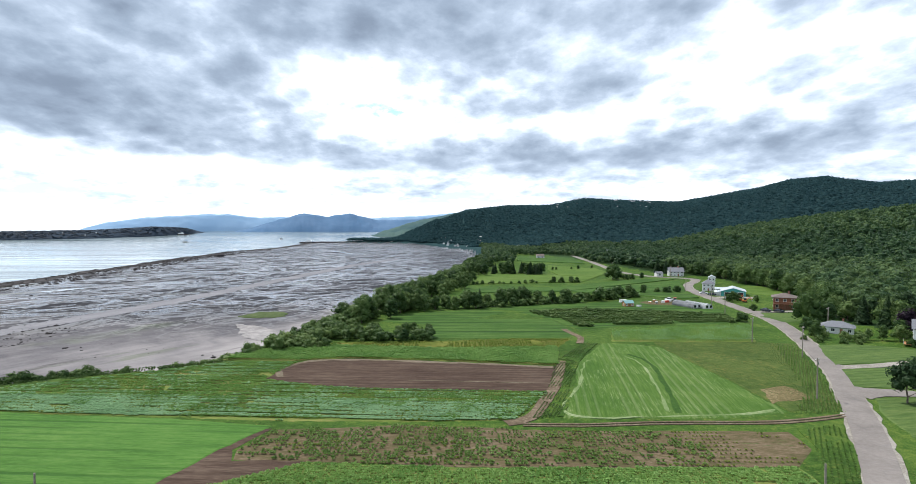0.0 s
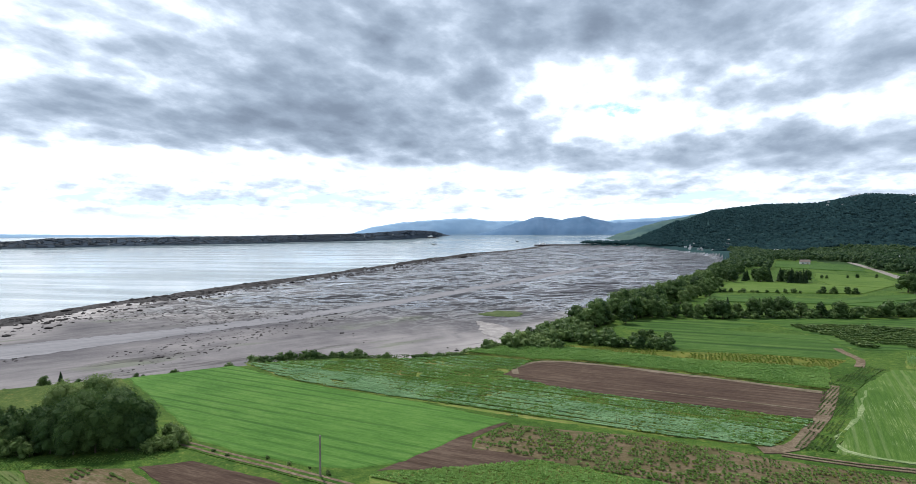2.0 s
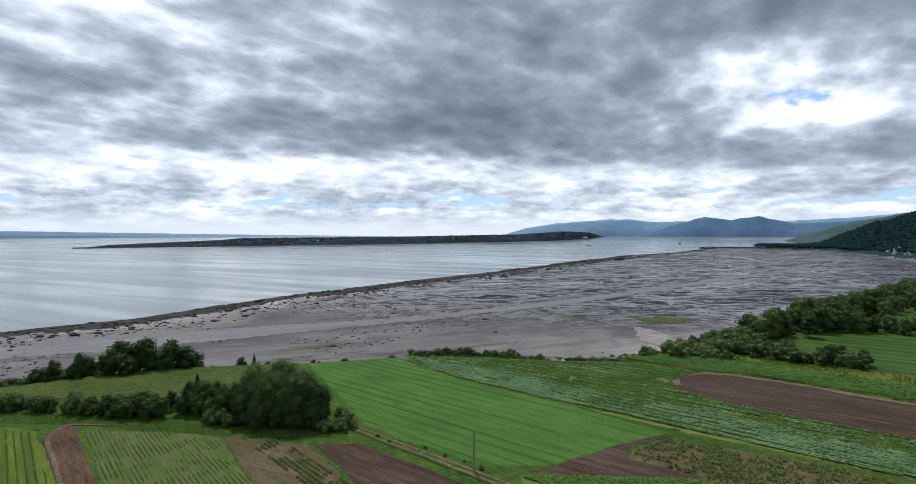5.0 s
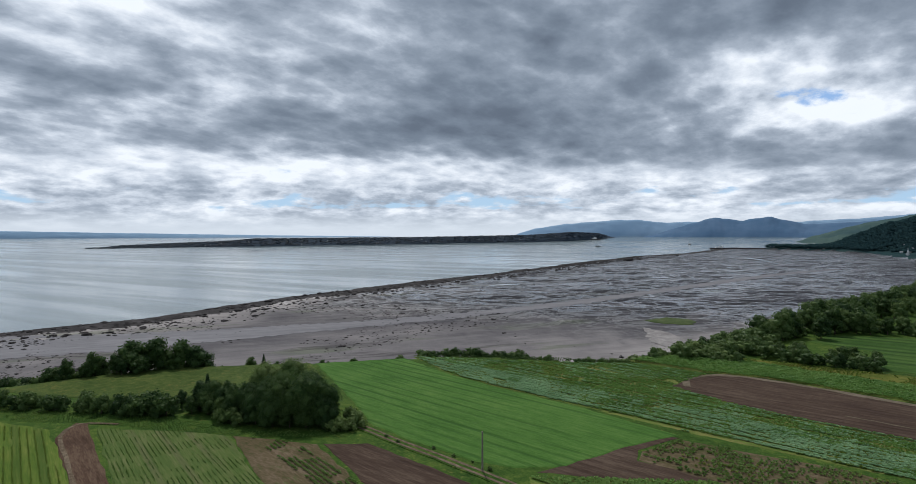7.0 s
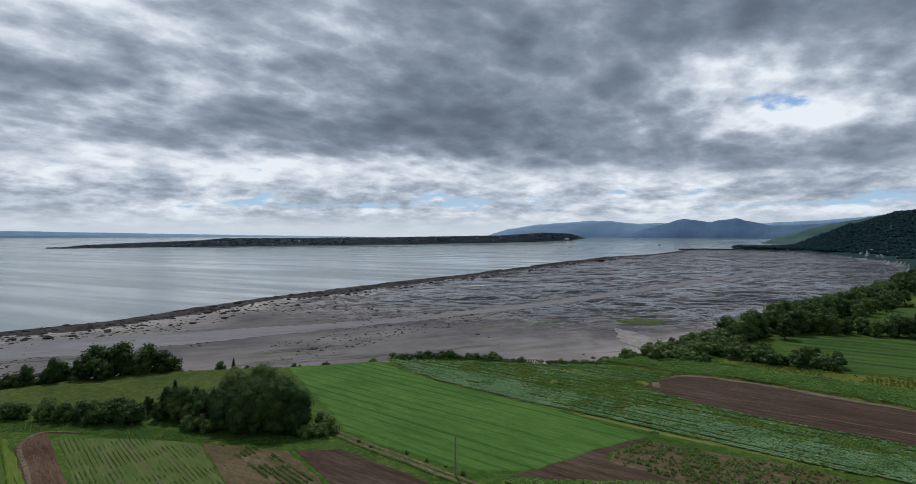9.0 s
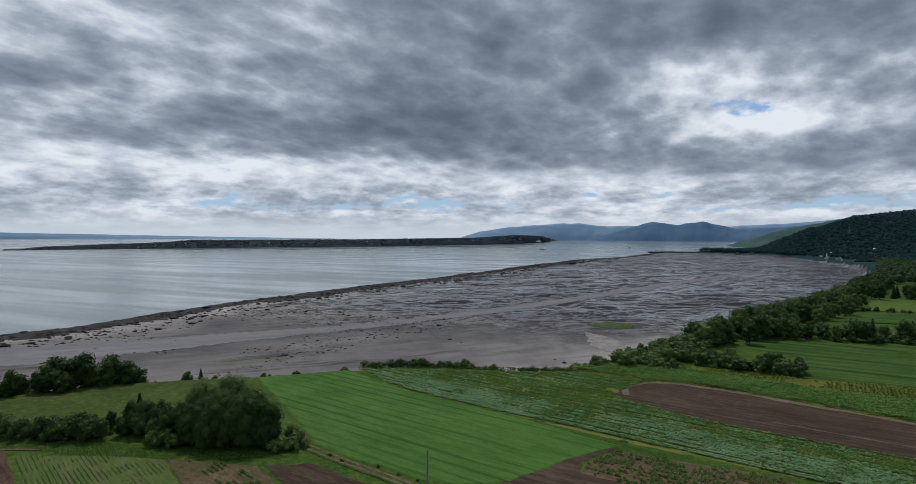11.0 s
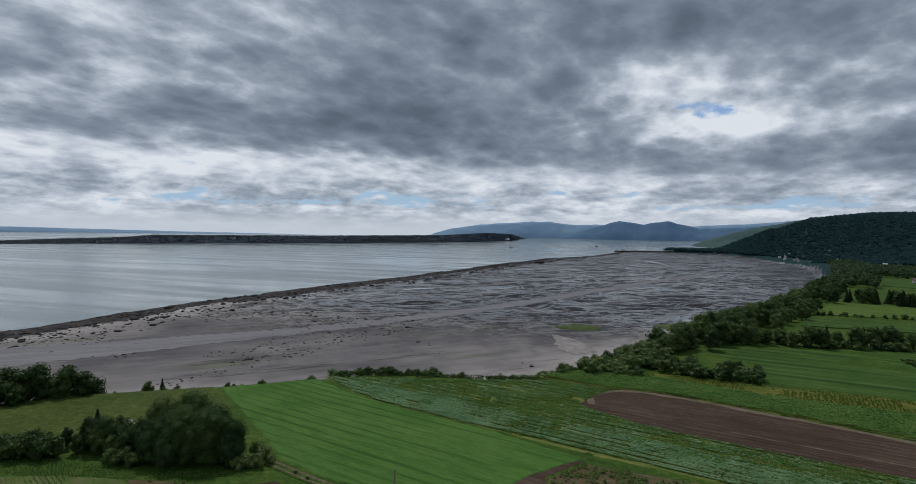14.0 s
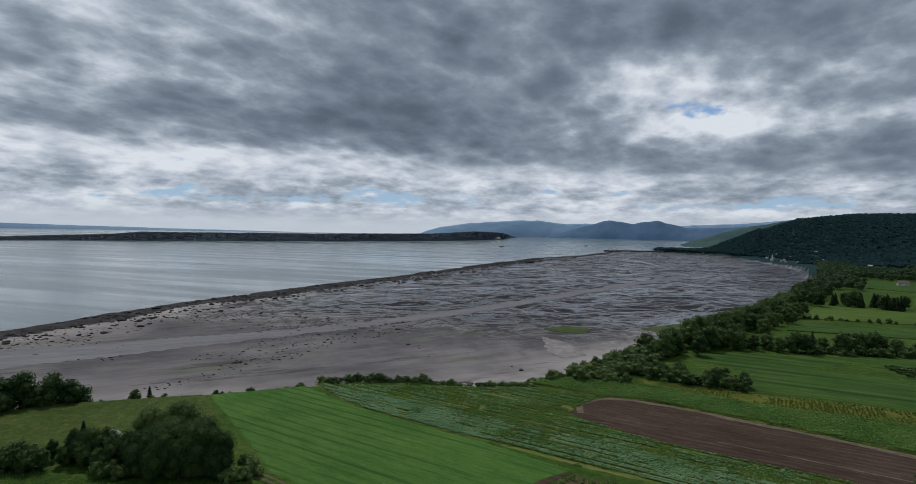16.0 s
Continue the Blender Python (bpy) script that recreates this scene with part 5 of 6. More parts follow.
along([(28, 462), (64, 458)], 3.6, 5.0, ("broad_d", "broad_c", "conifer_a"), 7.5, 10, "copse between the meadows")
along([(30, 480), (66, 470)], 5, 6.0, ("broad_d", "conifer_a"), 8.0, 11, "copse between the meadows")
along([(54, 452), (68, 456)], 2.6, 1.0, ("conifer_a", "conifer_b"), 9, 11, "copse between the meadows")
along([(78, 498), (124, 520)], 6, 1.5, ("bush_b", "broad_d"), 2.5, 4.5, "hedge between meadows", 0.7)
for x, y, h, k in ((110, 408, 12, "broad_c"), (112, 402, 8, "broad_d"), (119, 408, 4, "bush_b"), (124, 410, 4, "bush_b"), (132, 412, 5.5, "broad_d"), (104, 322, 5.4, "broad_d"), (118, 324, 3.8, "bush_b"), (124, 325, 4.2, "bush_b"), (113, 326, 3.2, "bush_a")):
    plant(k, x, y, h, "scattered trees in the meadows")
# gardens beside the road
YARD = "garden trees and shrubs"
for x, y, h, k in ((132, 217, 13.5, "broad_c"), (138.5, 214, 9, "broad_d"), (127, 207, 4.5, "bush_b"), (118.5, 190, 6.2, "broad_d"), (122, 193, 4.2, "bush_a"), (126, 186, 3.4, "bush_c"), (130, 185, 3.4, "bush_a"), (134, 187, 4.2, "broad_a"),
                   (138, 186, 5.2, "broad_d"), (142, 184, 5.8, "broad_a"), (146, 189, 6.5, "broad_d"), (151, 192, 9.0, "purple"), (154, 186, 7, "broad_d"), (140, 176, 2.6, "bush_b"), (143, 173, 2.4, "bush_b"), (111.5, 225, 3.6, "bush_b"), (106, 222, 2.2, "bush_a"),
                   (137, 286, 5.6, "broad_d"), (133.5, 284, 4.6, "broad_d"), (141, 290, 4.2, "bush_a"), (131, 254, 3.0, "bush_b"), (147, 283, 4.0, "broad_a"), (122, 181, 2.2, "bush_a"), (126, 180, 2.0, "bush_a"), (116, 184, 2.4, "bush_a"), (113, 187, 2.0, "bush_a")):
    plant(k, x, y, h, YARD)
for x, y, h in ((94, 119.5, 8.6), (97.5, 121, 9.2), (96.5, 116.5, 8.4)):
    plant("pine", x, y, h, "pines beside the road", "spreading dark pine with a forked trunk beside the road")
# edge of the hill forest
EDGE = "trees at the edge of the hill forest"
along([(176, 160), (160, 196), (152, 212), (152, 232)], 4.2, 3.0, ("broad_a", "broad_b", "broad_d", "conifer_a"), 8.0, 12.5, EDGE)
along([(152, 232), (166, 262), (178, 290), (186, 345), (190, 425)], 5.0, 3.0, ("broad_a", "broad_b", "broad_d", "broad_a"), 9.0, 13.5, EDGE)
along([(166, 186), (160, 206), (164, 226)], 4.4, 3.0, ("pine", "broad_d", "conifer_a"), 10.0, 14, EDGE)
along([(190, 425), (176, 450), (166, 480)], 6.0, 4.0, ("broad_d", "conifer_a"), 8.0, 12, EDGE)


# woods too many to count
def small_tree(rng, count, size, lobes, wide, h, low=0.1):
    lb = broad_lobes(rng, h, wide, low, lobes)
    return crown_mesh(lb, count, size, rng, 0.84)


def small_conifer(rng, count):
    c = np.array([(0.24 * (1 - k / count) ** 0.8 * math.cos(2.4 * k), 0.24 * (1 - k / count) ** 0.8 * math.sin(2.4 * k), 0.1 + 0.85 * k / count) for k in range(count)])
    nrm = c * np.array([3, 3, 0]) + np.array([0, 0, 0.8])
    v, f = quads_at(c, nrm, 0.26 * (1.1 - 0.7 * np.arange(count) / count), rng, 1.5)
    cone = np.array([(0, 0, 1.0)] + [(0.19 * math.cos(a), 0.19 * math.sin(a), 0.05) for a in np.arange(6) * 1.0472])
    return np.concatenate([v, cone]), f.tolist() + [(len(v), len(v) + 1 + i, len(v) + 1 + (i + 1) % 6) for i in range(6)]


def wood(name, label, spacing, keep, hmin, hmax, templates, share, mat, bounds, seed, wide=1.0, sunk=0.0):
    rng = np.random.default_rng(seed)
    x0, x1, y0, y1 = bounds
    x, y = np.meshgrid(np.arange(x0, x1, spacing), np.arange(y0, y1, spacing))
    x, y = x.ravel() + rng.uniform(-0.45, 0.45, x.size) * spacing, y.ravel() + rng.uniform(-0.45, 0.45, x.size) * spacing
    ok = keep(x, y)
    x, y = x[ok], y[ok]
    n = len(x)
    h = rng.uniform(hmin, hmax, n) * (1 + 0.35 * fbm(x, y, 40, 3, seed))
    pos = np.stack([x, y, height(x, y) - 0.3 - sunk * h], 1)
    t = rng.choice(len(templates), n, p=share)
    return scatter_mesh(name, templates, pos, np.stack([h * wide * rng.uniform(1.1, 1.45, n), h], 1), rng.uniform(0, 6.28, n), t, mat, label, "forest")


rf = np.random.default_rng(9)
T_NEAR = [small_tree(rf, 190, 0.082, 6, 0.40, 1.0) for _ in range(4)] + [small_conifer(rf, 60)]
T_MID = [small_tree(rf, 56, 0.128, 4, 0.42, 1.0) for _ in range(3)] + [small_conifer(rf, 24)]
T_FAR = [small_tree(rf, 5, 0.34, 0, 0.86, 1.0) for _ in range(3)]


T_BUSH = [small_tree(rf, 130, 0.115, 5, 0.55, 1.0, 0.0) for _ in range(4)]
for kind_, mat_, words in (("bush_a", "leaf", "close green bushes along the bluff and field edges"), ("bush_b", "leaf_dark", "dark green bushes under the tree lines"), ("bush_c", "leaf_pale", "pale willow bushes above the beach")):
    P_ = np.array(THICKET[kind_])
    scatter_mesh("bushes", T_BUSH, np.stack([P_[:, 0], P_[:, 1], height(P_[:, 0], P_[:, 1]) - 0.2], 1), np.stack([P_[:, 2] * rf.uniform(1.0, 1.4, len(P_)), P_[:, 2]], 1), rf.uniform(0, 6.28, len(P_)), rf.integers(0, 4, len(P_)), M[mat_], words, "bushes")


def az_of(x, y):
    return np.degrees(np.arctan2(x, y))


wood("forest", "mixed green forest above the houses", 6.4, lambda x, y: (beside(FOOT, x, y) > 4) & (beside(FOOT, x, y) < 75) & (az_of(x, y) > 20) & (az_of(x, y) < 42) & (y > 150), 9, 13, T_NEAR, [0.22, 0.22, 0.22, 0.22, 0.12], M["leaf_hill"], (110, 400, 150, 520), 2)
wood("forest", "mixed green forest covering the hillside", 7.6, lambda x, y: (beside(FOOT, x, y) > 4) & (beside(FOOT, x, y) < 190) & (az_of(x, y) > 13) & (az_of(x, y) < 43) & (y > 150) & ~((beside(FOOT, x, y) < 75) & (az_of(x, y) > 20) & (y < 520)), 9, 13, T_MID, [0.28, 0.27, 0.27, 0.18], M["leaf_hill"], (110, 560, 150, 900), 3)
wood("forest", "forest on the upper hillside", 10.5, lambda x, y: (beside(FOOT, x, y) >= 190) & (beside(FOOT, x, y) < 480) & (az_of(x, y) > 12) & (az_of(x, y) < 43) & (y > 200), 10, 15, T_MID, [0.28, 0.27, 0.27, 0.18], M["leaf_hill"], (110, 760, 200, 1000), 4)
wood("forest", "dark woodland around the village road", 9.0, lambda x, y: (beside(BLUFF, x, y) > 2) & (az_of(x, y) > 1) & (az_of(x, y) < 15) & (np.hypot(x, y) > 600) & (np.hypot(x, y) < 1150) & ((fbm(x, y, 120, 3, 5) > -0.03) | (beside(BLUFF, x, y) < 45)) & ~((x > 62) & (x < 145) & (y < 770)), 7, 10, T_MID, [0.3, 0.3, 0.3, 0.1], M["leaf_hill"], (0, 330, 590, 1160), 6)
wood("forest", "dark forest on the long ridge", 12.2, lambda x, y: (np.hypot(x, y) > 1150) & (np.hypot(x, y) < 2480) & (az_of(x, y) > -5.5) & (az_of(x, y) < 44) & (beside(BLUFF, x, y) > 12) & (height(x, y) > -12), 8, 12, T_FAR, [0.34, 0.33, 0.33], M["leaf_far_haze"], (-160, 1700, 800, 2480), 7, 1.1, 0.3)
wood("forest", "low dark wood on the wharf point", 11, lambda x, y: (beside(BLUFF, x, y) > 4) & (y > 1900) & (az_of(x, y) > -11.5) & (az_of(x, y) < -2), 9, 14, T_FAR, [0.34, 0.33, 0.33], M["leaf_far_haze"], (-460, 20, 1900, 2480), 8)


def isle_wood():
    rng = np.random.default_rng(12)
    n = 3600
    a = rng.uniform(-72, -24.6, n)
    r = np.interp(a, ISLE_AZ, ISLE_R) + rng.uniform(8, 175, n)
    t = (r - np.interp(a, ISLE_AZ, ISLE_R)) / 170
    base = SEA_LEVEL + lift(np.interp(a, ISLE_AZ, ISLE_R)) - 0.6
    top = 36.8 + (np.interp(a, ISLE_AZ, ISLE_R) + 170) * np.tan(np.radians(np.interp(a, ISLE_AZ, ISLE_EL)))
    z = base + np.maximum(top - base, 1.2) * np.interp(t, [0, 0.02, 0.25, 0.6, 1.0], [0, 0.1, 0.45, 0.9, 1.0]) - 3.5
    h = rng.uniform(5, 9, n)
    pos = np.stack([r * np.sin(np.radians(a)), r * np.cos(np.radians(a)), z], 1)
    return scatter_mesh("forest", T_FAR, pos, np.stack([h * 2.0, h * 0.75], 1), rng.uniform(0, 6.28, n), rng.integers(0, 3, n), M["island_leaf_haze"], "dark trees covering the island", "forest")


# island trees, tinted blue for the haze over the river
M["island_leaf_haze"] = leaves("hazy_island_trees", (0.014, 0.024, 0.038), (0.020, 0.034, 0.050), (0.030, 0.048, 0.064))
isle_wood()
# ---- roads and yards ----
M["lawn"] = ground_cover("mown_lawn", (0.044, 0.075, 0.023), (0.064, 0.104, 0.029), (0.095, 0.132, 0.042), big=0.05, fine=0.5, rows=2.2, row_mix=0.25, row_color=(0.047, 0.083, 0.025), deg=10, stretch=6)
ROAD = [(28, 20), (44, 52), (61.5, 82), (74, 103), (83, 120), (95.5, 144), (110, 180), (121, 212), (126.5, 236), (129, 262), (131.5, 288), (134.5, 318), (139, 345), (148, 369), (161, 391), (168, 408), (163, 420), (148, 434), (138, 462), (136, 501), (140, 560), (146, 640), (152, 760)]
ribbon("road_shoulder", "pale gravel shoulder of the country road", ROAD, 6.3, M["gravel"], 0.10, "road", True, 0.35)
ribbon("road", "worn grey asphalt country road with cracks", ROAD, 5.2, M["asphalt"], 0.19, "road", True, 0.08)
ribbon("driveway", "pale gravel driveway to a house", [(98.5, 150), (110, 152), (124, 155.5), (142, 160)], 3.6, M["gravel"], 0.16, "driveway", True)
ribbon("side_road", "dark asphalt apron of a side lane", [(87, 126), (93, 127.5), (102, 126)], lambda t: 8 - 3.5 * t, M["asphalt"], 0.15, "road", True)
ribbon("driveway", "gravel yard drive beside the brown house", [(127, 252), (136, 250), (146, 249)], 4.5, M["gravel"], 0.15, "driveway", True)
ribbon("driveway", "gravel yard in front of the barn", [(134, 300), (142, 303), (156, 300)], 7, M["gravel"], 0.14, "driveway", True)
field("lawn", "mown green lawn above the driveway", [(101, 153), (104.5, 162), (112, 178), (124, 181), (138, 172), (140, 164), (124, 158.5), (110, 155)], M["lawn"], 0.22, follow=True, category="lawn")
field("lawn", "mown green lawn below the driveway", [(94, 141), (99, 148), (110, 149.5), (124, 153), (150, 158), (150, 140), (104, 130), (91, 132)], M["lawn"], 0.20, follow=True, category="lawn")
field("lawn", "green roadside lawn under the pines", [(84, 112), (90, 123), (104, 123), (110, 106), (100, 96), (80, 100)], M["lawn"], 0.12, follow=True, category="lawn")
field("lawn", "sloping meadow behind the barn", [(150, 336), (160, 326), (170, 300), (176, 296), (184, 340), (186, 352), (162, 352)], M["lime_field"], 0.35, follow=True, category="lawn")
field("lawn", "grass verge between field and road", [(62, 104), (72, 107), (64.5, 92), (57, 80), (50, 66), (47, 68), (53, 82), (59.6, 94)], M["meadow"], 0.13)
field("lawn", "lawn beside the brown house", [(125, 246), (128, 247), (142, 243), (134, 224), (124, 222)], M["lawn"], 0.2, follow=True, category="lawn")

# ---- houses ----
M["white_wall"] = plain("white_siding", (0.60, 0.60, 0.59), 0.6, 0.10, 1.2)
M["far_wall"] = plain("weathered_pale_siding", (0.36, 0.37, 0.37), 0.7, 0.2, 0.6)
M["teal_wall"] = plain("teal_sheet_metal", (0.045, 0.27, 0.25), 0.45, 0.15, 1.0, 0.0)
M["log_wall"] = plain("red_brown_logs", (0.21, 0.085, 0.045), 0.75, 0.25, 2.0)
M["grey_roof"] = plain("grey_shingles", (0.13, 0.135, 0.15), 0.85, 0.2, 2.5)
M["brown_roof"] = plain("brown_shingles", (0.11, 0.085, 0.075), 0.85, 0.2, 2.5)
M["white_roof"] = plain("pale_metal_roof", (0.42, 0.46, 0.48), 0.4, 0.12, 0.8, 0.2)
M["teal_roof"] = plain("faded_teal_roof", (0.16, 0.30, 0.30), 0.6, 0.2, 1.5)
M["wood_wall"] = plain("orange_brown_boards", (0.34, 0.17, 0.07), 0.75, 0.25, 2.0)
M["trim"] = plain("white_trim", (0.75, 0.75, 0.73), 0.5, 0.05, 3)
M["dark_open"] = plain("dark_doorway", (0.015, 0.015, 0.017), 0.8, 0.2, 2)
M["wood_door"] = plain("painted_door", (0.22, 0.10, 0.06), 0.6, 0.15, 2)
M["concrete"] = plain("concrete", (0.36, 0.35, 0.33), 0.85, 0.2, 2)
M["chimney"] = plain("chimney_brick", (0.28, 0.13, 0.09), 0.85, 0.25, 5)


def glass(q):
    return surface(q, (0.02, 0.025, 0.03), 0.08, 0, None, spec=0.8)


M["glass"] = material("window_glass", glass)
M["poly_sheet"] = plain("greenhouse_sheet", (0.50, 0.52, 0.53), 0.35, 0.15, 0.6)
M["poly_dark"] = plain("weathered_grey_sheet", (0.24, 0.25, 0.27), 0.45, 0.2, 0.6)
M["rust_orange"] = plain("orange_machine_paint", (0.62, 0.16, 0.03), 0.45, 0.2, 2)
M["red_paint"] = plain("red_machine_paint", (0.52, 0.05, 0.03), 0.45, 0.2, 2)
M["rubber"] = plain("black_rubber", (0.02, 0.02, 0.02), 0.85, 0.2, 3)
M["steel"] = plain("grey_steel", (0.30, 0.31, 0.32), 0.4, 0.2, 3, 0.8)
M["pole_wood"] = plain("weathered_pole_wood", (0.22, 0.19, 0.16), 0.9, 0.25, 3)
M["car_white"] = plain("white_car_paint", (0.75, 0.75, 0.76), 0.25, 0.04, 1)
M["car_dark"] = plain("dark_car_paint", (0.03, 0.035, 0.05), 0.25, 0.1, 1)
M["hull"] = plain("dark_hull_paint", (0.05, 0.035, 0.035), 0.6, 0.2, 0.3)


def window(parent, c, w, h, rz, mats=("trim", "glass")):
    """A window set on a wall: frame, pane and sill, facing -y before the turn rz."""
    R = Matrix.Translation(c) @ Matrix.Rotation(rz, 4, "Z")
    bm = bmesh.new()
    t = 0.10
    for x, z, sx, sz in ((0, h / 2, w + 2 * t, t), (0, -h / 2, w + 2 * t, t), (-w / 2, 0, t, h), (w / 2, 0, t, h), (0, 0, 0.06, h)):
        box(bm, (x, -0.03, z), (sx, 0.12, sz))
    bm.transform(R)
    fr = part("window", bm, M[mats[0]], parent)
    bm = bmesh.new()
    box(bm, (0, -0.005, 0), (w, 0.03, h))
    bm.transform(R)
    part("pane", bm, M[mats[1]], fr, "dark glass pane")
    bm = bmesh.new()
    box(bm, (0, -0.09, -h / 2 - 0.07), (w + 0.35, 0.2, 0.06))
    bm.transform(R)
    part("sill", bm, M[mats[0]], fr)


def house(name, label, x, y, rz, w, d, h, roof, rise, wall, roofmat, storeys=1, eave=0.5, wins=3, door=True, chimney=False, group="", z=None, category="house", side_wins=2, k_=1.0):
    base = (z_at(x, y) if z is None else z) + 0.0
    o = thing(name, label, category, pose(x, y, base, 0, 0, rz) @ Matrix.Diagonal((k_, k_, k_, 1)), group)
    bm = bmesh.new()
    box(bm, (0, 0, h / 2 - 0.4), (w, d, h + 0.8))
    if roof == "gable":
        for s in (-1, 1):
            f = poly(bm, [(s * (w / 2 - 0.02), -d / 2, h - 0.01), (s * (w / 2 - 0.02), d / 2, h - 0.01), (s * (w / 2 - 0.02), 0, h + rise - 0.06)])
    if roof == "gable_front":
        for s in (-1, 1):
            f = poly(bm, [(-w / 2, s * (d / 2 - 0.02), h - 0.01), (w / 2, s * (d / 2 - 0.02), h - 0.01), (0, s * (d / 2 - 0.02), h + rise - 0.06)])
    part("wall", bm, M[wall], o)
    bm = bmesh.new()
    W, D, t = w / 2 + eave, d / 2 + eave, 0.16
    k = rise * eave / (d / 2 if roof == "gable" else w / 2)
    if roof == "gable":
        rows_ = [[(-W, -D, h - k), (W, -D, h - k)], [(-W, 0, h + rise), (W, 0, h + rise)], [(-W, D, h - k), (W, D, h - k)]]
        quads = [(rows_[0][0], rows_[0][1], rows_[1][1], rows_[1][0]), (rows_[1][0], rows_[1][1], rows_[2][1], rows_[2][0])]
    elif roof == "gable_front":
        quads = [((-W, -D, h - k), (0, -D, h + rise), (0, D, h + rise), (-W, D, h - k)), ((0, -D, h + rise), (W, -D, h - k), (W, D, h - k), (0, D, h + rise))]
    else:
        g = max(W - D, 0.15)
        a, b = (-g, 0, h + rise), (g, 0, h + rise)
        c = [(-W, -D, h - 0.1), (W, -D, h - 0.1), (W, D, h - 0.1), (-W, D, h - 0.1)]
        quads = [(c[0], c[1], b, a), (c[2], c[3], a, b), (c[1], c[2], b), (c[3], c[0], a)]
    for qd in quads:
        poly(bm, qd)
    bmesh.ops.remove_doubles(bm, verts=bm.verts[:], dist=0.001)
    bmesh.ops.recalc_face_normals(bm, faces=bm.faces[:])
    ext = bmesh.ops.extrude_face_region(bm, geom=bm.faces[:])
    bmesh.ops.translate(bm, verts=[e for e in ext["geom"] if isinstance(e, bmesh.types.BMVert)], vec=(0, 0, t))
    bmesh.ops.recalc_face_normals(bm, faces=bm.faces[:])
    rf_ = part("roof", bm, M[roofmat], o)
    for s in range(storeys):
        zc = h / storeys * (s + 0.55)
        for i in range(wins):
            xx = -w / 2 + w * (i + 0.5) / wins
            if door and s == 0 and i == wins // 2:
                continue
            window(o, (xx, -d / 2 - 0.01, zc), min(1.3, w / wins * 0.5), min(1.3, h / storeys * 0.48), 0)
        for i in range(side_wins):
            yy = -d / 2 + d * (i + 0.5) / side_wins
            window(o, (-w / 2 - 0.01, yy, zc), 1.1, min(1.3, h / storeys * 0.48), -math.pi / 2)
            window(o, (w / 2 + 0.01, yy, zc), 1.1, min(1.3, h / storeys * 0.48), math.pi / 2)
    if door:
        bm = bmesh.new()
        box(bm, (-w / 2 + w * (wins // 2 + 0.5) / wins, -d / 2 - 0.03, 1.02), (1.0, 0.1, 2.05))
        dr = part("door", bm, M["wood_door"], o)
        bm = bmesh.new()
        box(bm, (-w / 2 + w * (wins // 2 + 0.5) / wins + 0.36, -d / 2 - 0.11, 1.0), (0.06, 0.08, 0.14))
        part("door_handle", bm, M["steel"], dr)
    if chimney:
        bm = bmesh.new()
        box(bm, (w * 0.18, 0.3, h + rise + 0.25), (0.7, 0.7, 1.5))
        box(bm, (w * 0.18, 0.3, h + rise + 1.02), (0.85, 0.85, 0.12))
        part("chimney", bm, M["chimney"], rf_)
    return o


house("farmhouse", "white two-storey farmhouse with a grey pyramid roof", 146.5, 336, -22, 8, 7.6, 5.4, "hip", 2.8, "white_wall", "grey_roof", 2, 0.5, 3, True, k_=0.8)
house("farm_annex", "white porch wing between farmhouse and barn", 150, 328.5, -22, 6.5, 5, 2.5, "gable", 1.0, "white_wall", "white_roof", 1, 0.3, 2, True, side_wins=1, k_=0.8)
house("farm_building", "tall white farm building with a pale roof", 163.5, 370, -24, 5.5, 9, 6.5, "gable_front", 1.6, "white_wall", "white_roof", 2, 0.3, 2, False, k_=0.75)


def barn(x, y, rz):
    o = house("barn", "teal sheet-metal barn with a pale metal roof and dark doorways", x, y, rz, 15, 17, 3.3, "gable_front", 2.2, "teal_wall", "white_roof", 1, 0.5, 1, False, category="barn", side_wins=0, k_=0.8)
    for xx, w, h in ((-3.6, 3.6, 2.6), (4.4, 3.4, 2.6)):
        bm = bmesh.new()
        box(bm, (xx, -8.52, h / 2), (w, 0.16, h))
        dd = part("door", bm, M["dark_open"], o, "dark open barn doorway")
        bm = bmesh.new()
        for s in (-1, 1):
            box(bm, (xx + s * (w / 2 + 0.1), -8.56, h / 2), (0.2, 0.2, h))
        box(bm, (xx, -8.56, h + 0.1), (w + 0.4, 0.2, 0.2))
        part("door_frame", bm, M["trim"], dd)
    bm = bmesh.new()
    box(bm, (-9.5, -3, 1.3), (4.2, 9, 2.6))
    part("lean_to", bm, M["white_wall"], o)
    bm = bmesh.new()
    vs = box(bm, (-9.6, -3, 2.85), (4.8, 9.8, 0.16))
    bmesh.ops.rotate(bm, verts=vs, cent=(-7.4, -3, 3.1), matrix=Matrix.Rotation(-0.12, 3, "Y"))
    part("lean_to_roof", bm, M["white_roof"], o)


barn(150.5, 314, -24)
brown = house("log_house", "red-brown two-storey log house with a brown hip roof", 147.5, 259, -28, 10.5, 10, 6.2, "hip", 1.9, "log_wall", "brown_roof", 2, 0.9, 3, True, True, k_=0.86)
bm = bmesh.new()
box(bm, (0, -6.1, 3.05), (10.5, 2.2, 0.18))
for k in range(6):
    rod(bm, (-5.1 + 2.04 * k, -7.1, -0.3), (-5.1 + 2.04 * k, -7.1, 4.1), 0.08)
balcony = part("balcony", bm, M["log_wall"], brown, "wooden balcony along the front")
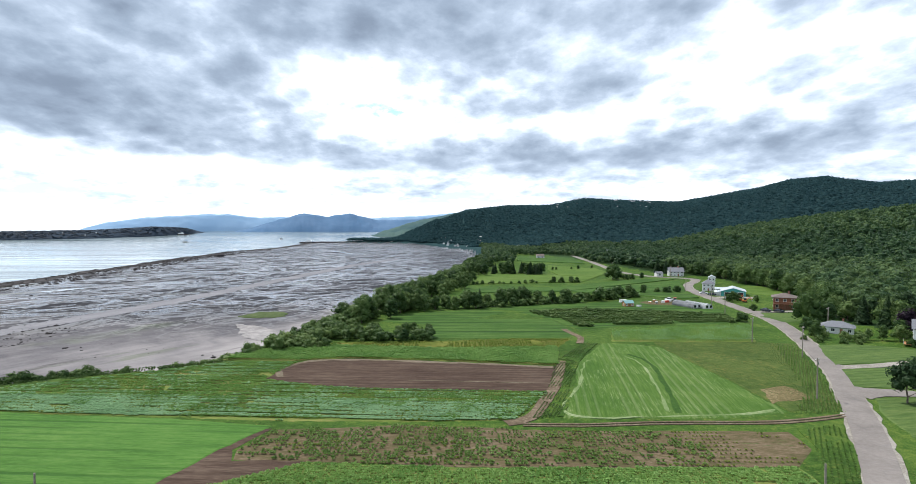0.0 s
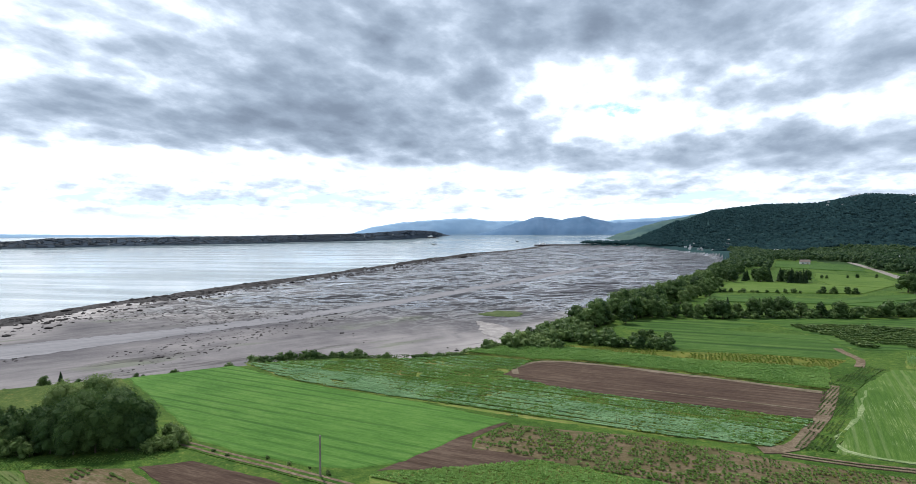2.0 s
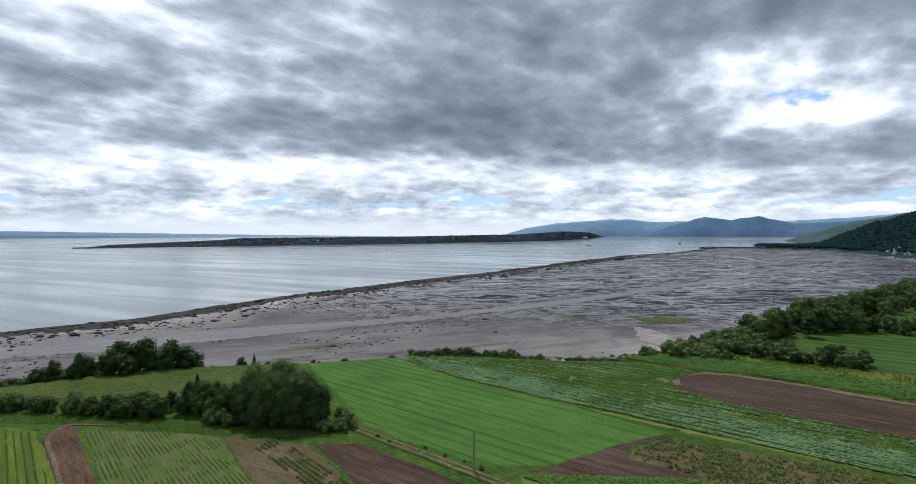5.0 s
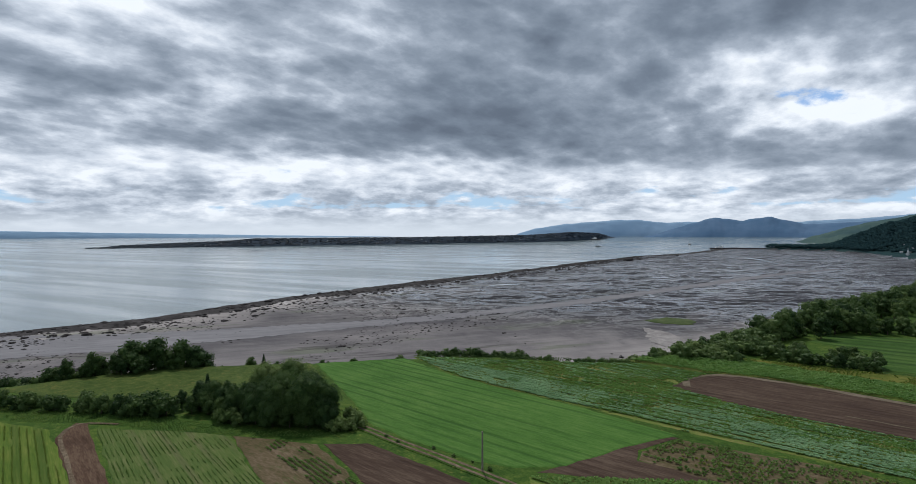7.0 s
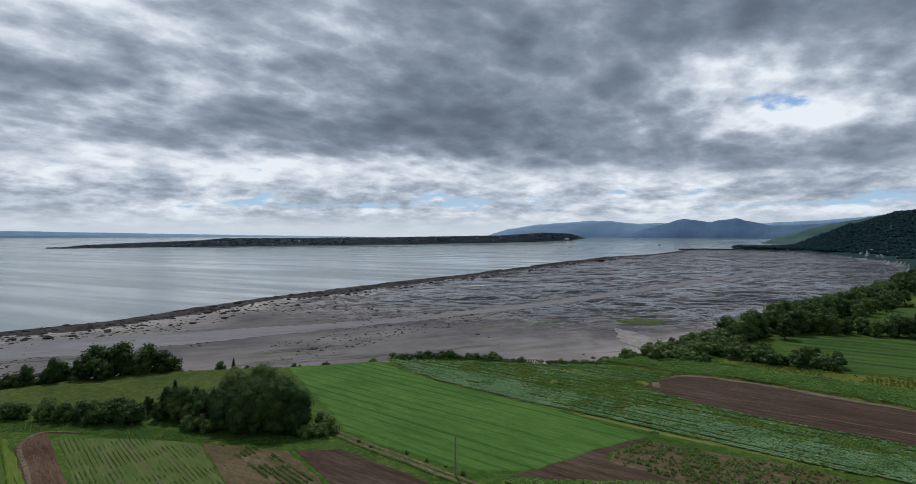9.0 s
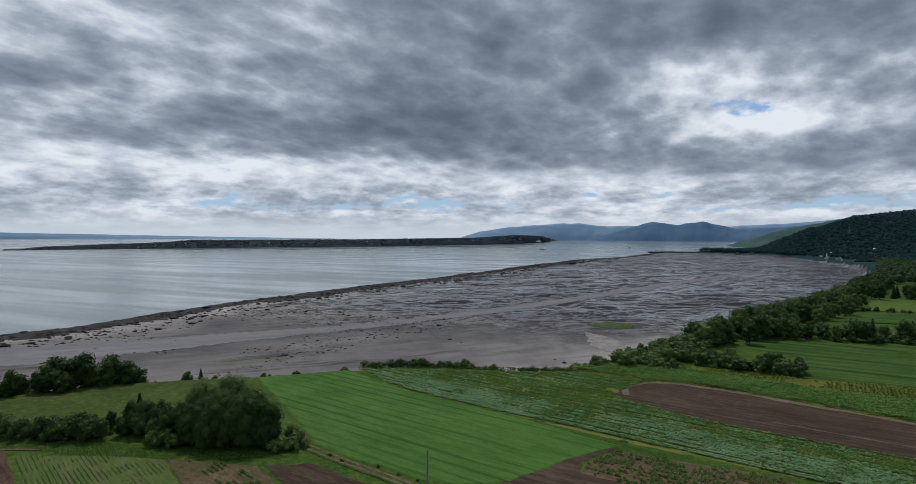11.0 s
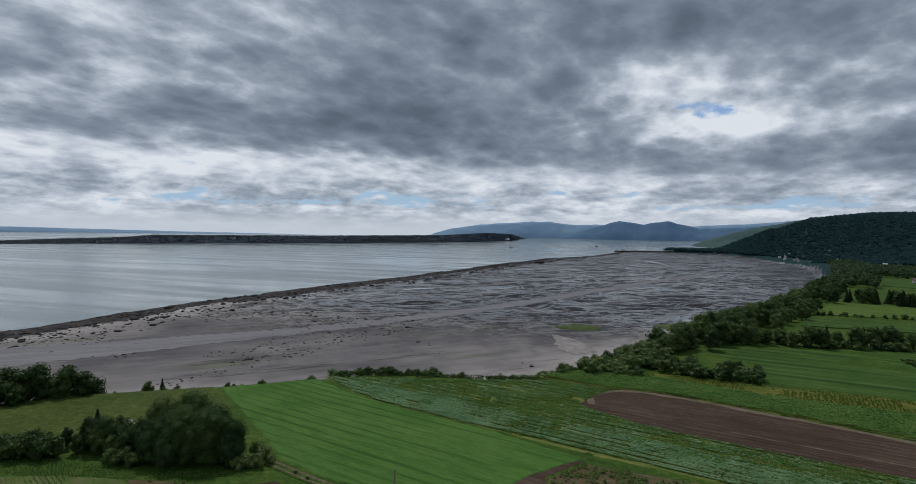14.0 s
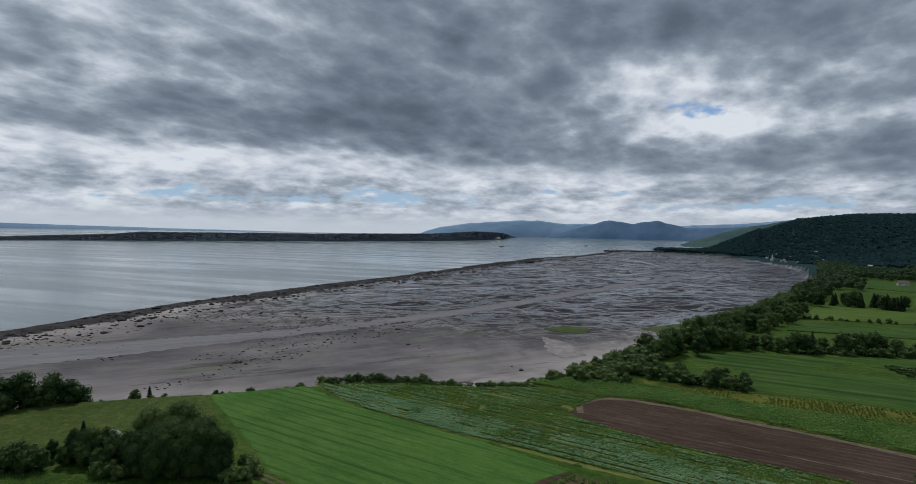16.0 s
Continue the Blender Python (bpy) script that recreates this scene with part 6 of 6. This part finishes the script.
for k in range(12):
    bm = bmesh.new()
    box(bm, (-4.9 + 0.9 * k, -7.1, 3.6), (0.10, 0.06, 1.0))
    part("baluster", bm, M["log_wall"], balcony)
bm = bmesh.new()
rod(bm, (-5.2, -7.1, 4.1), (5.2, -7.1, 4.1), 0.06)
part("handrail", bm, M["log_wall"], balcony)
house("log_house_wing", "low brown wing of the log house", 151, 252.5, -28, 6, 6, 3.6, "hip", 1.2, "log_wall", "brown_roof", 1, 0.6, 2, False, k_=0.86)
house("bungalow", "white bungalow with a grey hip roof", 133, 201, -34, 11.5, 7.6, 2.6, "hip", 2.0, "white_wall", "grey_roof", 1, 0.7, 4, True, True, k_=0.84)
white2 = house("white_house", "white two-storey house with a wooden deck", 146, 176, -38, 9.5, 8, 5.6, "gable", 2.2, "white_wall", "grey_roof", 2, 0.5, 3, True)
bm = bmesh.new()
box(bm, (-5.5, -2, 0.5), (3.2, 5, 0.2))
for xx in (-7.0, -4.2):
    for yy in (-4.4, 0.4):
        box(bm, (xx, yy, 0.1), (0.14, 0.14, 1.0))
deck = part("deck", bm, M["wood_wall"], white2)
for k in range(9):
    bm = bmesh.new()
    box(bm, (-7.05, -4.4 + 0.6 * k, 1.05), (0.06, 0.06, 1.0))
    part("baluster", bm, M["trim"], deck)
bm = bmesh.new()
box(bm, (-7.05, -2, 1.55), (0.08, 5.1, 0.08))
part("handrail", bm, M["trim"], deck)
house("white_house", "white house with a grey gable roof at the road bend", 167, 441, -10, 10.5, 8, 3.6, "gable", 2.8, "white_wall", "grey_roof", 2, 0.5, 4, True, True)
house("shed", "small white shed beside the bend", 153, 438, 10, 5, 4, 2.4, "gable", 1.2, "white_wall", "grey_roof", 1, 0.3, 1, False, side_wins=0)
house("shed", "orange-brown wooden shed with a faded teal roof", 80, 270, 12, 6, 4.4, 2.3, "gable", 1.5, "wood_wall", "teal_roof", 1, 0.35, 3, True, side_wins=1, k_=0.72)
house("barn", "large white barn beside the far road", 190, 722, 8, 16, 10, 6, "gable", 3, "white_wall", "white_roof", 1, 0.4, 3, False, category="barn")
house("white_house", "white house beside the far road", 206, 715, -10, 10, 8, 4.5, "gable", 2.5, "white_wall", "grey_roof", 1, 0.4, 3, True)
house("red_shed", "small house with a red-brown roof", 100, 700, 0, 9, 7, 3, "gable", 2.2, "white_wall", "brown_roof", 1, 0.4, 2, True)


def hoop_house(x, y, rz, w, length, h, mat, label):
    o = thing("greenhouse", label, "greenhouse", pose(x, y, z_at(x, y), 0, 0, rz), "hoop greenhouses beside the road")
    n = 14
    arc = [(-(w / 2) * math.cos(math.pi * k / n), h * math.sin(math.pi * k / n) ** 0.8) for k in range(n + 1)]
    bm = bmesh.new()
    rows_ = [[bm.verts.new((px, length * j / 8, pz - 0.1)) for px, pz in arc] for j in range(9)]
    for a, b in zip(rows_, rows_[1:]):
        for k in range(n):
            bm.faces.new((a[k], a[k + 1], b[k + 1], b[k]))
    bmesh.ops.solidify(bm, geom=bm.faces[:], thickness=0.05)
    part("cover", bm, mat, o)
    for yy in (0.06, length - 0.06):
        bm = bmesh.new()
        bm.faces.new([bm.verts.new((px * 0.99, yy, pz * 0.99 - 0.1)) for px, pz in arc])
        ext = bmesh.ops.extrude_face_region(bm, geom=bm.faces[:])
        bmesh.ops.translate(bm, verts=[e for e in ext["geom"] if isinstance(e, bmesh.types.BMVert)], vec=(0, 0.05, 0))
        part("end_wall", bm, M["white_wall"], o)
    for j in range(9):
        bm = bmesh.new()
        for k in range(n):
            rod(bm, (arc[k][0] * 1.01, length * j / 8, arc[k][1] * 1.01 - 0.1), (arc[k + 1][0] * 1.01, length * j / 8, arc[k + 1][1] * 1.01 - 0.1), 0.05, n=5)
        part("hoop", bm, M["steel"], o)
    for xx in (-w * 0.25, w * 0.25):
        bm = bmesh.new()
        box(bm, (xx, -0.02, 1.0), (1.1, 0.1, 1.2))
        part("vent", bm, M["glass"], o)


hoop_house(109.3, 262, 20, 4.6, 14, 2.5, M["poly_dark"], "weathered grey hoop greenhouse")
hoop_house(114.0, 260.4, 20, 4.4, 14, 2.4, M["poly_sheet"], "pale hoop greenhouse with a white arched end")


# ---- vehicles and yard things ----
def wheel(o, x, y, r, w):
    bm = bmesh.new()
    rod(bm, (x - w / 2, y, r), (x + w / 2, y, r), r, n=16)
    t = part("wheel", bm, M["rubber"], o)
    bm = bmesh.new()
    rod(bm, (x - w / 2 - 0.02, y, r), (x + w / 2 + 0.02, y, r), r * 0.55, n=12)
    part("rim", bm, M["steel"], t)


def car(x, y, rz, paint, label, name="car"):
    o = thing(name, label, "car", pose(x, y, z_at(x, y) + 0.2, 0, 0, rz), "parked cars")
    bm = bmesh.new()
    vs = box(bm, (0, 0, 0.62), (1.75, 4.3, 0.62))
    bmesh.ops.bevel(bm, geom=bm.edges[:], offset=0.12, segments=2, affect="EDGES")
    part("body", bm, M[paint], o)
    bm = bmesh.new()
    vs = box(bm, (0, 0.15, 1.14), (1.6, 2.3, 0.56))
    for v in vs:
        if v.co.z > 1.2:
            v.co.x, v.co.y = v.co.x * 0.82, 0.15 + (v.co.y - 0.15) * 0.72
    part("cabin", bm, M["glass"], o, "dark glass cabin")
    bm = bmesh.new()
    box(bm, (0, 0.15, 1.44), (1.3, 1.6, 0.06))
    part("car_roof", bm, M[paint], o)
    for xx in (-0.8, 0.8):
        for yy in (-1.35, 1.35):
            wheel(o, xx, yy, 0.32, 0.22)


car(138.2, 312, 60, "car_dark", "dark car parked in the farm yard")
car(136, 318, 75, "car_white", "white car parked beside the farmhouse")
car(134.5, 250.5, 40, "car_dark", "dark car on the gravel drive")
car(138.5, 247.5, 30, "car_dark", "dark pickup beside the log house")
car(106.5, 289, 80, "car_white", "white car parked among farm gear")


def tractor(x, y, rz):
    o = thing("tractor", "red farm tractor standing on bare soil", "tractor", pose(x, y, z_at(x, y), 0, 0, rz))
    bm = bmesh.new()
    box(bm, (0, -1.0, 1.15), (0.8, 1.9, 0.75))
    box(bm, (0, 0.4, 0.9), (0.9, 1.2, 0.6))
    bmesh.ops.bevel(bm, geom=bm.edges[:], offset=0.06, segments=1, affect="EDGES")
    part("body", bm, M["red_paint"], o)
    bm = bmesh.new()
    box(bm, (0, 0.55, 1.85), (1.3, 1.3, 1.1))
    part("cab", bm, M["glass"], o)
    bm = bmesh.new()
    box(bm, (0, 0.55, 2.45), (1.5, 1.5, 0.12))
    part("cab_roof", bm, M["red_paint"], o)
    for xx in (-0.85, 0.85):
        wheel(o, xx, 0.8, 0.8, 0.45)
        wheel(o, xx * 0.9, -1.5, 0.48, 0.3)


tractor(107, 281.5, 70)


def excavator(x, y, rz):
    o = thing("excavator", "orange excavator parked in the farm yard", "excavator", pose(x, y, z_at(x, y), 0, 0, rz) @ Matrix.Diagonal((0.7, 0.7, 0.7, 1)))
    for s in (-1, 1):
        bm = bmesh.new()
        box(bm, (s * 0.95, 0, 0.4), (0.5, 3.2, 0.8))
        bmesh.ops.bevel(bm, geom=bm.edges[:], offset=0.2, segments=2, affect="EDGES")
        part("crawler_track", bm, M["rubber"], o)
    bm = bmesh.new()
    box(bm, (0, 0.4, 1.35), (2.3, 2.9, 0.95))
    bmesh.ops.bevel(bm, geom=bm.edges[:], offset=0.1, segments=1, affect="EDGES")
    part("body", bm, M["rust_orange"], o)
    bm = bmesh.new()
    box(bm, (-0.6, -0.5, 2.4), (1.0, 1.4, 1.3))
    part("cab", bm, M["glass"], o)
    bm = bmesh.new()
    rod(bm, (0.3, -0.9, 1.8), (0.3, -3.2, 3.9), 0.2, 0.16)
    rod(bm, (0.3, -3.2, 3.9), (0.3, -4.6, 2.0), 0.16, 0.12)
    arm = part("boom", bm, M["rust_orange"], o)
    bm = bmesh.new()
    box(bm, (0.3, -4.7, 1.6), (0.9, 0.7, 0.8))
    part("bucket", bm, M["steel"], arm)


excavator(141.5, 283, 50)
excavator(142.5, 290, 120)


def crate(x, y, s, mat, label, rz=0):
    o = thing("farm_crate", label, "crate", pose(x, y, z_at(x, y) + 0.08, 0, 0, rz), "crates and gear on bare soil")
    bm = bmesh.new()
    box(bm, (0, 0, s[2] / 2), s)
    bmesh.ops.bevel(bm, geom=bm.edges[:], offset=0.04, segments=1, affect="EDGES")
    part("box", bm, M[mat], o)
    bm = bmesh.new()
    box(bm, (0, 0, s[2] + 0.04), (s[0] + 0.1, s[1] + 0.1, 0.08))
    part("lid", bm, M["trim"], o)


field("farm_yard", "bare trodden soil with farm gear", [(92, 276), (102, 274), (112, 279), (114, 288), (100, 290), (90, 284)], M["soil_green"], 0.10, 0.8)
for x, y, s, m_, r in ((103, 283, (2.2, 1.2, 1.1), "red_paint", 20), (100.5, 281, (1.6, 1.2, 1.0), "trim", 40), (105, 286, (2.0, 2.0, 0.8), "trim", 10), (98, 286, (1.4, 1.2, 0.8), "wood_wall", 0), (94, 281, (1.6, 1.0, 0.7), "wood_wall", 60), (96.5, 279, (1.2, 1.0, 0.9), "steel", 0), (84.5, 268, (2.2, 1.0, 0.6), "trim", 20), (81.5, 283, (3.6, 1.8, 1.2), "trim", 5)):
    crate(x, y, s, m_, {"red_paint": "red farm box on bare soil", "trim": "white farm box in the grass", "wood_wall": "brown wooden crate on bare soil", "steel": "grey metal bin on bare soil"}[m_], r)


def utility_pole(x, y, h, arm=True, group="utility poles along the road", label="weathered wooden utility pole with a crossarm"):
    o = thing("utility_pole", label, "utility pole", pose(x, y, z_at(x, y), 0, 0, 35), group)
    bm = bmesh.new()
    rod(bm, (0, 0, -0.4), (0, 0, h), 0.17, 0.12, 10)
    part("pole", bm, M["pole_wood"], o)
    if arm:
        bm = bmesh.new()
        box(bm, (0, 0.1, h - 0.5), (1.9, 0.12, 0.12))
        a = part("crossarm", bm, M["pole_wood"], o)
        for xx in (-0.8, 0.0, 0.8):
            bm = bmesh.new()
            rod(bm, (xx, 0.1, h - 0.44), (xx, 0.1, h - 0.24), 0.06, 0.04, 8)
            part("insulator", bm, M["trim"], a)
        bm = bmesh.new()
        rod(bm, (0.25, 0, h - 1.6), (0.25, 0, h - 0.9), 0.18, n=10)
        part("transformer", bm, M["steel"], o)


for x, y, h in ((77, 122.5, 9.0), (97.5, 162, 9.0), (94.5, 184, 8.2), (112, 240.5, 8.5), (122.5, 277, 9), (131, 330, 9), (157, 424, 9), (126, 470, 9), (133, 206, 8)):
    utility_pole(x, y, h)
utility_pole(-53, 71.2, 6.2, False, "poles in the fields", "thin grey wooden pole beside the farm track")
utility_pole(45.5, 70.5, 7.6, False, "poles in the fields", "thin grey wooden pole at the field edge")


# ---- village, wharf and boats ----
rv = random.Random(4)
COT = house("cottage", "small white village house with a dark roof", 60, 1610, 20, 9, 7.5, 4.5, "gable", 2.6, "far_wall", "grey_roof", 1, 0.4, 2, True, group="houses of the village", k_=0.7)
COT2 = house("cottage", "village house with a pale metal roof", 66, 1660, -30, 10, 8, 4.0, "gable", 3.0, "far_wall", "white_roof", 1, 0.4, 2, True, group="houses of the village", k_=0.7)
VILLAGE = [(44, 1250), (36, 1400), (4, 1520), (-34, 1650), (-100, 1880), (-190, 2085), (-400, 2210)]
spots = []
for k in range(34):
    t_ = rv.uniform(0, 5.6)
    (ax_, ay_), (bx_, by_) = VILLAGE[int(t_)], VILLAGE[int(t_) + 1]
    f_ = t_ - int(t_)
    spots.append((ax_ + (bx_ - ax_) * f_ + rv.uniform(8, 60), ay_ + (by_ - ay_) * f_ + rv.uniform(0, 30)))
spots += [(rv.uniform(95, 190), rv.uniform(960, 1130)) for _ in range(10)]
spots += [(2360 * math.sin(radians(a)) * f, 2360 * math.cos(radians(a)) * f) for a, f in [(rv.uniform(9.5, 18.5), rv.uniform(0.80, 0.94)) for _ in range(26)]]
for i, (x, y) in enumerate(spots):
    copy_thing((COT, COT2)[i % 2], pose(x, y, z_at(x, y) + (6 if math.hypot(x, y) > 2000 and x > 100 else 0.3), 0, 0, rv.uniform(0, 360)) @ Matrix.Diagonal((1 / 0.7, 1 / 0.7, 1 / 0.7, 1)) @ Matrix.Diagonal((0.62, 0.62, 0.55, 1)))


def church(x, y, rz):
    o = house("church", "white village church with a pointed steeple", x, y, rz, 10, 20, 8, "gable_front", 4.5, "white_wall", "white_roof", 1, 0.4, 2, False, category="church", side_wins=4, k_=0.6)
    bm = bmesh.new()
    box(bm, (0, -11, 8), (4.4, 4.4, 17))
    st = part("steeple", bm, M["white_wall"], o)
    bm = bmesh.new()
    bmesh.ops.create_cone(bm, cap_ends=True, segments=8, radius1=2.7, radius2=0.05, depth=11, matrix=Matrix.Translation((0, -11, 22)))
    part("spire", bm, M["white_roof"], st)


church(-30, 1682, 175)


def boat(x, y, rz, length, label, name="boat"):
    o = thing(name, label, "boat", pose(x, y, SEA_LEVEL + float(lift(math.hypot(x, y))) - 0.3, 0, 0, rz), "boats on the river")
    k = length / 30
    bm = bmesh.new()
    sec = [(-1.0, 0.55), (-0.8, 0.9), (0.3, 1.0), (0.75, 0.75), (1.0, 0.05)]
    rows_ = []
    for t, w in sec:
        xx = t * length / 2
        rows_.append([bm.verts.new((xx, -w * 3.2 * k, 3.2 * k)), bm.verts.new((xx * 0.97, -w * 2.4 * k, -0.6)), bm.verts.new((xx * 0.97, w * 2.4 * k, -0.6)), bm.verts.new((xx, w * 3.2 * k, 3.2 * k))])
    for a, b in zip(rows_, rows_[1:]):
        for i in range(4):
            bm.faces.new((a[i], b[i], b[(i + 1) % 4], a[(i + 1) % 4]))
    bm.faces.new(rows_[0])
    bm.faces.new(rows_[-1][::-1])
    bmesh.ops.recalc_face_normals(bm, faces=bm.faces[:])
    part("hull", bm, M["hull"], o)
    bm = bmesh.new()
    box(bm, (-length * 0.12, 0, 4.6 * k), (length * 0.5, 4.4 * k, 2.8 * k))
    box(bm, (-length * 0.05, 0, 6.8 * k), (length * 0.2, 3.4 * k, 2.0 * k))
    part("superstructure", bm, M["trim"], o)
    bm = bmesh.new()
    rod(bm, (-length * 0.2, 0, 6 * k), (-length * 0.2, 0, 12 * k), 0.3 * k, 0.1 * k)
    part("mast", bm, M["steel"], o)


boat(-1550, 3235, 24, 60, "dark ferry with a white deckhouse off the island", "ferry")
boat(-1040, 2195, 20, 22, "small motor boat with white wake")
boat(-815, 2650, 70, 20, "small boat anchored in mid river")
boat(-545, 2112, 28, 46, "freighter moored at the end of the wharf", "ship")
wharf = thing("wharf", "long dark stone wharf with lamp posts at low tide", "wharf", pose(-500, 2165, SEA_LEVEL + float(lift(2220)), 0, 0, 25))
bm = bmesh.new()
box(bm, (0, 0, 1.2), (190, 9, 7))
bmesh.ops.bevel(bm, geom=bm.edges[:], offset=0.6, segments=1, affect="EDGES")
part("pier", bm, M["hull"], wharf)
for k in range(9):
    bm = bmesh.new()
    rod(bm, (-84 + 20 * k, 3.5, 4.6), (-84 + 20 * k, 3.5, 11), 0.25, 0.15)
    part("lamp_post", bm, M["steel"], wharf)

# ---- stones on the shore ----
rr_ = np.random.default_rng(31)


def stones(label, n, x, y, size, flat):
    t = [(ICO_V * rr_.uniform(0.75, 1.2, (12, 1)), ICO_F.tolist()) for _ in range(4)]
    s = size * rr_.lognormal(0, 0.5, n)
    pos = np.stack([x, y, height(x, y) + 0.05 * s], 1)
    return scatter_mesh("shore_stones", t, pos, np.stack([s, s * flat], 1), rr_.uniform(0, 6.28, n), rr_.integers(0, 4, n), M["weedy_rock"], label, "stones")


ny = rr_.uniform(30, 1500, 2600) ** 1.0
nx = water_edge(ny) + rr_.uniform(-4, 60, 2600) + 26 * fbm(water_edge(ny), ny, 70, 4, 11) * -1
stones("dark seaweed-covered rocks along the low-tide line", 2600, nx, ny, 1.0, 0.45)
sy = rr_.uniform(20, 330, 5600)
sx = rr_.uniform(-425, -215, 5600)
ok_ = (fbm(sx, sy, 40, 3, 91) > -0.05) & (beside(BLUFF, sx, sy) < -45)
stones("dark weed-covered stones scattered over the wet flat", int(ok_.sum()), sx[ok_], sy[ok_], 0.42, 0.35)
fy = rr_.uniform(250, 1300, 1800)
fx = rr_.uniform(-480, -60, 1800)
ok_ = (fbm(fx, fy, 80, 3, 93) > 0.08) & (beside(BLUFF, fx, fy) < -60)
stones("dark boulders and weed clumps on the mud flat", int(ok_.sum()), fx[ok_], fy[ok_], 0.55, 0.4)

# cottages along the island's shore
for k in range(22):
    a_ = rv.uniform(-66, -27)
    r_ = float(np.interp(a_, ISLE_AZ, ISLE_R)) + rv.uniform(6, 70)
    x_, y_ = r_ * math.sin(radians(a_)), r_ * math.cos(radians(a_))
    t_ = (r_ - float(np.interp(a_, ISLE_AZ, ISLE_R))) / 170
    b_ = SEA_LEVEL + float(lift(r_)) - 0.6
    top_ = 36.8 + (r_ + 170) * math.tan(radians(float(np.interp(a_, ISLE_AZ, ISLE_EL))))
    z_ = b_ + max(top_ - b_, 1.2) * float(np.interp(t_, [0, 0.02, 0.25, 0.6, 1.0], [0, 0.1, 0.45, 0.9, 1.0]))
    tagged(copy_thing((COT, COT2)[k % 2], pose(x_, y_, z_ + 1.0, 0, 0, rv.uniform(0, 360)) @ Matrix.Scale(0.7, 4)), "white cottage on the wooded island", group="cottages on the island")
